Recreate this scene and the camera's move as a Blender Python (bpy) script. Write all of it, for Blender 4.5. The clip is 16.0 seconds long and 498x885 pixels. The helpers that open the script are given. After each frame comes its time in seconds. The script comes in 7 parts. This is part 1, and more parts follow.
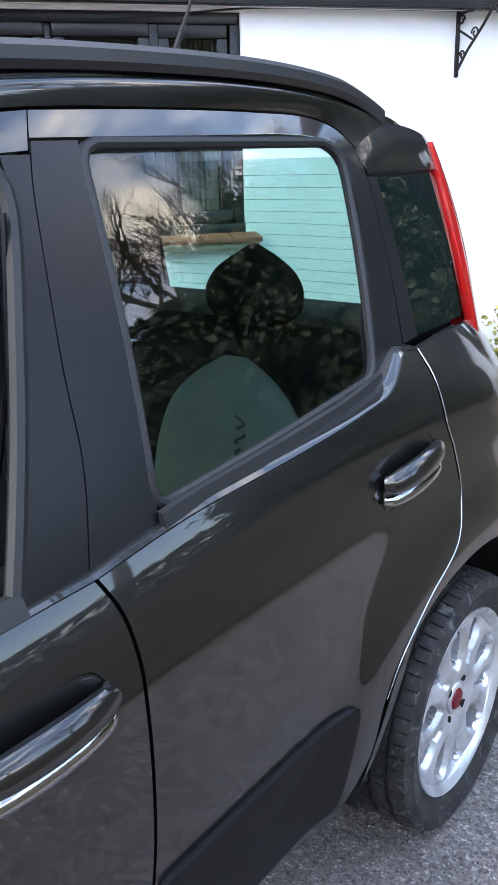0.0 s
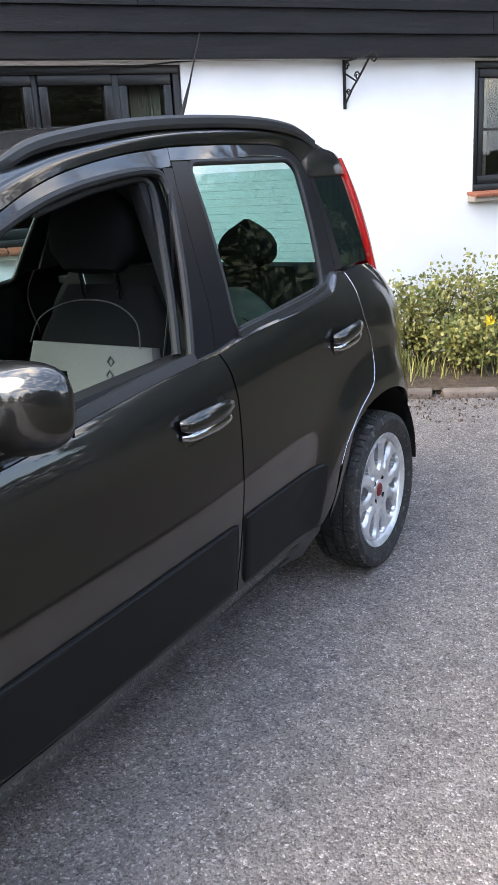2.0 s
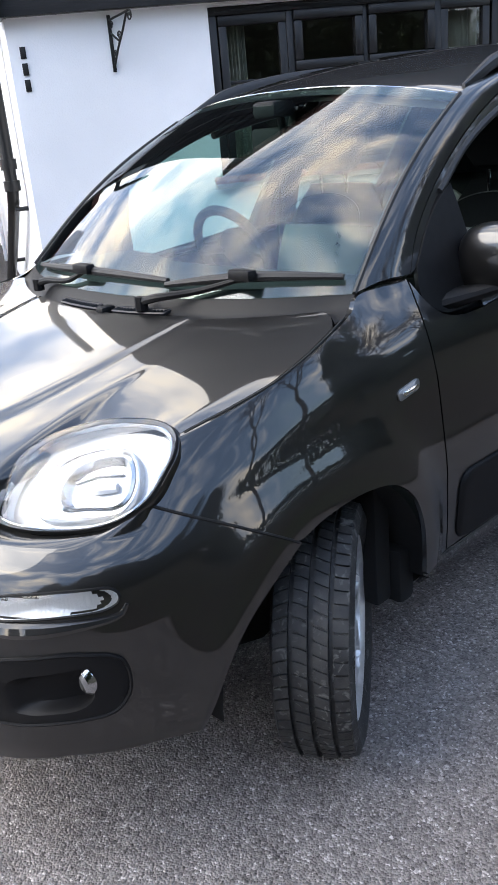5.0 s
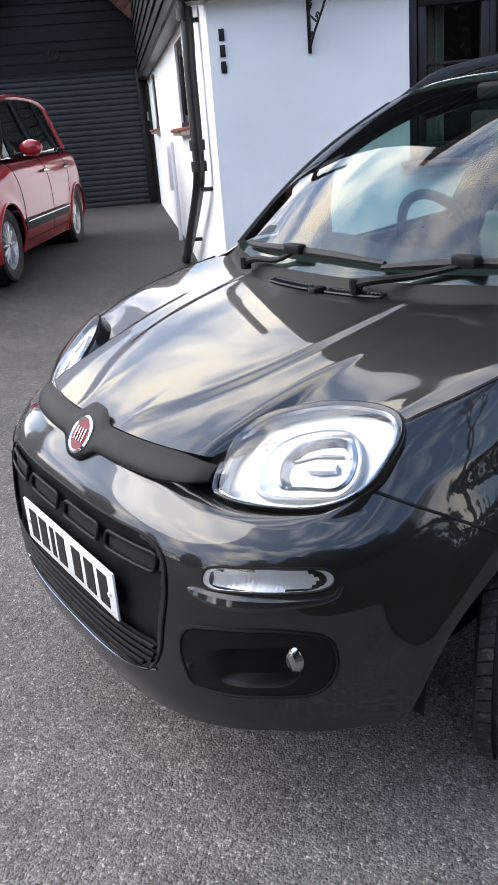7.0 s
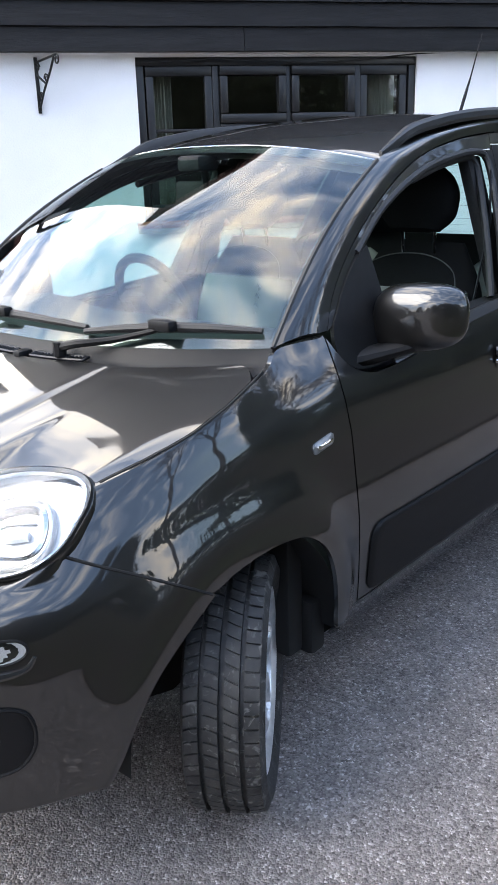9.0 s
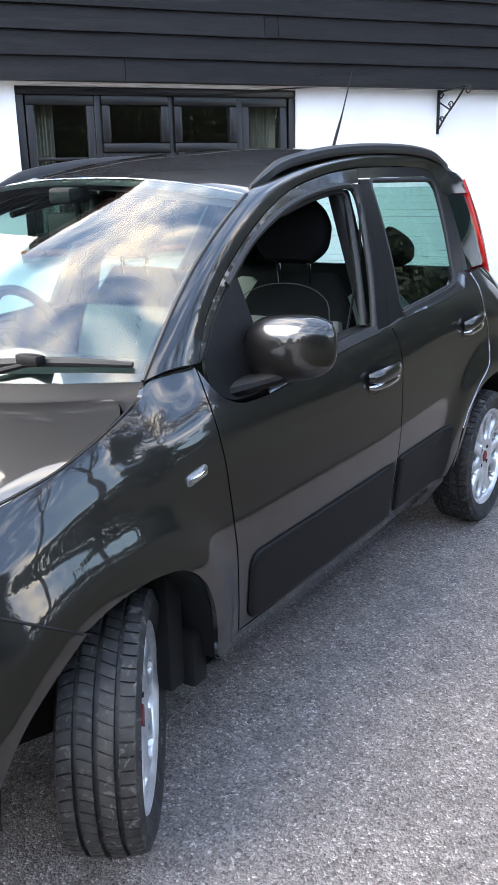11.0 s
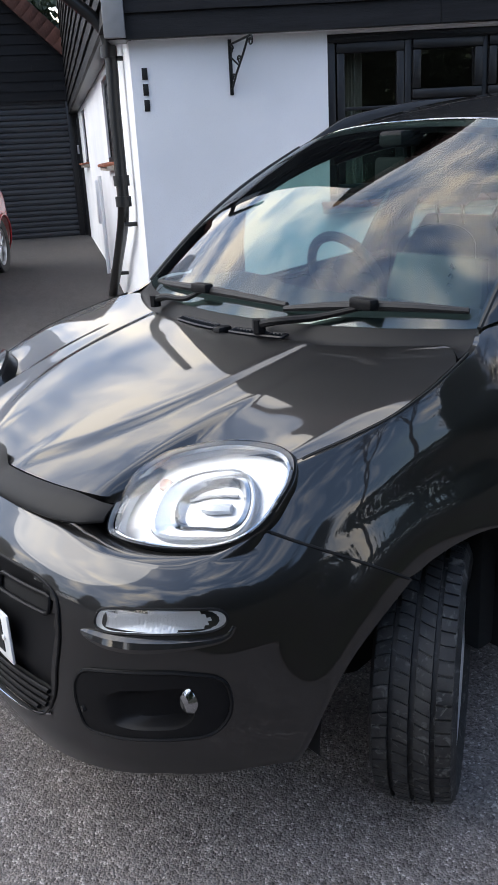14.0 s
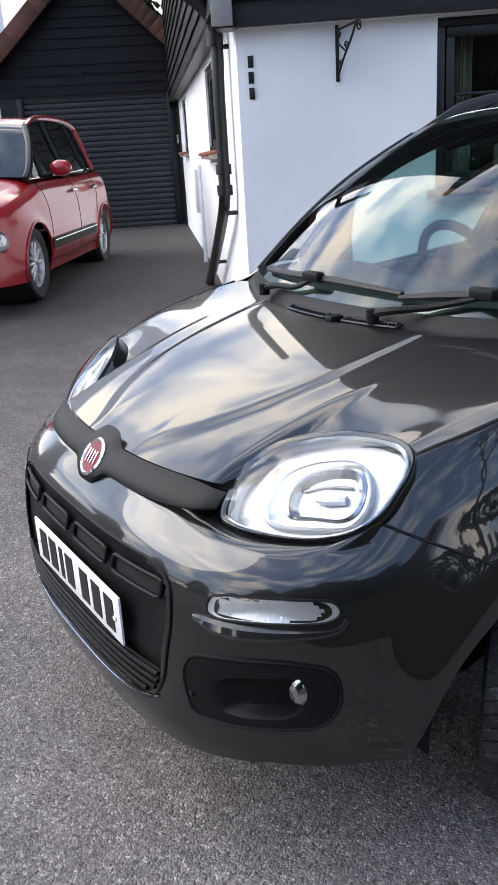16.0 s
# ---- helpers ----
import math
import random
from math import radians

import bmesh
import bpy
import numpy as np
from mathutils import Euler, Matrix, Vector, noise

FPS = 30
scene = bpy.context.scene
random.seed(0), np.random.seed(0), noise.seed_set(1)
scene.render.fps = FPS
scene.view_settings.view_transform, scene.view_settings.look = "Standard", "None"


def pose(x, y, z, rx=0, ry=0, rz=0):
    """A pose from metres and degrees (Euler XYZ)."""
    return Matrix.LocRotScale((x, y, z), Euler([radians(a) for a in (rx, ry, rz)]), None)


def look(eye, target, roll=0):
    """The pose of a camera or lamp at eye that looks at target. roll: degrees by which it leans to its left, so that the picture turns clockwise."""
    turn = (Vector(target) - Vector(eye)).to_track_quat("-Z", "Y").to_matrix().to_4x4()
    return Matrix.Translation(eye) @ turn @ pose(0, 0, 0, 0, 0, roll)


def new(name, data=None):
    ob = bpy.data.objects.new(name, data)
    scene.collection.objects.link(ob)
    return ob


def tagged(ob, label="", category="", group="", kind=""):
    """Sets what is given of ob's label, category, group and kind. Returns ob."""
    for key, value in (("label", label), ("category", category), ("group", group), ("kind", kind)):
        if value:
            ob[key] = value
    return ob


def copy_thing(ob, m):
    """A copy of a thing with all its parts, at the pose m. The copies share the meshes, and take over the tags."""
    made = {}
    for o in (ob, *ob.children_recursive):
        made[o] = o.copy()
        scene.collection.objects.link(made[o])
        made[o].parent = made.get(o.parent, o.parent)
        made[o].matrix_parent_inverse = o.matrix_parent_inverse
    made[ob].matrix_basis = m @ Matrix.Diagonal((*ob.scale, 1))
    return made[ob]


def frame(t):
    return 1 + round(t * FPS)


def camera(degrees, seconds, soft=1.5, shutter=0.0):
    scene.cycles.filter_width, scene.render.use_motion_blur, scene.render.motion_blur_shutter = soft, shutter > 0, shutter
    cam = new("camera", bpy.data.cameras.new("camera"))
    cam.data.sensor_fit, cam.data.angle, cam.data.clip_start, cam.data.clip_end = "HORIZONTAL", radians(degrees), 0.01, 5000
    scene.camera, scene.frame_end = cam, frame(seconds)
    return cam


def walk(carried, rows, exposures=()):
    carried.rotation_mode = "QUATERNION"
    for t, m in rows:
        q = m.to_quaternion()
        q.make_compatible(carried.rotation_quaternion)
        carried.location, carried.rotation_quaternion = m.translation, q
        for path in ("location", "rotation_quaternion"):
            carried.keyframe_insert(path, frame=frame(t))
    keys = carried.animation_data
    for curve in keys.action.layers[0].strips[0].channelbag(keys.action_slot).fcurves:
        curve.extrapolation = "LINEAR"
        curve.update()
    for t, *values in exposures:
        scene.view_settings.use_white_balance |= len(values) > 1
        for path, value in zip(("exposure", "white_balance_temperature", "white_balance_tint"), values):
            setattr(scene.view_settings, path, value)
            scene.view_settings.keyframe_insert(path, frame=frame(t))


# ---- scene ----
cam = camera(32.9, 16.0)
PATH = [
    (0, (1.395, -0.34, 1.407), (0.213, 1.143, 0.773), -1.6),
    (0.5, (1.635, -0.563, 1.412), (0.472, 0.954, 0.823), -1.7),
    (1, (1.733, -0.896, 1.399), (0.641, 0.679, 0.825), -2.9),
    (1.5, (1.81, -1.206, 1.396), (0.759, 0.394, 0.817), -3.2),
    (2, (1.883, -1.512, 1.388), (0.873, 0.107, 0.788), -3.4),
    (2.5, (1.87, -1.797, 1.382), (0.905, -0.158, 0.764), -3.9),
    (3, (1.92, -1.999, 1.378), (0.895, -0.388, 0.782), -3.6),
    (3.5, (1.949, -2.145, 1.38), (0.841, -0.591, 0.781), -3.7),
    (4, (1.892, -2.256, 1.372), (0.72, -0.767, 0.733), -4.6),
    (4.5, (1.862, -2.31, 1.374), (0.609, -0.904, 0.7), -5.1),
    (5, (1.821, -2.345, 1.369), (0.444, -1.076, 0.667), -5.3),
    (5.2, (1.805, -2.364, 1.37), (0.374, -1.161, 0.66), -5.5),
    (7.3, (1.716, -2.45, 1.37), (0.132, -1.452, 0.666), -4.7),
    (7.5, (1.723, -2.447, 1.371), (0.163, -1.407, 0.674), -4.3),
    (8, (1.754, -2.414, 1.374), (0.276, -1.247, 0.699), -3.4),
    (8.5, (1.786, -2.381, 1.383), (0.421, -1.068, 0.74), -2.3),
    (9, (1.822, -2.346, 1.39), (0.572, -0.914, 0.77), -1.8),
    (9.5, (1.843, -2.325, 1.407), (0.679, -0.817, 0.796), -1.5),
    (9.7, (1.852, -2.314, 1.414), (0.714, -0.785, 0.806), -1.4),
    (11.8, (1.871, -2.303, 1.401), (0.8, -0.709, 0.84), -1.2),
    (12, (1.855, -2.306, 1.401), (0.753, -0.737, 0.829), -1.1),
    (12.5, (1.825, -2.326, 1.392), (0.605, -0.857, 0.8), -1.4),
    (13, (1.797, -2.353, 1.385), (0.449, -1.009, 0.772), -1.8),
    (13.5, (1.78, -2.377, 1.381), (0.336, -1.145, 0.752), -2.4),
    (14, (1.764, -2.39, 1.382), (0.254, -1.247, 0.738), -3.1),
    (14.5, (1.745, -2.408, 1.383), (0.183, -1.341, 0.734), -3.2),
    (15, (1.731, -2.421, 1.38), (0.13, -1.414, 0.731), -3.3),
    (15.5, (1.725, -2.427, 1.378), (0.107, -1.45, 0.726), -3.5),
    (16, (1.721, -2.426, 1.379), (0.099, -1.456, 0.724), -3.5),
]
EXPOSURES = [(0, 1.95, 6900, 10), (1, 1.75, 7200, 10), (2.5, 1.6, 7350, 10), (4, 1.3, 6850, 9), (5, 0.9, 6700, 9), (7.3, 0.45, 6600, 9), (8, 0.67, 6650, 9), (9, 1.3, 6750, 9), (9.7, 1.55, 6850, 9), (12, 1.7, 6900, 9), (12.5, 1.55, 6900, 9), (13, 1.0, 6700, 9), (14, 0.2, 6550, 9), (15, 0.3, 6600, 10), (16, 0.4, 6600, 10)]
walk(cam, [(t, look(eye, target, roll)) for t, eye, target, roll in PATH], EXPOSURES)

# ---- world, sun, exposure ----
SUN_AZ, SUN_EL = 218.0, 40.0   # degrees: compass heading in plan from +y clockwise, and height
world = bpy.data.worlds.new("sky")
scene.world = world
world.use_nodes = True
wn, wl = world.node_tree.nodes, world.node_tree.links
wn.clear()
sky = wn.new("ShaderNodeTexSky")
sky.sky_type, sky.sun_disc = "NISHITA", False
sky.sun_elevation, sky.sun_rotation = radians(SUN_EL), radians(SUN_AZ)
coord = wn.new("ShaderNodeTexCoord")
stretch = wn.new("ShaderNodeMapping")
stretch.inputs["Scale"].default_value = (1.0, 1.0, 2.2)
cloud = wn.new("ShaderNodeTexNoise")
cloud.inputs["Scale"].default_value, cloud.inputs["Detail"].default_value = 3.4, 9.0
cloud.inputs["Roughness"].default_value, cloud.inputs["Distortion"].default_value = 0.55, 0.4
ramp = wn.new("ShaderNodeValToRGB")
ramp.color_ramp.elements[0].position, ramp.color_ramp.elements[1].position = 0.41, 0.62
ramp.color_ramp.elements[0].color = (0.3, 0.3, 0.3, 1)
shade = wn.new("ShaderNodeMix")
shade.data_type = "RGBA"
shade.inputs[6].default_value, shade.inputs[7].default_value = (4.6, 7.2, 12.6, 1), (19.0, 17.2, 14.8, 1)
mix = wn.new("ShaderNodeMix")
mix.data_type = "RGBA"
back = wn.new("ShaderNodeBackground")
back.inputs["Strength"].default_value = 0.15
out = wn.new("ShaderNodeOutputWorld")
wl.new(coord.outputs["Generated"], stretch.inputs["Vector"])
wl.new(stretch.outputs["Vector"], cloud.inputs["Vector"])
# cloud thickens towards the far side of the house and thins over the garden
lean = wn.new("ShaderNodeVectorMath")
lean.operation = "DOT_PRODUCT"
lean.inputs[1].default_value = (-0.9, -0.1, -0.4)
wl.new(coord.outputs["Generated"], lean.inputs[0])
cover = wn.new("ShaderNodeMath")
cover.operation = "MULTIPLY_ADD"
cover.inputs[1].default_value = 0.07
wl.new(lean.outputs["Value"], cover.inputs[0])
wl.new(cloud.outputs["Fac"], cover.inputs[2])
wl.new(cover.outputs[0], ramp.inputs["Fac"])
body = wn.new("ShaderNodeValToRGB")
body.color_ramp.elements[0].position, body.color_ramp.elements[1].position = 0.43, 0.66
wl.new(cover.outputs[0], body.inputs["Fac"])
wl.new(body.outputs["Color"], shade.inputs[0])
# thin cloud brightens towards the veiled sun
near_sun = wn.new("ShaderNodeVectorMath")
near_sun.operation = "DOT_PRODUCT"
near_sun.inputs[1].default_value = (math.sin(radians(SUN_AZ)) * math.cos(radians(SUN_EL)), math.cos(radians(SUN_AZ)) * math.cos(radians(SUN_EL)), math.sin(radians(SUN_EL)))
wl.new(coord.outputs["Generated"], near_sun.inputs[0])
glow = wn.new("ShaderNodeMapRange")
glow.interpolation_type = "SMOOTHSTEP"
glow.inputs["From Min"].default_value, glow.inputs["From Max"].default_value = 0.1, 1.0
glow.inputs["To Min"].default_value, glow.inputs["To Max"].default_value = 1.0, 1.5
wl.new(near_sun.outputs["Value"], glow.inputs["Value"])
lit = wn.new("ShaderNodeVectorMath")
lit.operation = "SCALE"
wl.new(shade.outputs[2], lit.inputs[0])
wl.new(glow.outputs["Result"], lit.inputs["Scale"])
wl.new(ramp.outputs["Color"], mix.inputs[0])
wl.new(sky.outputs["Color"], mix.inputs[6])
wl.new(lit.outputs["Vector"], mix.inputs[7])
wl.new(mix.outputs[2], back.inputs["Color"])
wl.new(back.outputs["Background"], out.inputs["Surface"])

sun = new("sun", bpy.data.lights.new("sun", "SUN"))
sun.data.energy, sun.data.angle, sun.data.color = 2.0, radians(50), (1.0, 0.955, 0.89)
az, el = radians(SUN_AZ), radians(SUN_EL)
sun_way = Vector((math.sin(az) * math.cos(el), math.cos(az) * math.cos(el), math.sin(el)))
sun.matrix_world = look(sun_way * 30, (0, 0, 0))

# ---- materials ----
def material(name, base, rough=0.5, metal=0.0, vary=0.15, scale=8.0, bump=0.0, bump_scale=60.0, dist=0.01, coat=0.0, spec=0.5,
             second=None, second_scale=1.2, trans=0.0, ior=1.45, stretch=(1, 1, 1), per_object=0.0, emit=None, emit_strength=0.0, coat_ior=1.5, scuff=None):
    """A procedural surface: base colour with variation at two scales, optional fine relief, clear coat or glass."""
    m = bpy.data.materials.new(name)
    m.use_nodes = True
    nodes, links = m.node_tree.nodes, m.node_tree.links
    bsdf = nodes["Principled BSDF"]
    bsdf.inputs["Roughness"].default_value, bsdf.inputs["Metallic"].default_value = rough, metal
    bsdf.inputs["Coat Weight"].default_value, bsdf.inputs["Coat Roughness"].default_value = coat, 0.03
    bsdf.inputs["Coat IOR"].default_value, bsdf.inputs["Specular IOR Level"].default_value = coat_ior, spec
    bsdf.inputs["Transmission Weight"].default_value, bsdf.inputs["IOR"].default_value = trans, ior
    tc = nodes.new("ShaderNodeTexCoord")
    mp = nodes.new("ShaderNodeMapping")
    mp.inputs["Scale"].default_value = stretch
    links.new(tc.outputs["Object"], mp.inputs["Vector"])
    n1 = nodes.new("ShaderNodeTexNoise")
    n1.inputs["Scale"].default_value, n1.inputs["Detail"].default_value = scale, 6.0
    n2 = nodes.new("ShaderNodeTexNoise")
    n2.inputs["Scale"].default_value, n2.inputs["Detail"].default_value = second_scale, 4.0
    for n in (n1, n2):
        links.new(mp.outputs["Vector"], n.inputs["Vector"])
    c = Vector(base)
    r1 = nodes.new("ShaderNodeValToRGB")
    r1.color_ramp.elements[0].color = (*(c * (1 - vary)), 1)
    r1.color_ramp.elements[1].color = (*(c * (1 + vary)), 1)
    r1.color_ramp.elements[0].position, r1.color_ramp.elements[1].position = 0.3, 0.7
    links.new(n1.outputs["Fac"], r1.inputs["Fac"])
    r2 = nodes.new("ShaderNodeValToRGB")
    r2.color_ramp.elements[0].position, r2.color_ramp.elements[1].position = 0.42, 0.68
    links.new(n2.outputs["Fac"], r2.inputs["Fac"])
    mx = nodes.new("ShaderNodeMix")
    mx.data_type = "RGBA"
    mx.inputs[7].default_value = (*(second or c * (1 - vary * 0.8)), 1)
    links.new(r2.outputs["Color"], mx.inputs[0])
    links.new(r1.outputs["Color"], mx.inputs[6])
    colour = mx.outputs[2]
    if per_object:
        info = nodes.new("ShaderNodeObjectInfo")
        span = nodes.new("ShaderNodeMapRange")
        span.inputs["To Min"].default_value, span.inputs["To Max"].default_value = 1 - per_object, 1 + per_object
        links.new(info.outputs["Random"], span.inputs["Value"])
        hsv = nodes.new("ShaderNodeHueSaturation")
        links.new(span.outputs["Result"], hsv.inputs["Value"])
        links.new(colour, hsv.inputs["Color"])
        colour = hsv.outputs["Color"]
    if scuff:
        rub = nodes.new("ShaderNodeTexNoise")
        rub.inputs["Scale"].default_value, rub.inputs["Detail"].default_value, rub.inputs["Distortion"].default_value = 24, 8, 2.5
        links.new(mp.outputs["Vector"], rub.inputs["Vector"])
        lo = nodes.new("ShaderNodeMapRange")
        lo.inputs["From Min"].default_value, lo.inputs["From Max"].default_value = 0.57, 0.70
        links.new(rub.outputs["Fac"], lo.inputs["Value"])
        sm = nodes.new("ShaderNodeMix")
        sm.data_type = "RGBA"
        sm.inputs[7].default_value = (*scuff, 1)
        links.new(lo.outputs["Result"], sm.inputs[0])
        links.new(colour, sm.inputs[6])
        colour = sm.outputs[2]
    links.new(colour, bsdf.inputs["Base Color"])
    if bump:
        nb = nodes.new("ShaderNodeTexNoise")
        nb.inputs["Scale"].default_value, nb.inputs["Detail"].default_value = bump_scale, 5.0
        links.new(mp.outputs["Vector"], nb.inputs["Vector"])
        bp = nodes.new("ShaderNodeBump")
        bp.inputs["Strength"].default_value, bp.inputs["Distance"].default_value = bump, dist
        links.new(nb.outputs["Fac"], bp.inputs["Height"])
        links.new(bp.outputs["Normal"], bsdf.inputs["Normal"])
    if emit:
        bsdf.inputs["Emission Color"].default_value, bsdf.inputs["Emission Strength"].default_value = (*emit, 1), emit_strength
    return m


def glass_material(name, tint, gloss=0.02, face=0.045, edge=1.0):
    """Thin pane: tinted see-through with a mirror-like gloss that grows at a flat angle."""
    m = bpy.data.materials.new(name)
    m.use_nodes = True
    nodes, links = m.node_tree.nodes, m.node_tree.links
    nodes.clear()
    clear = nodes.new("ShaderNodeBsdfTransparent")
    clear.inputs["Color"].default_value = (*tint, 1)
    shine = nodes.new("ShaderNodeBsdfGlossy")
    shine.inputs["Roughness"].default_value = gloss
    weight = nodes.new("ShaderNodeLayerWeight")
    weight.inputs["Blend"].default_value = 0.5
    power = nodes.new("ShaderNodeMath")
    power.operation = "POWER"
    power.inputs[1].default_value = 4.2
    links.new(weight.outputs["Facing"], power.inputs[0])
    span = nodes.new("ShaderNodeMapRange")
    span.inputs["To Min"].default_value, span.inputs["To Max"].default_value = face, edge
    links.new(power.outputs[0], span.inputs["Value"])
    mixer = nodes.new("ShaderNodeMixShader")
    o = nodes.new("ShaderNodeOutputMaterial")
    links.new(span.outputs["Result"], mixer.inputs["Fac"])
    links.new(clear.outputs["BSDF"], mixer.inputs[1])
    links.new(shine.outputs["BSDF"], mixer.inputs[2])
    links.new(mixer.outputs["Shader"], o.inputs["Surface"])
    return m


PAINT = material("car_paint", (0.0175, 0.0173, 0.0176), 0.40, 0.8, 0.06, 900, coat=1.0, second_scale=3.0, coat_ior=1.6)
TRIM = material("black_trim", (0.007, 0.007, 0.0077), 0.46, 0, 0.2, 40, spec=0.2, bump=0.15, bump_scale=500, dist=0.001)
BAR = material("roof_bar_plastic", (0.022, 0.022, 0.024), 0.42, 0, 0.15, 40, spec=0.5, bump=0.1, bump_scale=500, dist=0.001)
SATIN = material("satin_black_film", (0.009, 0.009, 0.011), 0.3, 0, 0.1, 30, spec=0.3)
RUBBER = material("seal_rubber", (0.012, 0.012, 0.013), 0.55, 0, 0.2, 60)
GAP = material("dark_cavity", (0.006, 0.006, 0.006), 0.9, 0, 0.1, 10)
CHROME = material("chrome", (0.75, 0.75, 0.77), 0.08, 1.0, 0.03, 20)
BRIGHT = material("polished_trim", (0.42, 0.42, 0.44), 0.12, 1.0, 0.05, 20)
TYRE = material("tyre_rubber", (0.016, 0.016, 0.0165), 0.62, 0, 0.4, 60, spec=0.4, bump=0.4, bump_scale=260, dist=0.002, second=(0.034, 0.033, 0.032), second_scale=22, scuff=(0.10, 0.098, 0.094))
ALLOY = material("alloy_silver", (0.74, 0.75, 0.77), 0.34, 0.7, 0.08, 30, second=(0.45, 0.45, 0.46), second_scale=14)
RED_LENS = material("red_lens", (0.45, 0.012, 0.012), 0.12, 0, 0.1, 40, coat=1.0)
BADGE_RED = material("badge_red", (0.16, 0.006, 0.012), 0.4, 0.1, 0.15, 60, spec=0.3, coat=0.15)
LAMP_BOWL = material("lamp_reflector", (0.46, 0.47, 0.49), 0.1, 1.0, 0.05, 30, bump=0.35, bump_scale=18, dist=0.010)
LAMP_GREY = material("lamp_bezel", (0.26, 0.265, 0.275), 0.28, 0.7, 0.08, 30)
LAMP_SILVER = material("lamp_inner_silver", (0.60, 0.61, 0.625), 0.26, 0.8, 0.06, 30)
LAMP_BACK = material("lamp_back", (0.50, 0.505, 0.515), 0.36, 0.7, 0.2, 14, bump=0.2, bump_scale=30, dist=0.004)
DAY_BOWL = material("day_lamp_bowl", (0.62, 0.63, 0.65), 0.35, 0.7, 0.15, 60, bump=0.4, bump_scale=50, dist=0.004, stretch=(3, 3, 0.3))
AMBER = material("indicator_amber", (0.72, 0.52, 0.42), 0.25, 0, 0.1, 30)
CLEAR = glass_material("lamp_cover", (0.97, 0.98, 0.98), 0.02, 0.05)
SCREEN = glass_material("windscreen_glass", (0.70, 0.86, 0.81), 0.01, 0.085)
TINT = glass_material("tinted_glass", (0.52, 0.72, 0.66), 0.01, 0.07)
PLATE = material("plate_white", (0.78, 0.78, 0.77), 0.35, 0, 0.04, 40)
INK = material("plate_black", (0.012, 0.012, 0.013), 0.5, 0, 0.1, 40)
CLOTH = material("seat_cloth_black", (0.008, 0.008, 0.0085), 0.95, 0, 0.25, 300, spec=0.1)
CLOTH_GREY = material("seat_cloth_grey", (0.14, 0.138, 0.132), 0.9, 0, 0.12, 300)
PRINT = material("seat_print", (0.05, 0.05, 0.05), 0.9, 0, 0.2, 100)
PLASTIC = material("dash_plastic", (0.016, 0.016, 0.017), 0.7, 0, 0.2, 120, spec=0.2, bump=0.2, bump_scale=300, dist=0.001)
LINING = material("roof_lining", (0.4, 0.39, 0.37), 0.9, 0, 0.1, 200)

RENDER_WHITE = material("white_painted_render", (0.78, 0.785, 0.80), 0.85, 0, 0.03, 3.0, bump=0.35, bump_scale=90, dist=0.006, second=(0.70, 0.71, 0.72), second_scale=0.9)
BOARD = material("black_stained_board", (0.008, 0.0078, 0.0085), 0.6, 0, 0.45, 5, bump=0.5, bump_scale=25, dist=0.004, stretch=(1, 1, 12), per_object=0.25, spec=0.25)
BLACK_WOOD = material("black_painted_frame", (0.009, 0.009, 0.010), 0.4, 0, 0.25, 12, bump=0.15, bump_scale=60, dist=0.002)
HOUSE_GLASS = glass_material("house_window_glass", (0.75, 0.78, 0.76), 0.01, 0.05)
SILL_TILE = material("red_quarry_tile", (0.30, 0.105, 0.06), 0.7, 0, 0.3, 25, bump=0.3, bump_scale=80, dist=0.003, per_object=0.2)
MORTAR = material("mortar", (0.36, 0.31, 0.26), 0.9, 0, 0.2, 60)
IRON = material("wrought_iron", (0.012, 0.012, 0.012), 0.5, 0.3, 0.3, 60)
CURTAIN = material("curtain_cloth", (0.6, 0.58, 0.53), 0.9, 0, 0.08, 40)
ROOM = material("room_dimness", (0.03, 0.028, 0.025), 0.9, 0, 0.2, 3)
PIPE = material("black_pipe", (0.012, 0.012, 0.012), 0.35, 0, 0.2, 20)
GREYBOX = material("grey_plastic", (0.25, 0.25, 0.25), 0.5, 0, 0.15, 20)
ROLLER = material("anthracite_roller_door", (0.028, 0.03, 0.034), 0.45, 0, 0.15, 6, per_object=0.06)
ROOF_TILE = material("clay_roof_tile", (0.12, 0.05, 0.035), 0.85, 0, 0.4, 9, bump=0.4, bump_scale=30, dist=0.01, per_object=0.3)
VERGE = material("unseen_dark_verge", (0.032, 0.024, 0.017), 0.95, 0, 0.5, 30, bump=0.6, bump_scale=40, dist=0.02, second=(0.03, 0.036, 0.015), second_scale=0.8)
SOIL = material("bare_soil", (0.07, 0.05, 0.035), 0.95, 0, 0.4, 25, bump=0.8, bump_scale=60, dist=0.02)
STONE = material("edging_stone", (0.16, 0.13, 0.11), 0.9, 0, 0.3, 14, bump=0.5, bump_scale=50, dist=0.008, per_object=0.2)
RED_PAINT = material("red_car_paint", (0.36, 0.012, 0.018), 0.3, 0.1, 0.05, 500, coat=1.0)
DARK_GLASS = material("dark_car_glass", (0.012, 0.014, 0.015), 0.04, 0, 0.1, 5)
WHITE_FAR = material("far_white_wall", (0.75, 0.75, 0.76), 0.85, 0, 0.05, 2)


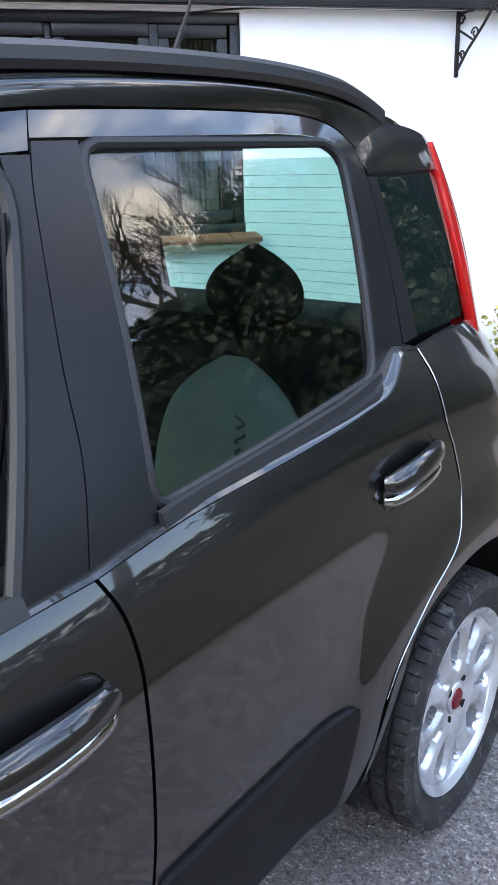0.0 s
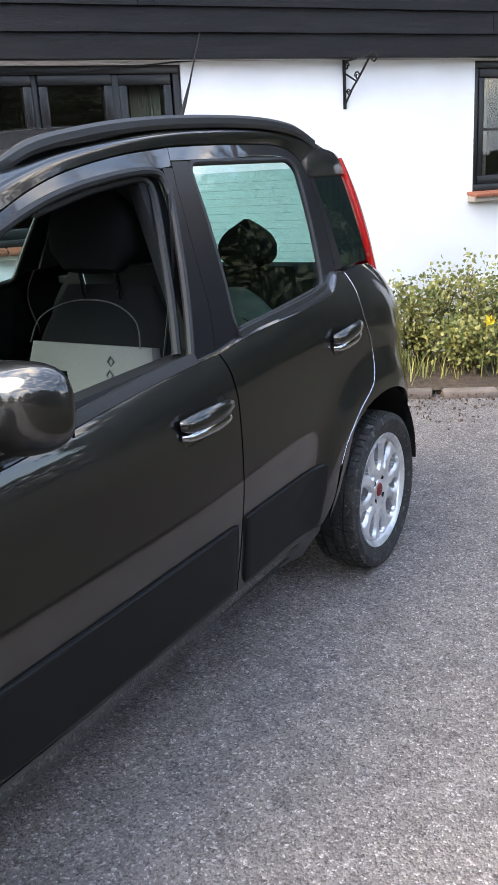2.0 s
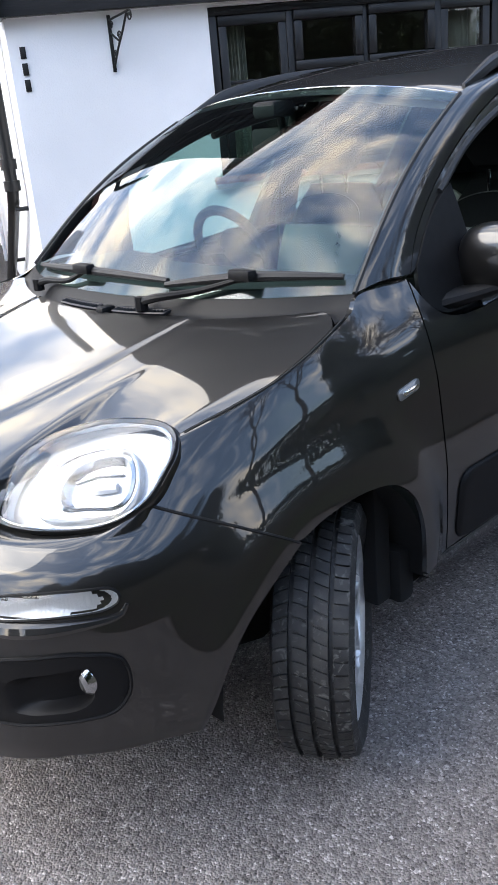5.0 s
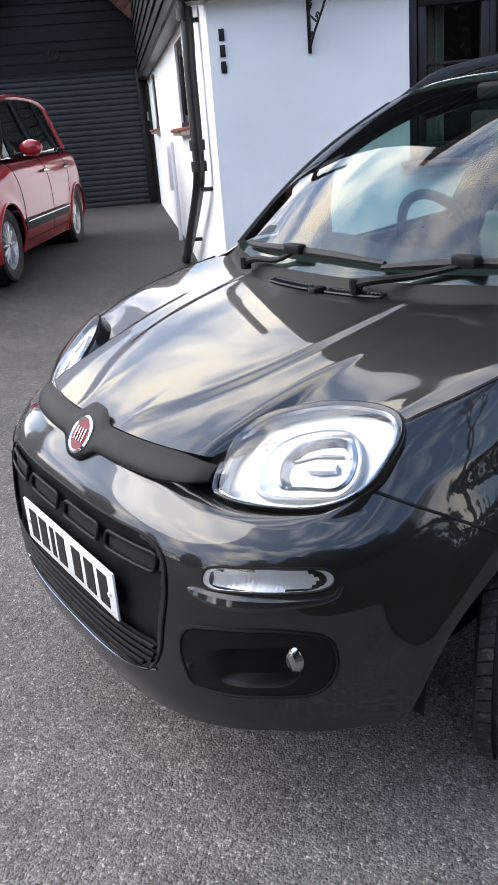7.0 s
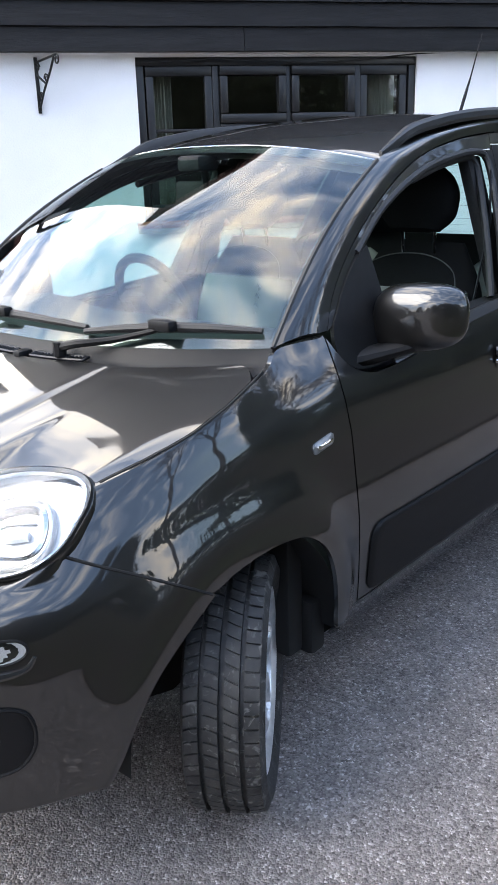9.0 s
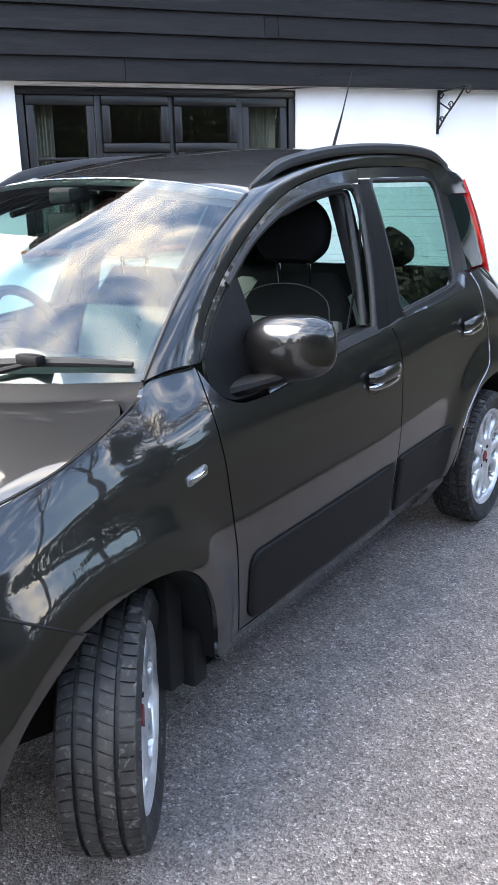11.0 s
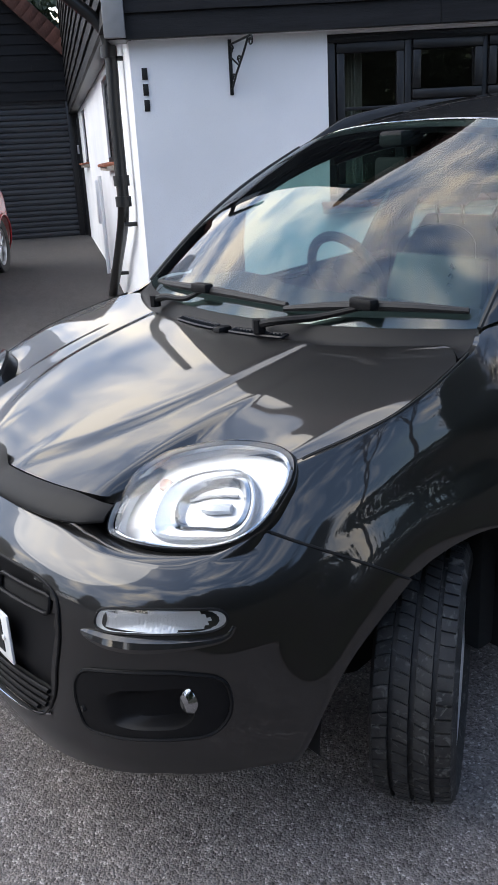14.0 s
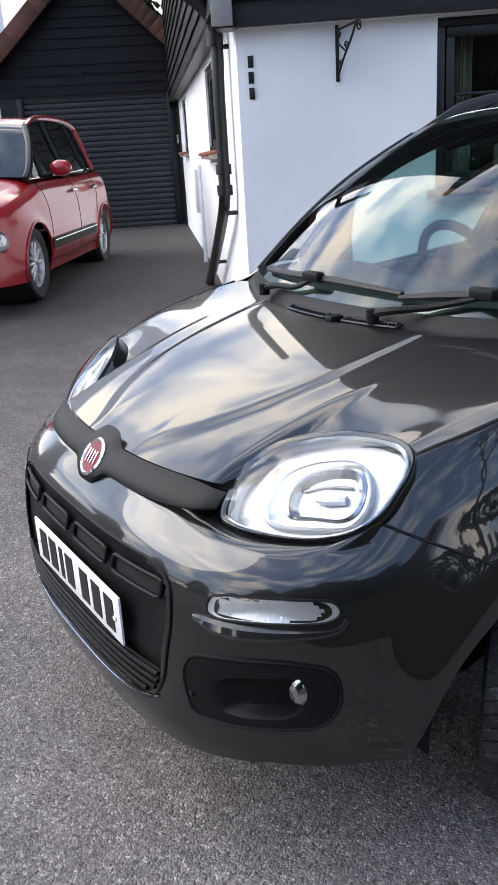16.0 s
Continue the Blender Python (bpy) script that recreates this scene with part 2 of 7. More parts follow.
def asphalt():
    m = bpy.data.materials.new("worn_asphalt")
    m.use_nodes = True
    nodes, links = m.node_tree.nodes, m.node_tree.links
    bsdf = nodes["Principled BSDF"]
    bsdf.inputs["Roughness"].default_value = 0.9
    tc = nodes.new("ShaderNodeTexCoord")
    grit = nodes.new("ShaderNodeTexVoronoi")
    grit.inputs["Scale"].default_value = 190
    chips = nodes.new("ShaderNodeTexVoronoi")
    chips.inputs["Scale"].default_value = 95
    fine = nodes.new("ShaderNodeTexNoise")
    fine.inputs["Scale"].default_value, fine.inputs["Detail"].default_value = 160, 6
    wide = nodes.new("ShaderNodeTexNoise")
    wide.inputs["Scale"].default_value, wide.inputs["Detail"].default_value = 1.1, 5
    mid = nodes.new("ShaderNodeTexNoise")
    mid.inputs["Scale"].default_value, mid.inputs["Detail"].default_value = 9, 6
    for n in (grit, chips, fine, wide, mid):
        links.new(tc.outputs["Object"], n.inputs["Vector"])
    sep = nodes.new("ShaderNodeSeparateColor")
    links.new(grit.outputs["Color"], sep.inputs["Color"])
    stones = nodes.new("ShaderNodeValToRGB")
    e = stones.color_ramp.elements
    e[0].position, e[0].color = 0.05, (0.060, 0.053, 0.049, 1)
    e[1].position, e[1].color = 0.95, (0.42, 0.395, 0.375, 1)
    for p, c in ((0.3, (0.125, 0.113, 0.107, 1)), (0.55, (0.170, 0.154, 0.146, 1)), (0.8, (0.225, 0.206, 0.195, 1))):
        x = stones.color_ramp.elements.new(p)
        x.color = c
    sepc = nodes.new("ShaderNodeSeparateColor")
    links.new(chips.outputs["Color"], sepc.inputs["Color"])
    blend = nodes.new("ShaderNodeMix")
    blend.inputs[0].default_value = 0.3
    links.new(sep.outputs["Red"], blend.inputs[2])
    links.new(sepc.outputs["Red"], blend.inputs[3])
    links.new(blend.outputs[0], stones.inputs["Fac"])
    tone = nodes.new("ShaderNodeValToRGB")
    tone.color_ramp.elements[0].position, tone.color_ramp.elements[0].color = 0.3, (0.90, 0.90, 0.92, 1)
    tone.color_ramp.elements[1].position, tone.color_ramp.elements[1].color = 0.7, (1.12, 1.08, 1.05, 1)
    links.new(wide.outputs["Fac"], tone.inputs["Fac"])
    spots = nodes.new("ShaderNodeValToRGB")
    spots.color_ramp.elements[0].position, spots.color_ramp.elements[0].color = 0.35, (0.86, 0.86, 0.86, 1)
    spots.color_ramp.elements[1].position, spots.color_ramp.elements[1].color = 0.65, (1.08, 1.08, 1.08, 1)
    links.new(mid.outputs["Fac"], spots.inputs["Fac"])
    a = nodes.new("ShaderNodeMix")
    a.data_type, a.blend_type = "RGBA", "MULTIPLY"
    a.inputs[0].default_value = 1
    links.new(stones.outputs["Color"], a.inputs[6])
    links.new(tone.outputs["Color"], a.inputs[7])
    b = nodes.new("ShaderNodeMix")
    b.data_type, b.blend_type = "RGBA", "MULTIPLY"
    b.inputs[0].default_value = 1
    links.new(a.outputs[2], b.inputs[6])
    links.new(spots.outputs["Color"], b.inputs[7])
    # darker towards the garage, with a ragged edge
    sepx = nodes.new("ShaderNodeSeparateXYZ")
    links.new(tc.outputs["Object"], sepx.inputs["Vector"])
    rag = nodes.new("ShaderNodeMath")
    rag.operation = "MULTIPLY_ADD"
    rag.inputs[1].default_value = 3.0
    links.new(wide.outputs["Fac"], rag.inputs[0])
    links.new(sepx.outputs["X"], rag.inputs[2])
    darkened = nodes.new("ShaderNodeMapRange")
    darkened.inputs["From Min"].default_value, darkened.inputs["From Max"].default_value = -3.2, 0.6
    darkened.inputs["To Min"].default_value, darkened.inputs["To Max"].default_value = 0.32, 1.0
    links.new(rag.outputs[0], darkened.inputs["Value"])
    far_tone = nodes.new("ShaderNodeVectorMath")
    far_tone.operation = "SCALE"
    links.new(b.outputs[2], far_tone.inputs[0])
    links.new(darkened.outputs["Result"], far_tone.inputs["Scale"])
    links.new(far_tone.outputs["Vector"], bsdf.inputs["Base Color"])
    add = nodes.new("ShaderNodeMath")
    add.operation = "SUBTRACT"
    links.new(fine.outputs["Fac"], add.inputs[0])
    links.new(grit.outputs["Distance"], add.inputs[1])
    bp = nodes.new("ShaderNodeBump")
    bp.inputs["Strength"].default_value, bp.inputs["Distance"].default_value = 0.8, 0.006
    links.new(add.outputs[0], bp.inputs["Height"])
    links.new(bp.outputs["Normal"], bsdf.inputs["Normal"])
    return m


ASPHALT = asphalt()


def leaf_material(name, a, b):
    m = bpy.data.materials.new(name)
    m.use_nodes = True
    nodes, links = m.node_tree.nodes, m.node_tree.links
    bsdf = nodes["Principled BSDF"]
    bsdf.inputs["Roughness"].default_value = 0.6
    geo = nodes.new("ShaderNodeNewGeometry")
    r = nodes.new("ShaderNodeValToRGB")
    r.color_ramp.elements[0].color, r.color_ramp.elements[1].color = (*a, 1), (*b, 1)
    links.new(geo.outputs["Random Per Island"], r.inputs["Fac"])
    links.new(r.outputs["Color"], bsdf.inputs["Base Color"])
    return m


GRIT = leaf_material("grit_stone", (0.04, 0.035, 0.032), (0.42, 0.39, 0.37))
LEAF = leaf_material("shrub_leaf", (0.06, 0.09, 0.02), (0.30, 0.27, 0.08))
TREE_LEAF = leaf_material("tree_leaf", (0.010, 0.018, 0.008), (0.035, 0.052, 0.018))
PETAL = leaf_material("yellow_petal", (0.65, 0.45, 0.02), (0.7, 0.55, 0.05))
BARK = material("bark", (0.06, 0.048, 0.038), 0.95, 0, 0.4, 20, bump=0.7, bump_scale=40, dist=0.01)
TWIG = material("dry_twig", (0.09, 0.06, 0.04), 0.9, 0, 0.3, 30)

# ---- mesh tools ----
def link_mesh(name, verts, faces, mat, parent=None, label="", smooth=True, angle=35):
    me = bpy.data.meshes.new(name)
    me.from_pydata([tuple(map(float, v)) for v in verts], [], [tuple(int(i) for i in f) for f in faces])
    me.materials.append(mat)
    if smooth:
        me.polygons.foreach_set("use_smooth", [True] * len(me.polygons))
        me.set_sharp_from_angle(angle=radians(angle))
    me.update()
    ob = new(name, me)
    if parent:
        ob.parent = parent
    if label:
        tagged(ob, label)
    return ob


def part(name, bm, mat, parent=None, label="", smooth=True, angle=35):
    """Links a bmesh as one mesh object."""
    me = bpy.data.meshes.new(name)
    bmesh.ops.recalc_face_normals(bm, faces=bm.faces)
    bm.to_mesh(me)
    bm.free()
    me.materials.append(mat)
    if smooth:
        me.polygons.foreach_set("use_smooth", [True] * len(me.polygons))
        me.set_sharp_from_angle(angle=radians(angle))
    ob = new(name, me)
    if parent:
        ob.parent = parent
    if label:
        tagged(ob, label)
    return ob


def add_box(bm, centre, size, turn=None, bevel=0.0):
    r = bmesh.ops.create_cube(bm, size=1.0)
    vs = r["verts"]
    bmesh.ops.scale(bm, vec=size, verts=vs)
    if bevel:
        es = list({e for v in vs for e in v.link_edges})
        b = bmesh.ops.bevel(bm, geom=es, offset=bevel, segments=2, affect="EDGES", profile=0.5)
        vs = list({v for f in b["faces"] for v in f.verts} | {v for v in vs if v.is_valid})
    m = Matrix.Translation(centre) @ (turn if turn is not None else Matrix())
    bmesh.ops.transform(bm, matrix=m, verts=vs)
    return vs


def box_part(name, centre, size, mat, parent=None, label="", turn=None, bevel=0.004):
    bm = bmesh.new()
    add_box(bm, centre, size, turn, bevel)
    return part(name, bm, mat, parent, label)


def tube_mesh(points, radius, sides=8, closed=False):
    """Vertices and faces of a tube along points; radius is a number or one per point."""
    P = [Vector(p) for p in points]
    n = len(P)
    R = [radius] * n if isinstance(radius, (int, float)) else list(radius)
    verts, faces, up = [], [], None
    for i, p in enumerate(P):
        t = (P[(i + 1) % n] - P[i - 1]) if closed or 0 < i < n - 1 else (P[1] - P[0] if i == 0 else P[-1] - P[-2])
        t.normalize()
        if up is None:
            up = t.orthogonal().normalized()
        up = (up - t * up.dot(t)).normalized()
        side = t.cross(up)
        for k in range(sides):
            a = 2 * math.pi * k / sides
            verts.append(p + (up * math.cos(a) + side * math.sin(a)) * R[i])
    for i in range(n if closed else n - 1):
        for k in range(sides):
            j, l = (i + 1) % n, (k + 1) % sides
            faces.append((i * sides + k, i * sides + l, j * sides + l, j * sides + k))
    if not closed:
        faces += [tuple(range(sides))[::-1], tuple(range((n - 1) * sides, n * sides))]
    return verts, faces


def tube(name, points, radius, mat, parent=None, label="", sides=8, closed=False):
    v, f = tube_mesh(points, radius, sides, closed)
    return link_mesh(name, v, f, mat, parent, label)


def lathe(profile, segments=48, axis="x"):
    """Surface of revolution about the x axis of (x, r) pairs."""
    verts, faces, m = [], [], len(profile)
    for i in range(segments):
        a = 2 * math.pi * i / segments
        verts += [(x, r * math.cos(a), r * math.sin(a)) for x, r in profile]
    for i in range(segments):
        j = (i + 1) % segments
        faces += [(i * m + k, i * m + k + 1, j * m + k + 1, j * m + k) for k in range(m - 1)]
    return verts, faces


def curve(keys):
    """A smooth monotone curve through (t, value) keys."""
    xs, ys = np.array([k[0] for k in keys], float), np.array([k[1] for k in keys], float)
    h = np.diff(xs)
    dl = np.diff(ys) / h
    m = np.zeros(len(xs))
    m[0], m[-1] = dl[0], dl[-1]
    for i in range(1, len(xs) - 1):
        m[i] = 0 if dl[i - 1] * dl[i] <= 0 else (h[i - 1] + h[i]) * 3 / ((2 * h[i] + h[i - 1]) / dl[i - 1] + (h[i] + 2 * h[i - 1]) / dl[i])

    def f(t):
        t = np.asarray(t, float)
        i = np.clip(np.searchsorted(xs, t) - 1, 0, len(h) - 1)
        s = (np.clip(t, xs[0], xs[-1]) - xs[i]) / h[i]
        return (2 * s**3 - 3 * s**2 + 1) * ys[i] + (s**3 - 2 * s**2 + s) * h[i] * m[i] + (3 * s**2 - 2 * s**3) * ys[i + 1] + (s**3 - s**2) * h[i] * m[i + 1]

    return f


def spline(points, n, smooth=True, closed=False):
    """n points at even steps along a smooth (or straight) line through the given ones."""
    P = np.array(points, float)
    if closed:
        P = np.vstack([P, P[:1]])
    if smooth and len(P) > 2:
        ext = np.vstack([P[-2] if closed else 2 * P[0] - P[1], P, P[1] if closed else 2 * P[-1] - P[-2]])
        fine = []
        for i in range(1, len(ext) - 2):
            p0, p1, p2, p3 = ext[i - 1 : i + 3]
            d0, d1, d2 = (max(np.linalg.norm(b - a), 1e-6) ** 0.5 for a, b in ((p0, p1), (p1, p2), (p2, p3)))
            m1 = (p1 - p0) / d0 - (p2 - p0) / (d0 + d1) + (p2 - p1) / d1
            m2 = (p2 - p1) / d1 - (p3 - p1) / (d1 + d2) + (p3 - p2) / d2
            for s in np.linspace(0, 1, 24, endpoint=False):
                fine.append((2 * s**3 - 3 * s**2 + 1) * p1 + (s**3 - 2 * s**2 + s) * d1 * m1 + (3 * s**2 - 2 * s**3) * p2 + (s**3 - s**2) * d1 * m2)
        fine.append(ext[-2])
        P = np.array(fine)
    L = np.r_[0, np.cumsum(np.linalg.norm(np.diff(P, axis=0), axis=1))]
    at = np.linspace(0, L[-1], n + 1)[:-1] if closed else np.linspace(0, L[-1], n)
    return np.stack([np.interp(at, L, P[:, k]) for k in range(P.shape[1])], 1)


def rounded(points, radius, n):
    """n points round a polygon (2D) whose corners are rounded by radius (one number, or one per corner)."""
    P = [np.array(p, float) for p in points]
    R = [radius] * len(P) if isinstance(radius, (int, float)) else radius
    out = []
    for i, p in enumerate(P):
        a, b = P[i - 1] - p, P[(i + 1) % len(P)] - p
        la, lb = np.linalg.norm(a), np.linalg.norm(b)
        r = min(R[i], la * 0.48, lb * 0.48)
        q0, q1 = p + a / la * r, p + b / lb * r
        for s in np.linspace(0, 1, 9):
            out.append((1 - s) ** 2 * q0 + 2 * s * (1 - s) * p + s * s * q1)
    return spline(out, n, smooth=False, closed=True)


def grid_faces(m, n, wrap=False, base=0):
    f = []
    for i in range(m - 1):
        for j in range(n if wrap else n - 1):
            k = (j + 1) % n
            f.append((base + i * n + j, base + i * n + k, base + (i + 1) * n + k, base + (i + 1) * n + j))
    return f


def inside(poly, pts):
    """Which 2D points lie within a polygon."""
    x, y = pts[..., 0], pts[..., 1]
    hit = np.zeros(x.shape, bool)
    for (x0, y0), (x1, y1) in zip(poly, np.roll(poly, -1, 0)):
        cross = (y0 > y) != (y1 > y)
        hit ^= cross & (x < (x1 - x0) * (y - y0) / (y1 - y0 + 1e-12) + x0)
    return hit

# ---- the ground ----
WN = Vector((math.cos(radians(-36.5)), math.sin(radians(-36.5)), 0))   # outward from the white front wall
WU = Vector((-WN.y, WN.x, 0))                                          # along the wall
WD = -2.9                                                              # the wall's face: p . WN = WD
SD = Vector((-0.9036, 0.4283, 0)).normalized()                         # along the side wall, away from the corner
SN = Vector((-SD.y, SD.x, 0)) * -1                                     # left-hand way out of the side wall
if SN.dot(WU) > 0:
    SN = -SN
CORNER = WN * WD + WU * -1.42
FRONT = Matrix(((WU.x, -WN.x, 0, 0), (WU.y, -WN.y, 0, 0), (0, 0, 1, 0), (0, 0, 0, 1)))   # local x along the wall, y into it
WALL = Matrix.Translation(WN * WD) @ FRONT
SIDE = Matrix.Translation(CORNER) @ Matrix(((SD.x, -SN.x, 0, 0), (SD.y, -SN.y, 0, 0), (0, 0, 1, 0), (0, 0, 0, 1)))


def rise(x, y):
    """The drive climbs a little beyond the house corner."""
    a = (Vector((x, y, 0)) - CORNER).dot(SD)
    s = min(max((a + 1.0) / 5.0, 0.0), 1.0)
    return 0.22 * s * s * (3 - 2 * s)


def build_ground():
    xs = np.concatenate([np.linspace(-160, -18, 8), np.linspace(-16, 8, 61), np.linspace(10, 160, 8)])
    ys = np.concatenate([np.linspace(-160, -10, 8), np.linspace(-8, 14, 56), np.linspace(16, 160, 8)])
    verts = [(x, y, rise(x, y) + 0.006 * noise.noise(Vector((x * 0.9, y * 0.9, 0)))) for x in xs for y in ys]
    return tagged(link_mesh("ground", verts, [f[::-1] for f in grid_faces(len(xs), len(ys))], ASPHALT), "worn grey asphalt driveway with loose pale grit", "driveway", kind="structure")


build_ground()


def loose_grit(count, seed):
    """Small loose stones lying on the drive."""
    g = np.random.default_rng(seed)
    shape_ = np.array([(1, 0, 0), (0, 1, 0), (-1, 0, 0), (0, -1, 0), (0, 0, 1), (0, 0, -.6)], float)
    tris = np.array([(0, 1, 4), (1, 2, 4), (2, 3, 4), (3, 0, 4), (1, 0, 5), (2, 1, 5), (3, 2, 5), (0, 3, 5)])
    P = np.stack([g.uniform(-1.6, 2.6, count), g.uniform(-3.4, 3.6, count)], 1)
    size = .0018 + .0030 * g.uniform(0, 1, count) ** 3
    V = np.zeros((count, 6, 3))
    for k in range(6):
        d = shape_[k] + g.normal(size=(count, 3)) * .25
        V[:, k] = d * size[:, None] * (1, 1, .7)
    turn = g.uniform(0, 6.28, count)
    c, s_ = np.cos(turn)[:, None], np.sin(turn)[:, None]
    V[..., 0], V[..., 1] = V[..., 0] * c - V[..., 1] * s_, V[..., 0] * s_ + V[..., 1] * c
    V[..., 0] += P[:, :1]
    V[..., 1] += P[:, 1:]
    V[..., 2] += np.array([rise(x, y) + 0.006 * noise.noise(Vector((x * 0.9, y * 0.9, 0))) + .001 for x, y in P])[:, None]
    F = (tris[None] + 6 * np.arange(count)[:, None, None]).reshape(-1, 3)
    ob = link_mesh("loose_grit", V.reshape(-1, 3), F.tolist(), GRIT, smooth=False)
    return tagged(ob, "loose pale and dark grit on the asphalt drive", "grit", kind="stuff")


loose_grit(9000, 12)


def placed(ob, m):
    ob.matrix_world = m
    return ob


def wall_with_holes(name, length, height, thick, holes, mat, m, label, start=0.0, base=-0.2):
    """A straight wall, x from start, y from 0 (its face) into the house, with openings (x0, x1, z0, z1)."""
    xs = sorted({start, start + length, *[h[0] for h in holes], *[h[1] for h in holes]})
    zs = sorted({base, height, *[h[2] for h in holes], *[h[3] for h in holes]})
    bm = bmesh.new()
    for x0, x1 in zip(xs, xs[1:]):
        for z0, z1 in zip(zs, zs[1:]):
            cx, cz = (x0 + x1) / 2, (z0 + z1) / 2
            if any(h[0] < cx < h[1] and h[2] < cz < h[3] for h in holes):
                continue
            add_box(bm, (cx, thick / 2, cz), (x1 - x0, thick, z1 - z0))
    bmesh.ops.remove_doubles(bm, verts=bm.verts, dist=0.0005)
    seen = {}
    for f in bm.faces:
        seen.setdefault(frozenset(v.index for v in f.verts), []).append(f)
    bm.verts.index_update()
    seen = {}
    for f in bm.faces:
        seen.setdefault(frozenset(v.index for v in f.verts), []).append(f)
    bmesh.ops.delete(bm, geom=[f for fs in seen.values() if len(fs) > 1 for f in fs], context="FACES")
    ob = part(name, bm, mat, smooth=False)
    ob.matrix_world = m
    return tagged(ob, label, "wall", kind="structure")


WIN1, WIN2 = (-0.19, 1.70, 1.06, 2.066), (3.87, 5.3, 1.19, 2.075)
wall_with_holes("wall_front", 8.9, 2.10, 0.28, [WIN1, WIN2], RENDER_WHITE, WALL, "white painted rough render cottage front wall", start=-1.42)
SW1, SW2 = (2.0, 2.85, 1.38, 2.10), (7.0, 7.9, 1.40, 2.12)
wall_with_holes("wall_side", 9.4, 2.20, 0.28, [SW1, SW2], RENDER_WHITE, SIDE, "white painted render side wall of the cottage", start=0.0)
# near-black wall and floor hold the unlit room's dimness in their colour
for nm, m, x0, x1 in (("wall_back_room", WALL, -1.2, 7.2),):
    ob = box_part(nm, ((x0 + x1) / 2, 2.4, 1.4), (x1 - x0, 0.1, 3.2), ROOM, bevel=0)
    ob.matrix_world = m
    tagged(ob, "inner wall of the cottage room, its dimness put into the colour", "wall", kind="structure")
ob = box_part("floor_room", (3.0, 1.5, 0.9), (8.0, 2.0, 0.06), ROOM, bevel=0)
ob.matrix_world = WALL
tagged(ob, "floor inside the cottage, its dimness put into the colour", "floor", kind="structure")


def glazed_window(name, m, box, lights, label, vents=(), bar_z=None, curtains=()):
    """A black timber window: outer frame, one frame a light, panes set back; vents: lights with a top-hung opener."""
    x0, x1, z0, z1 = box
    root = tagged(new(name), label, "window", kind="structure")
    root.matrix_world = m
    def bar(nm, xa, xb, za, zb, ya, yb, mat=BLACK_WOOD, par=root, bev=0.006):
        return box_part(nm, ((xa + xb) / 2, (ya + yb) / 2, (za + zb) / 2), (xb - xa, yb - ya, zb - za), mat, par, bevel=bev)
    bar("window_head", x0, x1, z1 - 0.05, z1, 0.02, 0.12)
    bar("window_cill", x0, x1, z0, z0 + 0.05, 0.0, 0.12)
    bar("window_jamb", x0, x0 + 0.05, z0 + 0.05, z1 - 0.05, 0.02, 0.12)
    bar("window_jamb", x1 - 0.05, x1, z0 + 0.05, z1 - 0.05, 0.02, 0.12)
    for i, (a, b) in enumerate(lights):
        if i:
            bar("mullion", lights[i - 1][1], a, z0 + 0.05, z1 - 0.05, 0.025, 0.115)
        zl = z0 + 0.05
        zh = z1 - 0.05
        if i in vents:
            zt = z1 - 0.40
            bar("transom", a, b, zt - 0.05, zt, 0.02, 0.115)
            # top-hung opener, proud of the frame
            for nm, c in (("vent_rail", (a, b, zh - 0.06, zh)), ("vent_rail", (a, b, zt, zt + 0.06)),
                          ("vent_stile", (a, a + 0.055, zt + 0.06, zh - 0.06)), ("vent_stile", (b - 0.055, b, zt + 0.06, zh - 0.06))):
                bar(nm, *c, 0.0, 0.07, bev=0.012)
            pane = bar("pane", a + 0.055, b - 0.055, zt + 0.06, zh - 0.06, 0.05, 0.056, HOUSE_GLASS, bev=0)
            pane.visible_shadow = False
            zh = zt - 0.05
        for nm, c in (("casement_rail", (a, b, zh - 0.06, zh)), ("casement_rail", (a, b, zl, zl + 0.06)),
                      ("casement_stile", (a, a + 0.05, zl + 0.06, zh - 0.06)), ("casement_stile", (b - 0.05, b, zl + 0.06, zh - 0.06))):
            bar(nm, *c, 0.03, 0.09)
        if bar_z and i not in vents:
            bar("glazing_bar", a + 0.05, b - 0.05, bar_z - 0.01, bar_z + 0.01, 0.045, 0.07, bev=0.003)
        pane = bar("pane", a + 0.05, b - 0.05, zl + 0.06, zh - 0.06, 0.06, 0.066, HOUSE_GLASS, bev=0)
        pane.visible_shadow = False
    for a, b in curtains:
        n = 40
        v, f = [], []
        for k in range(n + 1):
            x = a + (b - a) * k / n
            y = 0.2 + 0.025 * math.sin(k * 1.15) + 0.008 * math.sin(k * 2.7)
            v += [(x, y, z0 + 0.02), (x, y, z1 - 0.02)]
        f = [(2 * k, 2 * k + 2, 2 * k + 3, 2 * k + 1) for k in range(n)]
        c = tagged(link_mesh("curtain", v, f, CURTAIN), "pale gathered curtain behind the window glass", "curtain")
        c.matrix_world = m
    return root


glazed_window("window_1", WALL, WIN1, [(-0.13, 0.30), (0.345, 0.79), (0.825, 1.265), (1.31, 1.64)], "black timber casement window of four lights with two top vents",
              vents=(1, 2), bar_z=1.63, curtains=((-0.10, 0.06), (1.42, 1.62)))
glazed_window("window_2", WALL, WIN2, [(3.93, 4.33), (4.38, 4.78), (4.83, 5.24)], "black timber casement window with pale curtain", bar_z=1.62, curtains=((4.02, 4.12), (4.9, 5.2)))
glazed_window("window_3", SIDE, SW1, [(2.06, 2.79)], "small black side window with tile sill", curtains=((2.1, 2.4),))
glazed_window("window_4", SIDE, SW2, [(7.06, 7.84)], "small black side window with tile sill")


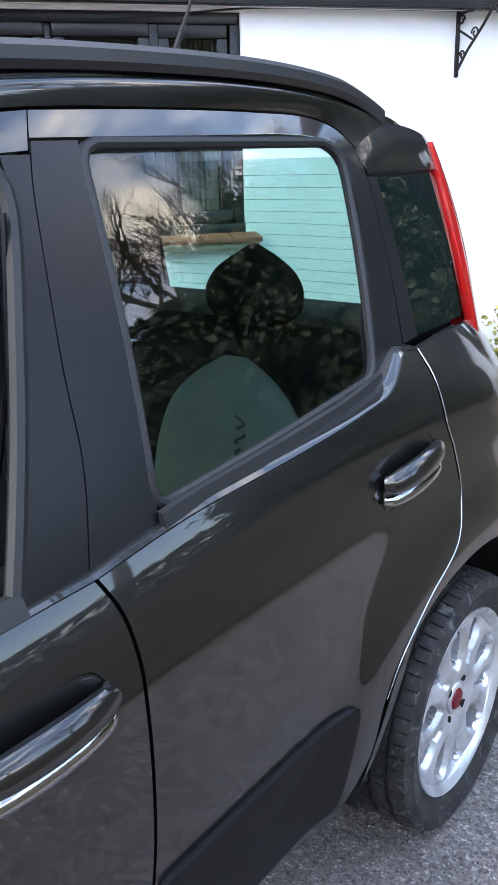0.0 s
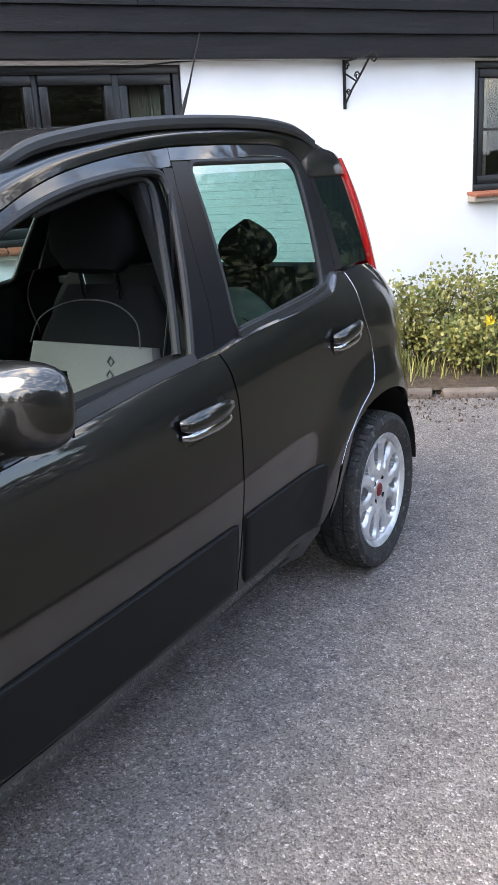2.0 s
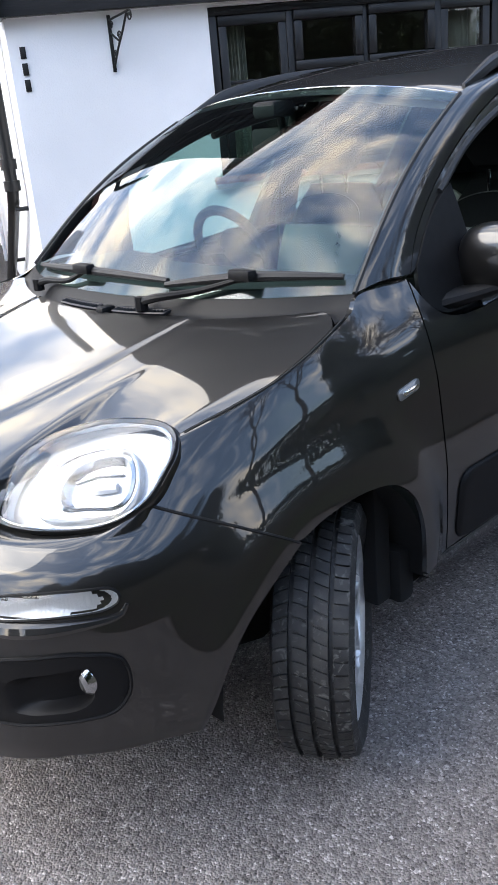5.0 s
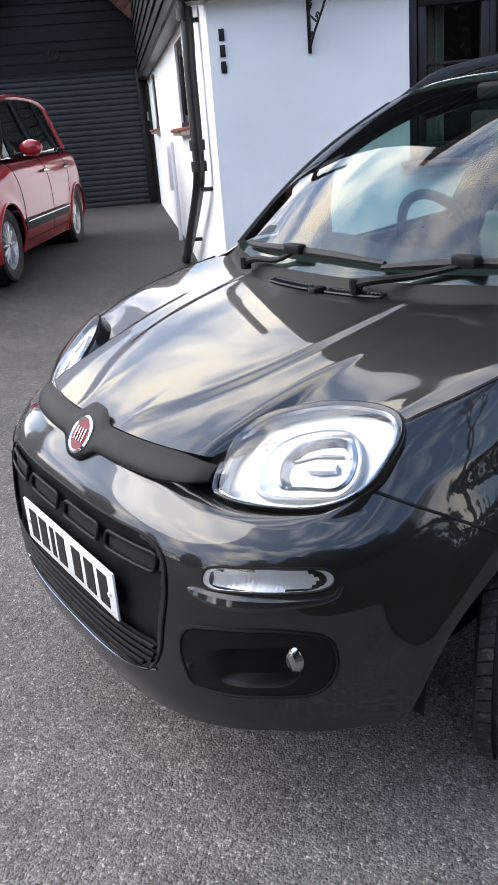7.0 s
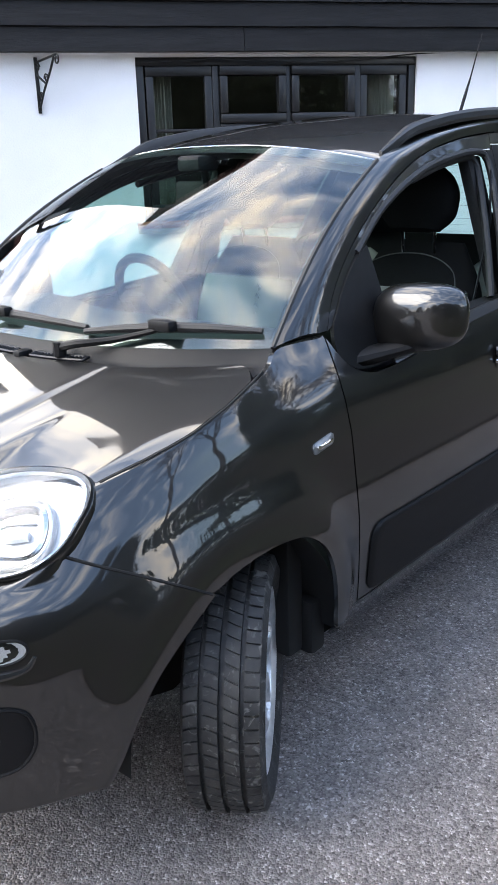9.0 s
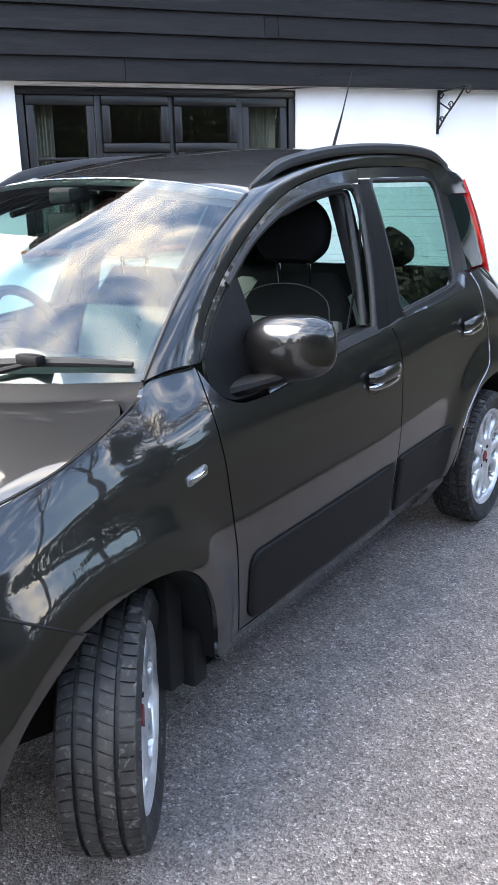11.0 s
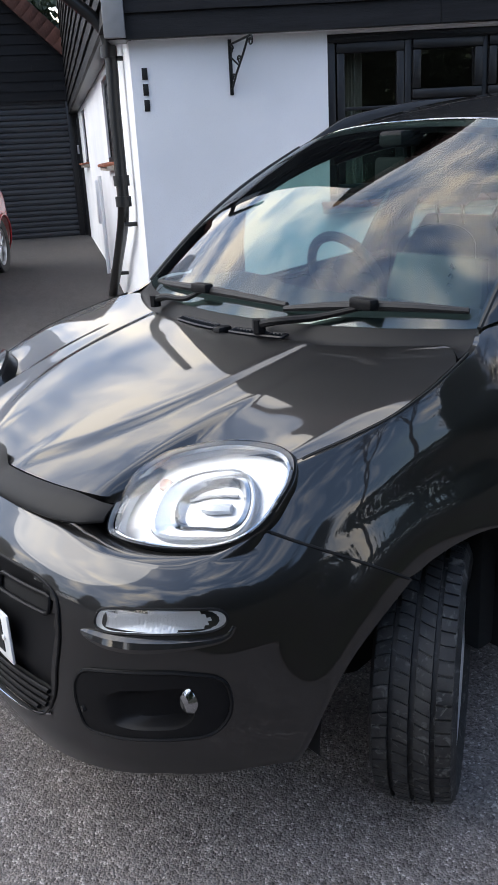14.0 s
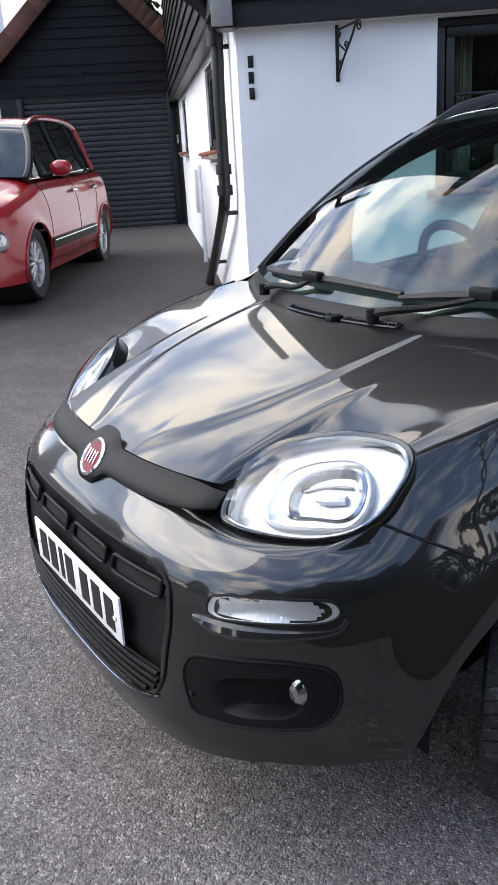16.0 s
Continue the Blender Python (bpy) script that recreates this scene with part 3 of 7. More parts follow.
def tile_sill(m, x0, x1, z, name="window_sill", depth=0.10):
    """Red quarry tiles laid on a mortar bed, sloping outwards."""
    root = box_part(name, ((x0 + x1) / 2, -depth / 2 + 0.06, z - 0.045), (x1 - x0 - 0.02, depth + 0.09, 0.045), MORTAR, bevel=0.004)
    tagged(root, "red quarry tile window sill on mortar", "sill", kind="structure")
    n = max(1, round((x1 - x0) / 0.155))
    w = (x1 - x0) / n
    bm = bmesh.new()
    add_box(bm, (0, 0, 0), (w - 0.008, depth + 0.11, 0.024), pose(0, 0, 0, 9), 0.005)
    first = None
    for k in range(n):
        if first is None:
            first = ob = part("tile", bm, SILL_TILE, root)
        else:
            ob = new("tile", first.data)
            ob.parent = root
        ob.location = (x0 + w * (k + 0.5), -depth / 2 + 0.045, z - 0.008 + random.uniform(-0.002, 0.002))
        ob.rotation_euler = (random.uniform(-0.02, 0.02), random.uniform(-0.01, 0.01), random.uniform(-0.012, 0.012))
    root.matrix_world = m
    return root


tile_sill(WALL, -0.25, 1.76, 1.062)
tile_sill(WALL, 3.82, 5.36, 1.19)
tile_sill(SIDE, 1.93, 2.92, 1.385)
tile_sill(SIDE, 6.93, 7.97, 1.405)


def boards(name, m, x0, x1, z0, z1, label, pitch=0.142, out=0.07, joints=(), gable=None):
    """Black feather-edged boards, each overlapping the one below, with butt joints here and there."""
    root = box_part(name, ((x0 + x1) / 2, 0.12 - out, (z0 + z1) / 2), (x1 - x0, 0.2, z1 - z0), BLACK_WOOD, bevel=0)
    tagged(root, label, "cladding", kind="structure")
    k, z = 0, z0
    rnd = random.Random(hash(len(name)) % 97)
    while z < z1 - 0.02:
        a, b = (x0, x1) if gable is None else gable(z + pitch / 2)
        if b - a < 0.2:
            break
        cut = [a] + sorted(c for c in (a + (b - a) * rnd.uniform(0.15, 0.85) for _ in range(1 if b - a < 4 else 2)) if a + 0.3 < c < b - 0.3) + [b]
        for xa, xb in zip(cut, cut[1:]):
            n = max(4, int((xb - xa) / 0.22))
            v, f = [], []
            for i in range(n + 1):
                x = xa + 0.002 + (xb - xa - 0.004) * i / n
                w = 0.006 * noise.noise(Vector((x * 1.7, z * 9, 3)))
                h = 0.004 * noise.noise(Vector((x * 2.9, z * 5, 8)))
                y = 0.02 - out
                v += [(x, y - 0.028 + w, z + h), (x, y + 0.004, z + h + 0.002), (x, y + 0.004, z + pitch + 0.02), (x, y - 0.006 + w * 0.6, z + pitch + 0.018)]
            for i in range(n):
                p, q = 4 * i, 4 * (i + 1)
                f += [(p, p + 1, q + 1, q), (p + 3, p, q, q + 3), (p + 2, p + 3, q + 3, q + 2)]
            f += [(0, 3, 2, 1), (4 * n, 4 * n + 1, 4 * n + 2, 4 * n + 3)]
            link_mesh("board", v, f, BOARD, root, smooth=False)
        z += pitch
        k += 1
    root.matrix_world = m
    return root


boards("cladding_front", WALL, -1.54, 7.5, 2.085, 4.6, "black stained feather-edge weatherboarding over the white wall", out=0.10)
boards("cladding_side", SIDE, -0.05, 9.5, 2.18, 4.6, "black weatherboarding on the upper side wall", out=0.14)
# pale strip and shadow gap under the boards
ob = box_part("trim_soffit", (3.0, -0.01, 2.092), (8.8, 0.05, 0.02), RENDER_WHITE, bevel=0.003)
ob.matrix_world = WALL
tagged(ob, "white painted soffit strip under the weatherboards", "trim", kind="structure")
# pale lead flashing at the corner of the boards
ob = box_part("trim_corner", (-1.485, -0.125, 2.29), (0.13, 0.03, 0.40), GREYBOX, bevel=0.006)
ob.matrix_world = WALL
tagged(ob, "weathered grey corner flashing on the boards", "flashing", kind="structure")


def house_roof():
    """Steep clay-tiled roof over the cottage, eaves over the boards."""
    root = None
    v = []
    for x in (-1.9, 7.8):
        v += [(x, -0.35, 4.5), (x, 2.6, 7.0), (x, 5.6, 4.5), (x, -0.35, 4.62), (x, 2.6, 7.15), (x, 5.6, 4.62)]
    f = [(0, 1, 7, 6), (1, 2, 8, 7), (3, 9, 10, 4), (4, 10, 11, 5), (0, 6, 9, 3), (2, 5, 11, 8), (0, 3, 4, 1), (1, 4, 5, 2), (6, 7, 10, 9), (7, 8, 11, 10)]
    root = link_mesh("roof_house", v, f, ROOF_TILE, smooth=False)
    root.matrix_world = WALL
    return tagged(root, "steep clay tiled cottage roof", "roof", kind="structure")


house_roof()


def iron_bracket(s, turn, up=1.905):
    """A wrought-iron hanging basket bracket: back bar, arm, brace with curls."""
    root = tagged(new("hanging_bracket"), "black wrought-iron hanging basket bracket with curled brace", "bracket", "brackets on the wall")
    bm = bmesh.new()
    add_box(bm, (0, -0.008, 0), (0.022, 0.012, 0.32), bevel=0.003)
    part("back_bar", bm, IRON, root)
    tube("arm", [(0, -0.01, 0.13), (0, -0.30, 0.145)], 0.007, IRON, root)
    tube("brace", [(0, -0.012, -0.13), (0, -0.09, -0.04), (0, -0.2, 0.06), (0, -0.27, 0.135)], 0.007, IRON, root)
    tube("strut", [(0, -0.012, 0.06), (0, -0.13, 0.0)], 0.006, IRON, root)
    def curl(nm, c, r0, a0, turns, sgn=1):
        pts = []
        for k in range(22):
            a = a0 + sgn * turns * 2 * math.pi * k / 21
            r = r0 * (1 - 0.7 * k / 21)
            pts.append((0, c[0] + r * math.cos(a), c[1] + r * math.sin(a)))
        tube(nm, pts, 0.005, IRON, root, sides=6)
    curl("scroll", (-0.305, 0.118), 0.03, math.pi / 2, 1.3)
    curl("scroll", (-0.14, 0.03), 0.028, 0, 1.2)
    curl("scroll", (-0.035, 0.10), 0.025, math.pi, 1.2, -1)
    curl("scroll", (-0.05, -0.06), 0.022, 0, 1.2)
    root.matrix_world = WALL @ pose(s, 0, up, 0, 0, turn)
    return root


iron_bracket(-0.80, 24)
iron_bracket(2.825, 10, 1.94)

# three small black marks where the house's digits stand
for k in range(3):
    ob = box_part("number_mark", (-1.335, -0.005, 1.895 - 0.092 * k), (0.034, 0.01, 0.068), IRON, bevel=0.002)
    ob.matrix_world = WALL
    tagged(ob, "small black digit mark fixed on the white wall", "house sign", "digit marks on the wall")

# cable pinned along the top of the wall
pts = [(x, -0.02, 2.055 - 0.035 * abs(math.sin((x - 0.3) * 1.6)) * max(0, min(1, (1.9 - x) / 0.8)) + 0.03 * min(1, max(0, (x - 0.9) / 0.8))) for x in np.linspace(-0.15, 5.2, 60)]
ob = tube("wall_cable", pts, 0.0045, RUBBER, sides=6)
ob.matrix_world = WALL
tagged(ob, "thin dark cable sagging along the white wall", "cable")

# ---- the grey hatchback ----
# Its length lies along y (nose at -y), its middle at x = 0, wheels 2.30 m apart.
z_top = curve([(-1.9, .70), (-1.6, .80), (-1.43, .860), (-.96, .985), (-.75, 1.035), (-.2, 1.05), (.8, 1.13), (1.1, 1.12), (1.4, 1.065), (1.75, 1.0)])
flank = curve([(-.1, .57), (0, .655), (.05, .699), (.10, .735), (.13, .748), (.17, .759), (.25, .768), (.45, .768), (.6, .758), (.72, .745), (.9, .72)])
nose = curve([(.15, 1.83), (.22, 1.875), (.32, 1.898), (.45, 1.898), (.58, 1.887), (.66, 1.862), (.72, 1.815), (.78, 1.765), (.86, 1.69), (.95, 1.53)])
shoulder = curve([(-1.95, .05), (-1.6, .062), (-1.45, .066), (-1.35, .070), (-1.25, .075), (-1.15, .070), (-1.05, .050), (-.95, .024), (-.85, .008), (-.7, 0), (-.5, 0)])
bonnet_half = curve([(-1.9, .60), (-1.6, .645), (-1.45, .672), (-1.35, .707), (-1.25, .728), (-1.17, .724), (-1.09, .711), (-1.01, .692), (-.962, .680), (-.9, .66)])
crease = curve([(-1.85, .07), (-1.76, .105), (-1.62, .215), (-1.5, .275), (-1.35, .31), (-1.0, .34)])
plan_n = curve([(.2, 3.0), (.62, 3.0), (.75, 2.6), (.9, 2.4)])
waist = curve([(-.85, .69), (-.75, .70), (0, .728), (.5, .725), (1.0, .70), (1.39, .675), (1.7, .63)])
bonnet_mid = curve([(-1.82, .742), (-1.75, .776), (-1.68, .808), (-1.55, .856), (-1.43, .892), (-1.17, .954), (-.95, .997)])
roof_mid = curve([(-.5, 1.43), (-.42, 1.455), (-.2, 1.497), (0, 1.525), (.4, 1.555), (.9, 1.555), (1.2, 1.535), (1.5, 1.485)])
roof_edge = curve([(-.4, 1.365), (-.336, 1.40), (-.2, 1.435), (0, 1.472), (.5, 1.517), (.9, 1.517), (1.2, 1.488), (1.45, 1.438)])
ARCHES = ((-1.16, .31, .35), (1.13, .36, .36))


def side_x(y, z):
    """Half width of the lower body at a length and a height."""
    y, z = np.asarray(y, float), np.asarray(z, float)
    n = plan_n(z)
    q = np.clip((-y - 1.25) / (nose(z) - 1.25), 0, .999999)
    d = z_top(y) - z
    w = (flank(d) + shoulder(np.minimum(y, -.7)) * np.exp(-(np.maximum(d, 0) / .105) ** 1.3)) * (1 - q**n) ** (1 / n)
    q = np.clip((y - 1.2) / .56, 0, .999999)
    w = w * (1 - q**2.6) ** (1 / 2.6)
    for yc, a, b in ARCHES:
        r = (np.abs((y - yc) / a) ** 2.4 + np.abs(np.maximum(z - .29, 0) / b) ** 2.4) ** (1 / 2.4)
        w = w + .033 / (1 + np.exp((r - 1.28) / .07)) * np.clip((1.02 - z) / .12, 0, 1)
    return w


def cabin_x(y, z):
    """Half width of the cabin above the waist."""
    d = np.asarray(z, float) - .97
    return waist(y) - .25 * d - .25 * d * np.abs(d)


def bonnet_z(x, y):
    edge = np.minimum(z_top(y), bonnet_mid(y) - .004)
    s = np.abs(x) / bonnet_half(y)
    z = bonnet_mid(y) - (bonnet_mid(y) - edge) * s**3
    return z + .0075 / (1 + np.exp((np.abs(x) - crease(y)) / .008))


CAR = tagged(new("hatchback_car"), "dark grey metallic five-door hatchback parked on the drive", "car")


def both(name, verts, faces, mat, parent, label="", angle=35):
    """The left part and its mirror image on the right."""
    V = np.array(verts, float)
    a = link_mesh(name, V, faces, mat, parent, label, angle=angle)
    b = link_mesh(name, V * (-1, 1, 1), [f[::-1] for f in faces], mat, parent, label, angle=angle)
    return a, b


def sheet(G, lip=.012, inward=(-1, 0, 0), cut=None):
    """Vertices and faces of a grid of points with its rim turned in; cut: which faces to leave out."""
    m, n = G.shape[:2]
    V = G.reshape(-1, 3)
    F = grid_faces(m, n)
    if cut is not None:
        C = (G[:-1, :-1] + G[1:, 1:] + G[1:, :-1] + G[:-1, 1:]) / 4
        keep = ~cut(C)
        F = [f for f, k in zip(F, keep.ravel()) if k]
    if lip:
        ring = [j for j in range(n)] + [i * n + n - 1 for i in range(1, m)] + [(m - 1) * n + j for j in range(n - 2, -1, -1)] + [i * n for i in range(m - 2, 0, -1)]
        base = len(V)
        V = np.vstack([V, V[ring] + np.array(inward, float) * lip])
        k = len(ring)
        gone = cut(V[ring]) if cut is not None else np.zeros(k, bool)
        F = F + [(ring[i], base + i, base + (i + 1) % k, ring[(i + 1) % k]) for i in range(k) if not (gone[i] or gone[(i + 1) % k])]
    return V, F


def coons(bottom, right, top, left, nu, nv, ease=False, gap=.003):
    """Grid (nv x nu) in a plane filled between four border lines."""
    u, v = np.linspace(0, 1, nu), np.linspace(0, 1, nv)
    if ease:
        v = 1 - (1 - v) ** 1.7
    def border(line, at, n):
        fine = spline(line, 400, smooth=len(line) > 2)
        return np.stack([np.interp(at, np.linspace(0, 1, 400), fine[:, k]) for k in range(2)], 1)
    B, T, L, R = border(bottom, u, nu), border(top, u, nu), border(left, v, nv), border(right, v, nv)
    U, W = u[None, :, None], v[:, None, None]
    P = (1 - W) * B[None] + W * T[None] + (1 - U) * L[:, None] + U * R[:, None]
    P -= (1 - U) * (1 - W) * B[0] + U * (1 - W) * B[-1] + (1 - U) * W * T[0] + U * W * T[-1]
    if gap:
        def pull(a, b):
            d = b - a
            return a + d / np.maximum(np.linalg.norm(d, axis=-1, keepdims=True), 1e-9) * np.minimum(gap, np.linalg.norm(d, axis=-1, keepdims=True) * .4)
        Q = P.copy()
        Q[0], Q[-1] = pull(P[0], P[1]), pull(P[-1], P[-2])
        Q[:, 0], Q[:, -1] = Q[:, 0] + pull(P[:, 0], P[:, 1]) - P[:, 0], Q[:, -1] + pull(P[:, -1], P[:, -2]) - P[:, -1]
        P = Q
    return P


def raise_x(P, surf, out=0.0):
    return np.stack([surf(P[..., 0], P[..., 1]) + out, P[..., 0], P[..., 1]], -1)


def body_panel(name, surf, bottom, right, top, left, mat, parent, nu=40, nv=30, out=0.0, ease=False, label="", lip=.012, gap=.003):
    P = coons(bottom, right, top, left, nu, nv, ease, gap)
    V, F = sheet(raise_x(P, surf, out), lip)
    return both(name, V, F, mat, parent, label)


# lines in (y, z) that the panels share
SHUT_A = [(-.712, .318), (-.727, .458), (-.741, .598), (-.761, .732), (-.780, .845), (-.783, .935), (-.757, 1.012)]
SHUT_B = [(.215, .31), (.224, .42), (.233, .52), (.243, .73), (.236, .866), (.224, .93), (.204, .975)]
SHUT_B_UP = [(.206, .977), (.238, 1.09), (.252, 1.199), (.296, 1.38), (.335, 1.471)]
SHUT_C = [(.70, .325), (.765, .40), (.79, .50), (.83, .565), (.92, .645), (1.04, .712), (1.088, .80), (1.062, .88), (1.035, .944), (1.03, 1.075)]
SILL = [(-.712, .318), (-.3, .309), (.215, .31)]
SILL_R = [(.215, .31), (.45, .316), (.70, .325)]
BELT_F = [(-.757, 1.012), (-.738, .955), (-.68, .920), (-.542, .914), (-.243, .943), (.044, .966), (.204, .975)]
BELT_R = [(.204, .975), (.362, .995), (.617, 1.01), (.80, 1.024), (.88, 1.035), (.94, 1.06), (.985, 1.078), (1.03, 1.075)]
JOINT = [(-1.546, .749), (-1.487, .717), (-1.433, .688), (-1.36, .646), (-1.30, .608)]
ARCH_F = [(-1.30, .608), (-1.23, .622), (-1.15, .631), (-1.062, .628), (-.98, .608), (-.912, .553), (-.868, .458), (-.848, .344), (-.842, .318)]
ARCH_R = [(.735, .325), (.78, .428), (.834, .549), (.935, .625), (1.094, .658), (1.25, .645), (1.37, .59), (1.45, .49), (1.49, .37), (1.50, .30)]
FRAME = [(-.757, 1.02), (-.709, 1.094), (-.60, 1.19), (-.392, 1.311), (-.16, 1.401), (.08, 1.447), (.335, 1.471)]
FRAME_R = [(.335, 1.471), (.55, 1.477), (.80, 1.479), (.96, 1.474), (1.04, 1.455), (1.085, 1.42), (1.09, 1.376)]
OPEN_TOP = [(-.735, 1.03), (-.675, 1.10), (-.575, 1.185), (-.42, 1.278), (-.185, 1.364), (.045, 1.405), (.313, 1.424)]
GLASS_R = [(.325, 1.006), (.905, 1.045), (1.025, 1.405), (.985, 1.434), (.392, 1.432)]

# wing, sill and rear quarter
wing = body_panel("front_wing", side_x, JOINT + ARCH_F[1:] + [(-.78, .3175), (-.712, .318)], SHUT_A,
                  [(-1.462, .850), (-1.4, .869), (-1.32, .892), (-1.2, .925), (-1.08, .955), (-.965, .984), (-.925, 1.006), (-.85, 1.013), (-.757, 1.016)],
                  [(-1.546, .749), (-1.53, .767), (-1.501, .797), (-1.481, .819), (-1.469, .837), (-1.462, .850)], PAINT, CAR, 90, 70, ease=True, label="dark grey metallic front wing")
body_panel("sill", lambda y, z: side_x(y, z) - .004 - .55 * np.maximum(.305 - z, 0), [(-.74, .21), (.70, .20)], [(.70, .20), (.70, .325)], [(-.842, .316), (-.3, .309), (.215, .31), (.70, .325)], [(-.74, .21), (-.842, .316)], PAINT, CAR, 50, 8)
quarter = body_panel("rear_quarter", side_x, ARCH_R + [(1.60, .26), (1.725, .26)], [(1.725, .26), (1.73, .6), (1.72, 1.0)],
                     [(1.03, 1.077), (1.2, 1.082), (1.40, 1.068), (1.58, 1.05), (1.72, 1.0)], [(.735, .325), (.79, .40), (.81, .50), (.845, .565), (.92, .648), (1.04, .714), (1.088, .80), (1.062, .88), (1.035, .944), (1.03, 1.077)],
                     PAINT, CAR, 70, 60, label="dark grey metallic rear quarter")
# doors
fd = body_panel("front_door", side_x, SILL, SHUT_B, BELT_F, SHUT_A, PAINT, CAR, 60, 50, label="dark grey front door with its window open")
rd = body_panel("rear_door", side_x, SILL_R, SHUT_C, BELT_R, SHUT_B, PAINT, CAR, 60, 50, label="dark grey rear door")


def on_doors(pair, build):
    """Calls build(parent, sign) for the left and the right door."""
    for ob, s in zip(pair, (1, -1)):
        build(ob, s)


def one_side(name, V, F, mat, parent, s, label="", angle=35):
    V = np.array(V, float) * (s, 1, 1)
    return link_mesh(name, V, F if s > 0 else [f[::-1] for f in F], mat, parent, label, angle=angle)


def door_sheet(name, surf, bottom, right, top, left, mat, parent, s, nu=30, nv=8, out=0.0, lip=.01, gap=0.001, label=""):
    V, F = sheet(raise_x(coons(bottom, right, top, left, nu, nv, False, gap), surf, out), lip)
    return one_side(name, V, F, mat, parent, s, label)


def disc(loop, surf, rings=8, dome=0.0, out=0.0, lip=.006):
    """A patch of a surface within a closed line in (y, z), slightly domed."""
    c = loop.mean(0)
    R = np.array([c + (loop - c) * t for t in np.linspace(0.02, 1, rings)])
    h = dome * (1 - np.linspace(0.02, 1, rings) ** 2)
    G = raise_x(R, surf, out)
    G[..., 0] += h[:, None]
    V = G.reshape(-1, 3)
    n = len(loop)
    F = grid_faces(rings, n, wrap=True) + [tuple(range(n))[::-1]]
    if lip:
        base = len(V)
        V = np.vstack([V, G[-1] - (lip, 0, 0)])
        a = (rings - 1) * n
        F = F + [(a + k, a + (k + 1) % n, base + (k + 1) % n, base + k) for k in range(n)]
    return V, F


def handle(parent, s, y0, y1, z0, tilt):
    """A pull handle of painted and bright bars over a round recess."""
    yc, zc = (y0 + y1) / 2, z0
    loop = rounded([(y0, zc - .050), (y1, zc - .046 + tilt), (y1, zc + .046 + tilt), (y0, zc + .042)], .046, 48)
    c = loop.mean(0)
    rings = np.linspace(1.0, 0.05, 8)
    G = raise_x(np.array([c + (loop - c) * t for t in rings]), side_x, .0015)
    G[..., 0] -= (.022 * (1 - rings**3))[:, None]
    one_side("handle_recess", G.reshape(-1, 3), grid_faces(8, 48, True), PAINT, parent, s)
    k = 24
    def strap(nm, dz, rad, outd, mat, flat):
        pts = []
        for i in range(k):
            a = i / (k - 1)
            y = y0 + .004 + (y1 - y0 - .008) * a
            z = zc + dz + tilt * a
            b = math.sin(math.pi * a) ** .35
            pts.append((float(side_x(y, z)) + .004 + outd * b, y, z))
        v, f = tube_mesh(pts, [rad * (.55 + .45 * math.sin(math.pi * i / (k - 1)) ** .4) for i in range(k)], 12)
        V = np.array([tuple(p) for p in v])
        mid = np.repeat(np.array(pts), 12, 0)
        V = mid + (V - mid) * (flat, 1, 1.0)
        one_side(nm, V, f, mat, parent, s)
    strap("pull_handle", .010, .024, .022, PAINT, .7)
    strap("bright_strip", -.020, .013, .022, BRIGHT, .6)


def mould(parent, s, y0, y1, nose_round):
    top = .521 + (.012 if y0 > .2 else 0)
    r = [.05, .012, .012, .05] if nose_round else [.012, .03, .03, .012]
    loop = rounded([(y0, .326), (y1 if nose_round else y1 - .045, .326), (y1, top), (y0, top - (.0 if nose_round else .005))], r, 90)
    c = loop.mean(0)
    G = np.concatenate([raise_x((c + (loop - c) * t)[None], side_x, o) for t, o in ((.05, .011), (.5, .011), (.9, .0112), (.955, .0105), (.985, .008), (1.0, .003), (1.0, -.01))])
    V, F = G.reshape(-1, 3), grid_faces(7, 90, True) + [tuple(range(90))]
    one_side("side_moulding", V, F, TRIM, parent, s, "matt black side moulding")


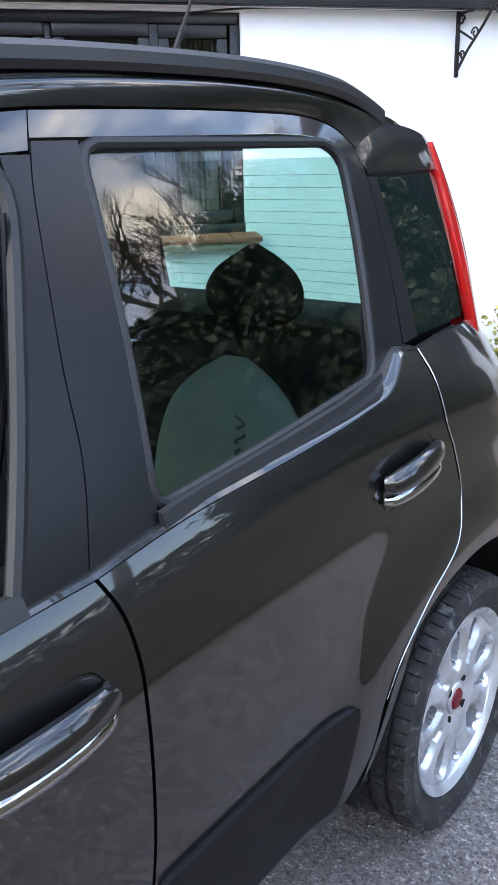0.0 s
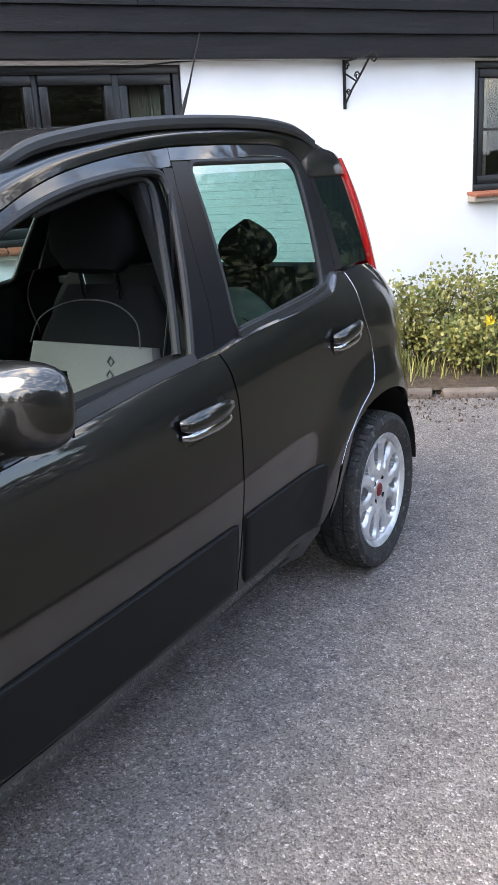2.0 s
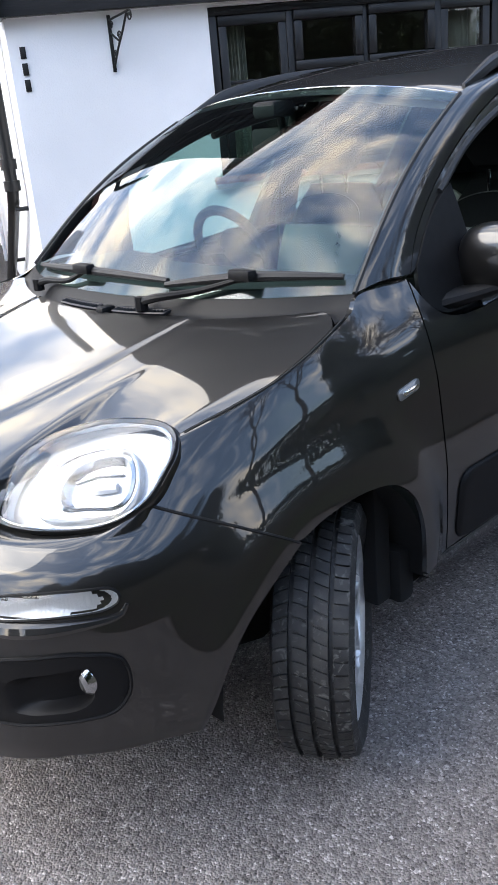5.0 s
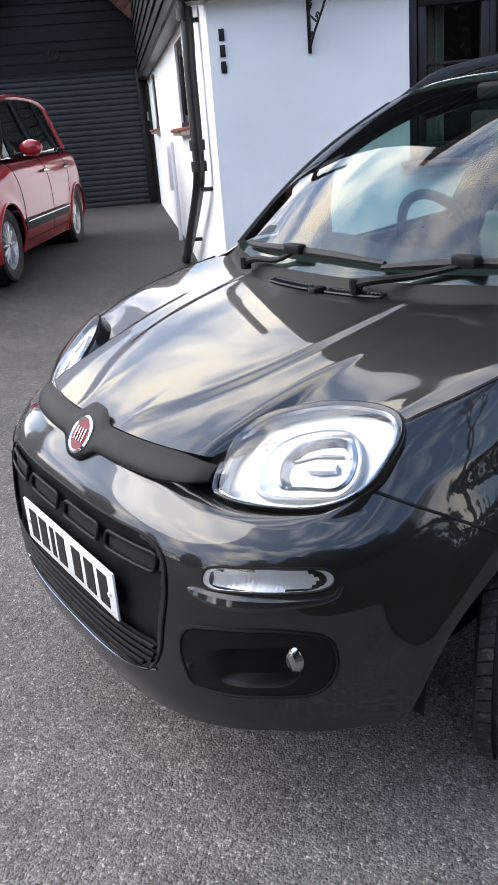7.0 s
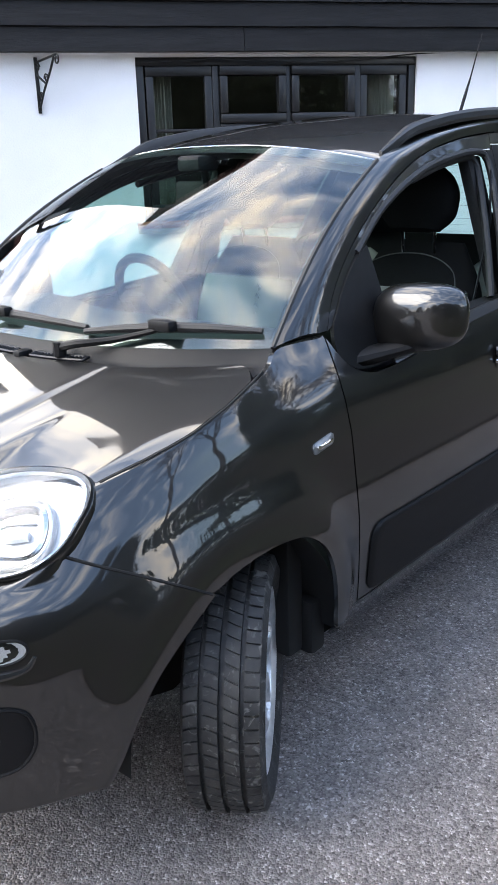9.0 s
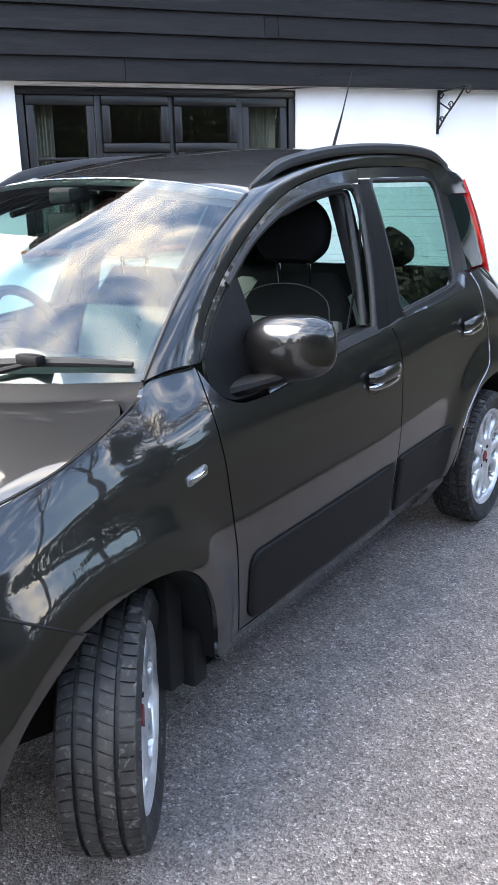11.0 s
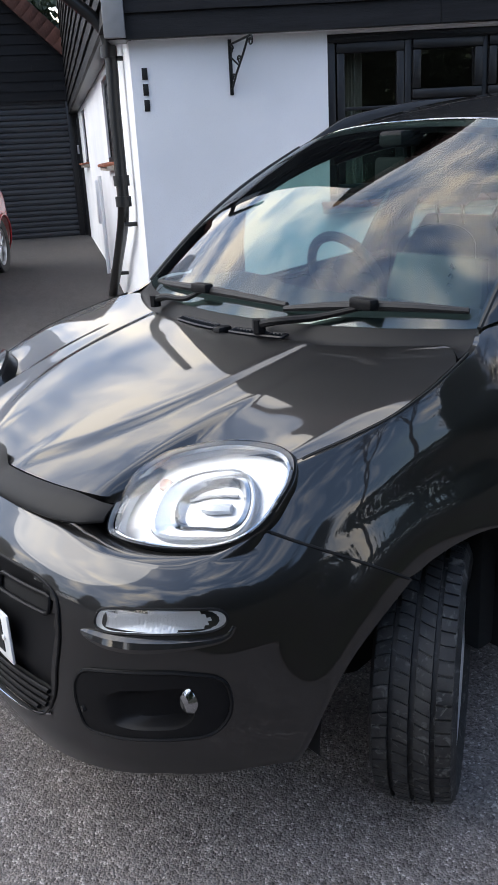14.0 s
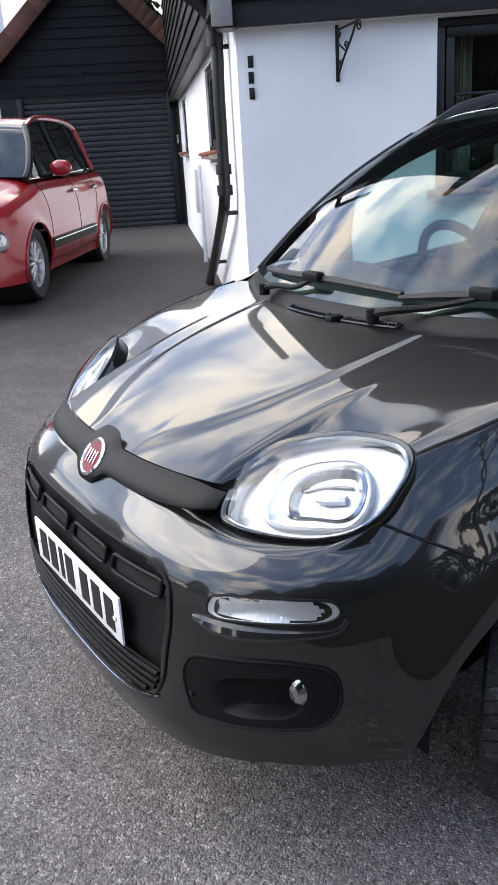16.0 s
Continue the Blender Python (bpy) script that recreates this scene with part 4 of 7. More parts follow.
def front_door_fittings(p, s):
    door_sheet("window_frame", cabin_x, OPEN_TOP, [(.313, 1.424), (.335, 1.471)], FRAME, [(-.735, 1.03), (-.757, 1.02)], PAINT, p, s, 60, 6)
    door_sheet("pillar_cover", cabin_x, [(.110, .969), (.204, .975)], SHUT_B_UP[:-1] + [(.312, 1.421)], [(.268, 1.421), (.312, 1.421)], [(.110, .969), (.160, 1.10), (.205, 1.22), (.262, 1.38), (.268, 1.421)], SATIN, p, s, 8, 30, .003)
    door_sheet("belt_seal", lambda y, z: np.minimum(side_x(y, z), cabin_x(y, z) + .012), BELT_F[3:6] + [(.115, .970)], [(.115, .970), (.115, .993)], [(-.542, .938), (-.243, .966), (.044, .989), (.115, .993)], [(-.542, .914), (-.542, .938)], RUBBER, p, s, 40, 5, .004, gap=0)
    door_sheet("mirror_base_panel", cabin_x, [(-.74, .962), (-.68, .922), (-.60, .915), (-.50, .922)], [(-.50, .922), (-.515, 1.05), (-.53, 1.20)], [(-.732, 1.035), (-.66, 1.115), (-.59, 1.17), (-.53, 1.20)], [(-.74, .962), (-.742, 1.0), (-.732, 1.035)], TRIM, p, s, 16, 16, .004)
    rim = spline([(.112, .985), (.205, 1.22), (.262, 1.38), (.255, 1.405), (.22, 1.414), (.045, 1.403), (-.185, 1.361), (-.42, 1.275), (-.575, 1.182)], 60)
    tube("window_seal", [(s * (float(cabin_x(y, z)) - .004), y, z) for y, z in rim], .011, RUBBER, p)
    rim2 = spline([(.10, .99), (.18, 1.22), (.235, 1.38), (.225, 1.395), (.045, 1.385), (-.185, 1.343)], 40)
    tube("glass_channel", [(s * (float(cabin_x(y, z)) - .035), y, z) for y, z in rim2], .012, RUBBER, p)
    handle(p, s, -.02, .185, .842, .004)
    if s < 0:
        loop = rounded([(-.60, .925), (.11, .975), (.262, 1.385), (.22, 1.41), (.045, 1.40), (-.185, 1.358), (-.42, 1.272), (-.62, 1.15)], .03, 90)
        V, F = disc(loop, cabin_x, 8, 0, -.012, 0)
        one_side("window_pane", V, F, TINT, p, s, "green tinted door glass, closed")
    mould(p, s, -.675, .208, True)
    # inner trim of the door
    V, F = sheet(raise_x(coons([(-.68, .40), (.2, .40)], [(.2, .40), (.2, .965)], [(-.68, .93), (.2, .965)], [(-.68, .40), (-.68, .93)], 12, 8, False, 0), side_x, -.075), .0)
    one_side("door_card", V, F, PLASTIC, p, s)
    V, F = sheet(raise_x(coons([(-.68, .925), (.2, .96)], [(.2, .96), (.2, .985)], [(-.68, .945), (.2, .985)], [(-.68, .925), (-.68, .945)], 12, 4, False, 0), side_x, -.04), .05)
    one_side("inner_sill", V, F, PLASTIC, p, s)


def rear_door_fittings(p, s):
    door_sheet("window_frame", cabin_x, [(.320, 1.438), (.6, 1.442), (.96, 1.442), (1.02, 1.425), (1.045, 1.375)], [(1.045, 1.375), (1.09, 1.376)], FRAME_R, [(.320, 1.438), (.335, 1.471)], PAINT, p, s, 40, 6)
    door_sheet("pillar_cover", cabin_x, [(.206, .975), (.325, .992)], [(.325, .992), (.35, 1.2), (.392, 1.437)], [(.319, 1.436), (.392, 1.437)], SHUT_B_UP[:-1] + [(.319, 1.436)], SATIN, p, s, 8, 30, .003)
    door_sheet("rear_pillar_cover", cabin_x, [(.905, 1.045), (.96, 1.07), (1.03, 1.078)], [(1.03, 1.078), (1.055, 1.2), (1.088, 1.374)], [(.985, 1.44), (1.02, 1.425), (1.088, 1.374)], [(.905, 1.045), (.97, 1.22), (1.02, 1.39), (.985, 1.44)], SATIN, p, s, 10, 30, .002)
    door_sheet("belt_seal", lambda y, z: np.minimum(side_x(y, z), cabin_x(y, z) + .012), [(.322, .990)] + BELT_R[1:5] + [(.905, 1.045)], [(.905, 1.045), (.905, 1.056)], [(.322, 1.009), (.362, 1.014), (.617, 1.03), (.80, 1.042), (.905, 1.056)], [(.322, .990), (.322, 1.009)], RUBBER, p, s, 40, 5, .004, gap=0)
    loop = rounded(GLASS_R, [.03, .03, .05, .03, .035], 100)
    V, F = disc(loop, cabin_x, 8, 0, -.008, 0)
    g = one_side("window_pane", V, F, TINT, p, s, "dark green tinted fixed glass")
    tube("window_seal", [(s * (float(cabin_x(y, z)) - .004), y, z) for y, z in loop], .009, RUBBER, p, closed=True)
    handle(p, s, .79, .978, .892, .016)
    mould(p, s, .245, .72, False)
    V, F = sheet(raise_x(coons([(.28, .40), (.8, .45)], [(.8, .45), (.9, 1.03)], [(.28, .98), (.9, 1.03)], [(.28, .40), (.28, .98)], 12, 8, False, 0), side_x, -.075), .0)
    one_side("door_card", V, F, PLASTIC, p, s)


on_doors(fd, front_door_fittings)
on_doors(rd, rear_door_fittings)

# bright line where the paint meets the belt seals
for line, nm in ((BELT_F[3:], "belt_line"), (BELT_R, "belt_line")):
    G = np.zeros((4, 60, 3))
    for j, (y, z) in enumerate(spline(line, 60)):
        xo, xi = float(side_x(y, z)) - .0005, min(float(side_x(y, z)) - .002, float(cabin_x(y, z)) - .004)
        for i, (a, h) in enumerate(((0, -.002), (.2, .0035), (.55, .005), (1, .004))):
            G[i, j] = (xo + (xi - xo) * a, y, z + h)
    V, F = sheet(G, 0)
    both(nm, V, F, PAINT, CAR)

# silver thread drawn for the glint on the rear door's painted shut edge
v, f = tube_mesh([(float(side_x(y, z)) + .0008, y + .003, z) for y, z in spline(SHUT_C[2:], 60)], .0013, 5)
both("door_edge", v, f, LAMP_SILVER, CAR)

# quarter glass and tail lamp
loop = rounded([(1.10, 1.083), (1.352, 1.083), (1.412, 1.37), (1.125, 1.368)], [.02, .03, .02, .02], 80)
V, F = disc(loop, cabin_x, 6, 0, -.004, 0)
for s in (1, -1):
    g = one_side("quarter_glass", V, F, TINT, CAR, s, "dark tinted rear quarter glass")
# near-black sheet stands for the unlit cabin behind the quarter glass
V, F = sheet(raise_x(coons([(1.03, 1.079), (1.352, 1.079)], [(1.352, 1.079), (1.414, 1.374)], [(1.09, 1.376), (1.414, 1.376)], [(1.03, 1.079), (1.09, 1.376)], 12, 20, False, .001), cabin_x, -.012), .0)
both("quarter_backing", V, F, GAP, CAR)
V, F = sheet(raise_x(coons([(1.034, 1.079), (1.10, 1.081)], [(1.10, 1.081), (1.125, 1.372)], [(1.09, 1.374), (1.125, 1.372)], [(1.034, 1.079), (1.09, 1.374)], 8, 20, False, .001), cabin_x, .001), .01)
both("pillar_film", V, F, SATIN, CAR)
n = 40
G = np.zeros((n, 9, 3))
for i, a in enumerate(np.linspace(0, 1, n)):
    z = 1.035 + .40 * a
    w = .055 * math.sin(math.pi * (.12 + .8 * a)) ** .6
    yl = 1.358 + .072 * a + .02 * (1 - a) ** 4
    x0 = float(cabin_x(1.37, z)) + .004
    for j, b in enumerate(np.linspace(0, 1, 9)):
        t = b * math.pi * .55
        G[i, j] = (x0 - .07 * (1 - math.cos(t)) + .006 * math.sin(b * math.pi), yl + w * 1.6 * math.sin(t), z)
V, F = sheet(G, .02)
both("tail_lamp", V, F, RED_LENS, CAR, "tall red tail lamp")

def screen_point(s, t):
    y0, z0, x0 = -.925 - .185 * (1 - abs(s) ** 2.2), 1.009 - .012 * (1 - s * s), .660
    y1, z1, x1 = -.347 - .085 * (1 - abs(s) ** 2.2), float(roof_mid(-.43)) - (float(roof_mid(-.43)) - 1.398) * abs(s) ** 2.4, .555
    bow = .036 * math.sin(math.pi * t)
    return (s * (x0 + (x1 - x0) * t), y0 + (y1 - y0) * t - bow * .6, z0 + (z1 - z0) * t + bow * .8)


# pillars and cant rail, roof
low = spline([(y, z) for y, z in FRAME] + FRAME_R[1:-1], 90)
lowP = np.stack([cabin_x(low[:, 0], low[:, 1]), low[:, 0], low[:, 1]], 1)
up = spline([*[screen_point(1, t) for t in (0, .25, .5, .75, 1)], (.541, -.2, 1.437), (.531, 0, 1.474), (.520, .5, 1.519), (.515, .9, 1.519), (.508, 1.2, 1.485), (.50, 1.30, 1.462)], 90)
G = np.zeros((8, 90, 3))
for j, t in enumerate(np.linspace(0, 1, 8)):
    G[j] = lowP * (1 - t) + up * t + np.array([.5, 0, .866]) * (.012 * math.sin(math.pi * t))
G[0, :, 2] += .003
V, F = sheet(G, .012, (-.8, 0, -.5))
both("cant_rail", V, F, PAINT, CAR, "dark grey roof pillar and side rail")
# rear shoulder over the quarter glass
G = np.zeros((10, 14, 3))
a3 = spline([(float(cabin_x(1.085, 1.425)), 1.085, 1.425), (float(cabin_x(1.092, 1.379)), 1.092, 1.379), (float(cabin_x(1.25, 1.379)), 1.25, 1.379), (float(cabin_x(1.42, 1.379)), 1.42, 1.379)], 14, smooth=False)
b3 = spline([(.502, 1.27, 1.472), (.500, 1.38, 1.457), (.492, 1.455, 1.437), (.462, 1.525, 1.402)], 14)
for j, t in enumerate(np.linspace(0, 1, 10)):
    G[j] = a3 * (1 - t) + b3 * t + np.array([.6, .1, .8]) * (.016 * math.sin(math.pi * t))
V, F = sheet(G, .01, (-.6, 0, -.6))
both("rear_shoulder", V, F, PAINT, CAR)
G = np.zeros((50, 41, 3))
for i, t in enumerate(np.linspace(0, 1, 50)):
    for j, s in enumerate(np.linspace(-1, 1, 41)):
        y = (-.345 - .085 * (1 - abs(s) ** 2.2)) * (1 - t) + (1.495 - .06 * s * s) * t
        x = s * (.549 - .045 * t - .045 * max(0, (t - .88) / .12) ** 2)
        zm, ze = float(roof_mid(y)), float(roof_edge(y))
        G[i, j] = (x, y, zm - (zm - ze) * abs(s) ** 2.4)
V, F = sheet(G, .02, (0, 0, -1))
link_mesh("roof", V, F, PAINT, CAR, "dark grey roof")
Gl = G[::4, ::4].copy()
Gl[..., 2] -= .035
Gl[..., 0] *= .96
V, F = sheet(Gl, 0)
link_mesh("roof_lining", V, F, LINING, CAR)

# roof bars
n = 70
for s in (1, -1):
    line = spline([(.540, -.305, 1.418), (.538, -.24, 1.446), (.535, -.15, 1.480), (.53, .0, 1.507), (.527, .2, 1.530), (.522, .5, 1.546), (.517, .85, 1.548), (.513, 1.05, 1.533), (.51, 1.17, 1.508), (.508, 1.225, 1.492)], n)
    prof = [(-.020, -.028), (-.019, -.004), (-.011, .008), (.004, .009), (.013, .001), (.015, -.014), (.008, -.024)]
    V, F = [], []
    for i, p in enumerate(line):
        k = min(1.0, .35 + 6.0 * min(i, n - 1 - i) / n)
        V += [(s * (p[0] + a * k), p[1], p[2] + b * (k if b > 0 else 1)) for a, b in prof]
    F = grid_faces(n, 7) + [tuple(range(7)), tuple(range(7 * n - 7, 7 * n))]
    link_mesh("roof_bar", V, F, BAR, CAR, "matt black roof bar")

# windscreen, its black border, scuttle
G = np.array([[screen_point(s, t) for s in np.linspace(-1, 1, 41)] for t in np.linspace(0, 1, 24)])
V, F = sheet(G, 0)
ws = link_mesh("windscreen", V, F, SCREEN, CAR, "clear windscreen reflecting clouds")
for nm, ss, tt in (("screen_border", (-1, 1), (.955, 1.0)), ("screen_border", (-1, 1), (0, .04)), ("screen_border", (-1.0, -.98), (0, 1)), ("screen_border", (.98, 1.0), (0, 1))):
    G = np.array([[screen_point(s, t) for s in np.linspace(*ss, 30)] for t in np.linspace(*tt, 16)]) - np.array([0, -.003, .004])
    V, F = sheet(G, 0)
    link_mesh(nm, V, F, SATIN, CAR)
v, f = tube_mesh([screen_point(s, 1.0) for s in np.linspace(-1, 1, 40)], .0015, 6)
link_mesh("screen_trim", v, f, CHROME, CAR)
for s in (1, -1):
    v, f = tube_mesh([screen_point(s, t) for t in np.linspace(0, 1, 24)], .006, 6)
    link_mesh("screen_seal", v, f, RUBBER, CAR)


# near-black line drawn for the shaded gap between bumper and wing
v, f = tube_mesh([(float(side_x(y, z)) + .0005, y, z) for y, z in spline(JOINT, 30)], .0032, 6)
both("joint_seal", v, f, GAP, CAR)


def rear_of_bonnet(x):
    return -.962 - .20 * (1 - (abs(x) / .655) ** 2.2) - .05 * max(0, (abs(x) - .585) / .066) ** 2.5


G = np.zeros((8, 50, 3))
for j, s in enumerate(np.linspace(-1, 1, 50)):
    a = np.array(screen_point(s, .005)) - (0, 0, .004)
    b = np.array([.676 * s, rear_of_bonnet(.655 * s) + .006, float(bonnet_z(.655 * s, rear_of_bonnet(.655 * s))) - .010])
    for i, t in enumerate(np.linspace(0, 1, 8)):
        G[i, j] = a * (1 - t) + b * t + np.array([0, 0, -.012 * math.sin(math.pi * t)])
V, F = sheet(G, .01, (0, 0, -1))
link_mesh("scuttle_panel", V, F, TRIM, CAR, "matt black scuttle under the windscreen")


def on_scuttle(x, t, h=0.0):
    a = np.array(screen_point(x / .652, .005))
    b = np.array([x, rear_of_bonnet(x), float(bonnet_z(x, rear_of_bonnet(x)))])
    p = a * (1 - t) + b * t
    return (p[0], p[1], p[2] - .012 - .012 * math.sin(math.pi * t) + h)


for c in (-.085, .16):
    V, F = [], []
    xs_ = np.linspace(c - .088, c + .088, 24)
    V = [on_scuttle(x, t, .012) for t in (.51, .83) for x in xs_]
    vent = link_mesh("scuttle_vent", V, grid_faces(2, 24), GAP, CAR, "slotted black vent grille")
    tube("vent_rim", [on_scuttle(x, .50, .014) for x in xs_] + [on_scuttle(x, .84, .014) for x in xs_[::-1]], .0045, SATIN, vent, closed=True, sides=6)
    for x in np.linspace(c - .08, c + .08, 15):
        tube("vent_slat", [on_scuttle(x, .51, .015), on_scuttle(x, .83, .015)], .0032, TRIM, vent, sides=5)
p = on_scuttle(.037, .75, .0)
box_part("washer_nozzle", (p[0], p[1], p[2] + .012), (.03, .045, .024), TRIM, CAR, bevel=.008)


def wiper(x_pivot, x_tip, x_foot):
    pv = np.array(screen_point(x_pivot / .652, 0)) + (0, -.035, -.004)
    def glass(x, t, h):
        p = np.array(screen_point(x / .64, t))
        return p + np.array([0, -.55, .83]) * h
    arm = spline([pv, pv + (.05 * np.sign(x_tip - x_pivot), .004, .012), glass(x_pivot + (x_tip - x_pivot) * .3, .012, .014), glass((x_foot + x_tip) / 2, .05, .020)], 20)
    tube("wiper_arm", arm, [.011 - .005 * i / 19 for i in range(20)], TRIM, CAR)
    blade = [glass(x_foot + (x_tip - x_foot) * a, .035 + .03 * math.sin(a * 2.6), .012) for a in np.linspace(0, 1, 24)]
    v, f = tube_mesh(blade, [.006 + .006 * math.sin(math.pi * (a * .9 + .05)) for a in np.linspace(0, 1, 24)], 8)
    link_mesh("wiper_blade", v, f, RUBBER, CAR, "black flat wiper blade")
    mid = np.array(glass((x_foot + x_tip) / 2, .055, .026))
    box_part("wiper_clip", tuple(mid), (.07, .03, .026), TRIM, CAR, bevel=.006)
    tube("wiper_pivot", [tuple(pv - (0, 0, .02)), tuple(pv + (0, 0, .012))], .016, TRIM, CAR)


wiper(.17, .615, .20)
wiper(-.36, .20, -.46)

# bonnet
bonnet_front = curve([(0, -1.79), (.15, -1.783), (.30, -1.752), (.372, -1.70), (.395, -1.664), (.427, -1.581), (.505, -1.513), (.60, -1.462), (.676, -1.448)])


def on_nose(x, z, out=0.0):
    """The point of the nose at a width and height."""
    lo, hi = 1.25, float(nose(z))
    for _ in range(40):
        m = (lo + hi) / 2
        if float(side_x(-m, z)) > abs(x):
            lo = m
        else:
            hi = m
    return Vector((x, -lo - out, z))


def bar_mid(x):
    """Height of the nose bar's middle line."""
    return .752 + .003 * (abs(x) / .4) ** 2


def bonnet_lip(x):
    """Front edge of the bonnet: it lies on the nose bar, then runs round the headlamp."""
    k = min(1, max(0, (abs(x) - .375) / .045))
    k = k * k * (3 - 2 * k)
    y1 = float(bonnet_front(abs(x)))
    z1 = float(bonnet_z(x, y1)) - .042 * (1 - min(1, max(0, (abs(x) - .42) / .22)))
    p = on_nose(min(abs(x), .42), bar_mid(x) + .024, -.004)
    return p.y * (1 - k) + y1 * k, p.z * (1 - k) + z1 * k


def lamp_frame():
    """Headlamp plane: its middle, its axes along and up, and its way out."""
    o = Vector((.556, -1.584, .788))
    n_ = Vector((.253, -.641, .725)).normalized()
    a = Vector((.275, .25, .125)).normalized()
    a = (a - n_ * a.dot(n_)).normalized()
    return o, a, n_.cross(a), n_


LO, LA, LB, LN = lamp_frame()
LAMP_EDGE = [(-.206, -.006), (-.186, .047), (-.135, .1), (-.073, .12), (-.002, .116), (.055, .104), (.1, .087), (.151, .059), (.174, .035), (.18, .011), (.169, -.023), (.147, -.051), (.118, -.082), (.086, -.101), (.049, -.11), (-.012, -.106), (-.073, -.088), (-.138, -.06), (-.188, -.029)]
lamp_line = spline(LAMP_EDGE, 96, closed=True)
lamp_mid = lamp_line.mean(0)
BEZEL = [(-.124, -.028), (-.108, .015), (-.089, .042), (-.041, .059), (.05, .047), (.091, .019), (.097, -.025), (.082, -.066), (.047, -.091), (-.006, -.085), (-.105, -.051)]
BOWL = [(-.075, -.018), (-.055, .019), (-.019, .036), (.048, .031), (.08, .016), (.085, -.021), (.066, -.062), (.038, -.075), (-.02, -.058), (-.07, -.039)]


def in_lamp(C, grow=1.0):
    D = np.abs(C[..., 0:1]), C[..., 1:2], C[..., 2:3]
    D = np.concatenate(D, -1) - np.array(LO)
    ab = np.stack([D @ np.array(LA), D @ np.array(LB)], -1)
    near = np.abs(D @ np.array(LN)) < .09
    return inside(lamp_mid + (lamp_line - lamp_mid) * grow, ab) & near


xs = np.linspace(-1, 1, 161) * .670
G = np.zeros((60, 161, 3))
for j, x in enumerate(xs):
    yr = rear_of_bonnet(x)
    yf, zf = bonnet_lip(x)
    t = np.linspace(0, 1, 60)
    y = yf + (yr - yf) * (t ** .8)
    wide = x * (1 + np.where(y > -1.45, bonnet_half(y) / .674 - 1, 0) * (x / .670) ** 2)
    G[:, j, 0], G[:, j, 1] = wide, y
    G[:, j, 2] = bonnet_z(wide, y) - (float(bonnet_z(x, yf)) - zf) * np.exp(-(y - yf) / (.05 + .04 * min(1, max(0, (abs(x) - .25) / .12))))
V, F = sheet(G, .014, (0, 0, -1))
link_mesh("bonnet", V, F, PAINT, CAR, "dark grey metallic bonnet reflecting clouds")

v, f = tube_mesh([(float(bonnet_half(y)) + .0005, y, float(bonnet_z(bonnet_half(y), y)) - .0015) for y in np.linspace(-1.445, -1.0, 40)], .0034, 6)
both("bonnet_gap", v, f, GAP, CAR)

# bumper
GRILLE = rounded([(-.355, .335), (.355, .335), (.405, .40), (.435, .545), (.425, .622), (.36, .645), (-.36, .645), (-.425, .622), (-.435, .545), (-.405, .40)], [.05, .05, .05, .1, .03, .04, .04, .03, .1, .05], 120)
FOG = rounded([(.463, .42), (.478, .364), (.55, .365), (.643, .378), (.682, .384), (.699, .42), (.702, .463), (.695, .508), (.642, .52), (.558, .51), (.484, .497), (.463, .46)], .022, 80)
HOLE = rounded([(.535, .392), (.572, .388), (.640, .398), (.660, .415), (.666, .45), (.664, .488), (.640, .486), (.557, .470), (.527, .45)], .014, 80)
HOLE_MID = HOLE.mean(0)
# the two outlines start at the same bearing
HOLE = np.roll(HOLE, -int(np.argmin(np.abs(np.arctan2(*(HOLE - HOLE_MID).T[::-1]) - np.arctan2(*(FOG[0] - FOG.mean(0))[::-1])))), 0)
DRL = rounded([(.511, .590), (.533, .583), (.598, .589), (.684, .596), (.697, .606), (.697, .624), (.685, .637), (.629, .637), (.545, .629), (.513, .621)], .012, 60)
joint_y = curve([(.608, -1.30), (.646, -1.36), (.688, -1.433), (.717, -1.487), (.749, -1.546), (.80, -1.62)])
arch_y = curve([(.20, -1.64), (.26, -1.58), (.30, -1.558), (.336, -1.541), (.40, -1.513), (.453, -1.484), (.503, -1.444), (.556, -1.379), (.608, -1.298)])
lip_z = curve([(0, .728), (.28, .722), (.42, .702), (.6, .698), (.8, .713), (1.0, .749)])


def nose_point(a, b):
    """a: 0 at the middle, 1 at the wheel arch; b: 0 at the bottom, 1 at the top edge."""
    zt, zb = float(lip_z(a)), .24 + .058 * min(1, a / .65) ** 1.5
    z = zb + (zt - zb) * b
    n, L = float(plan_n(z)), float(nose(z))
    ye = float(arch_y(min(z, .608))) if a > .0 else -1.3
    if z > .608:
        ye = float(joint_y(z))
    qe = max((-ye - 1.25) / (L - 1.25), 1e-4)
    pe = math.asin(min(1, qe ** (n / 2)))
    p = math.pi / 2 + (pe - math.pi / 2) * a
    y = -(1.25 + (L - 1.25) * math.sin(p) ** (2 / n))
    x = 0.0 if a == 0 else float(side_x(y, z))
    return (x, y, z)


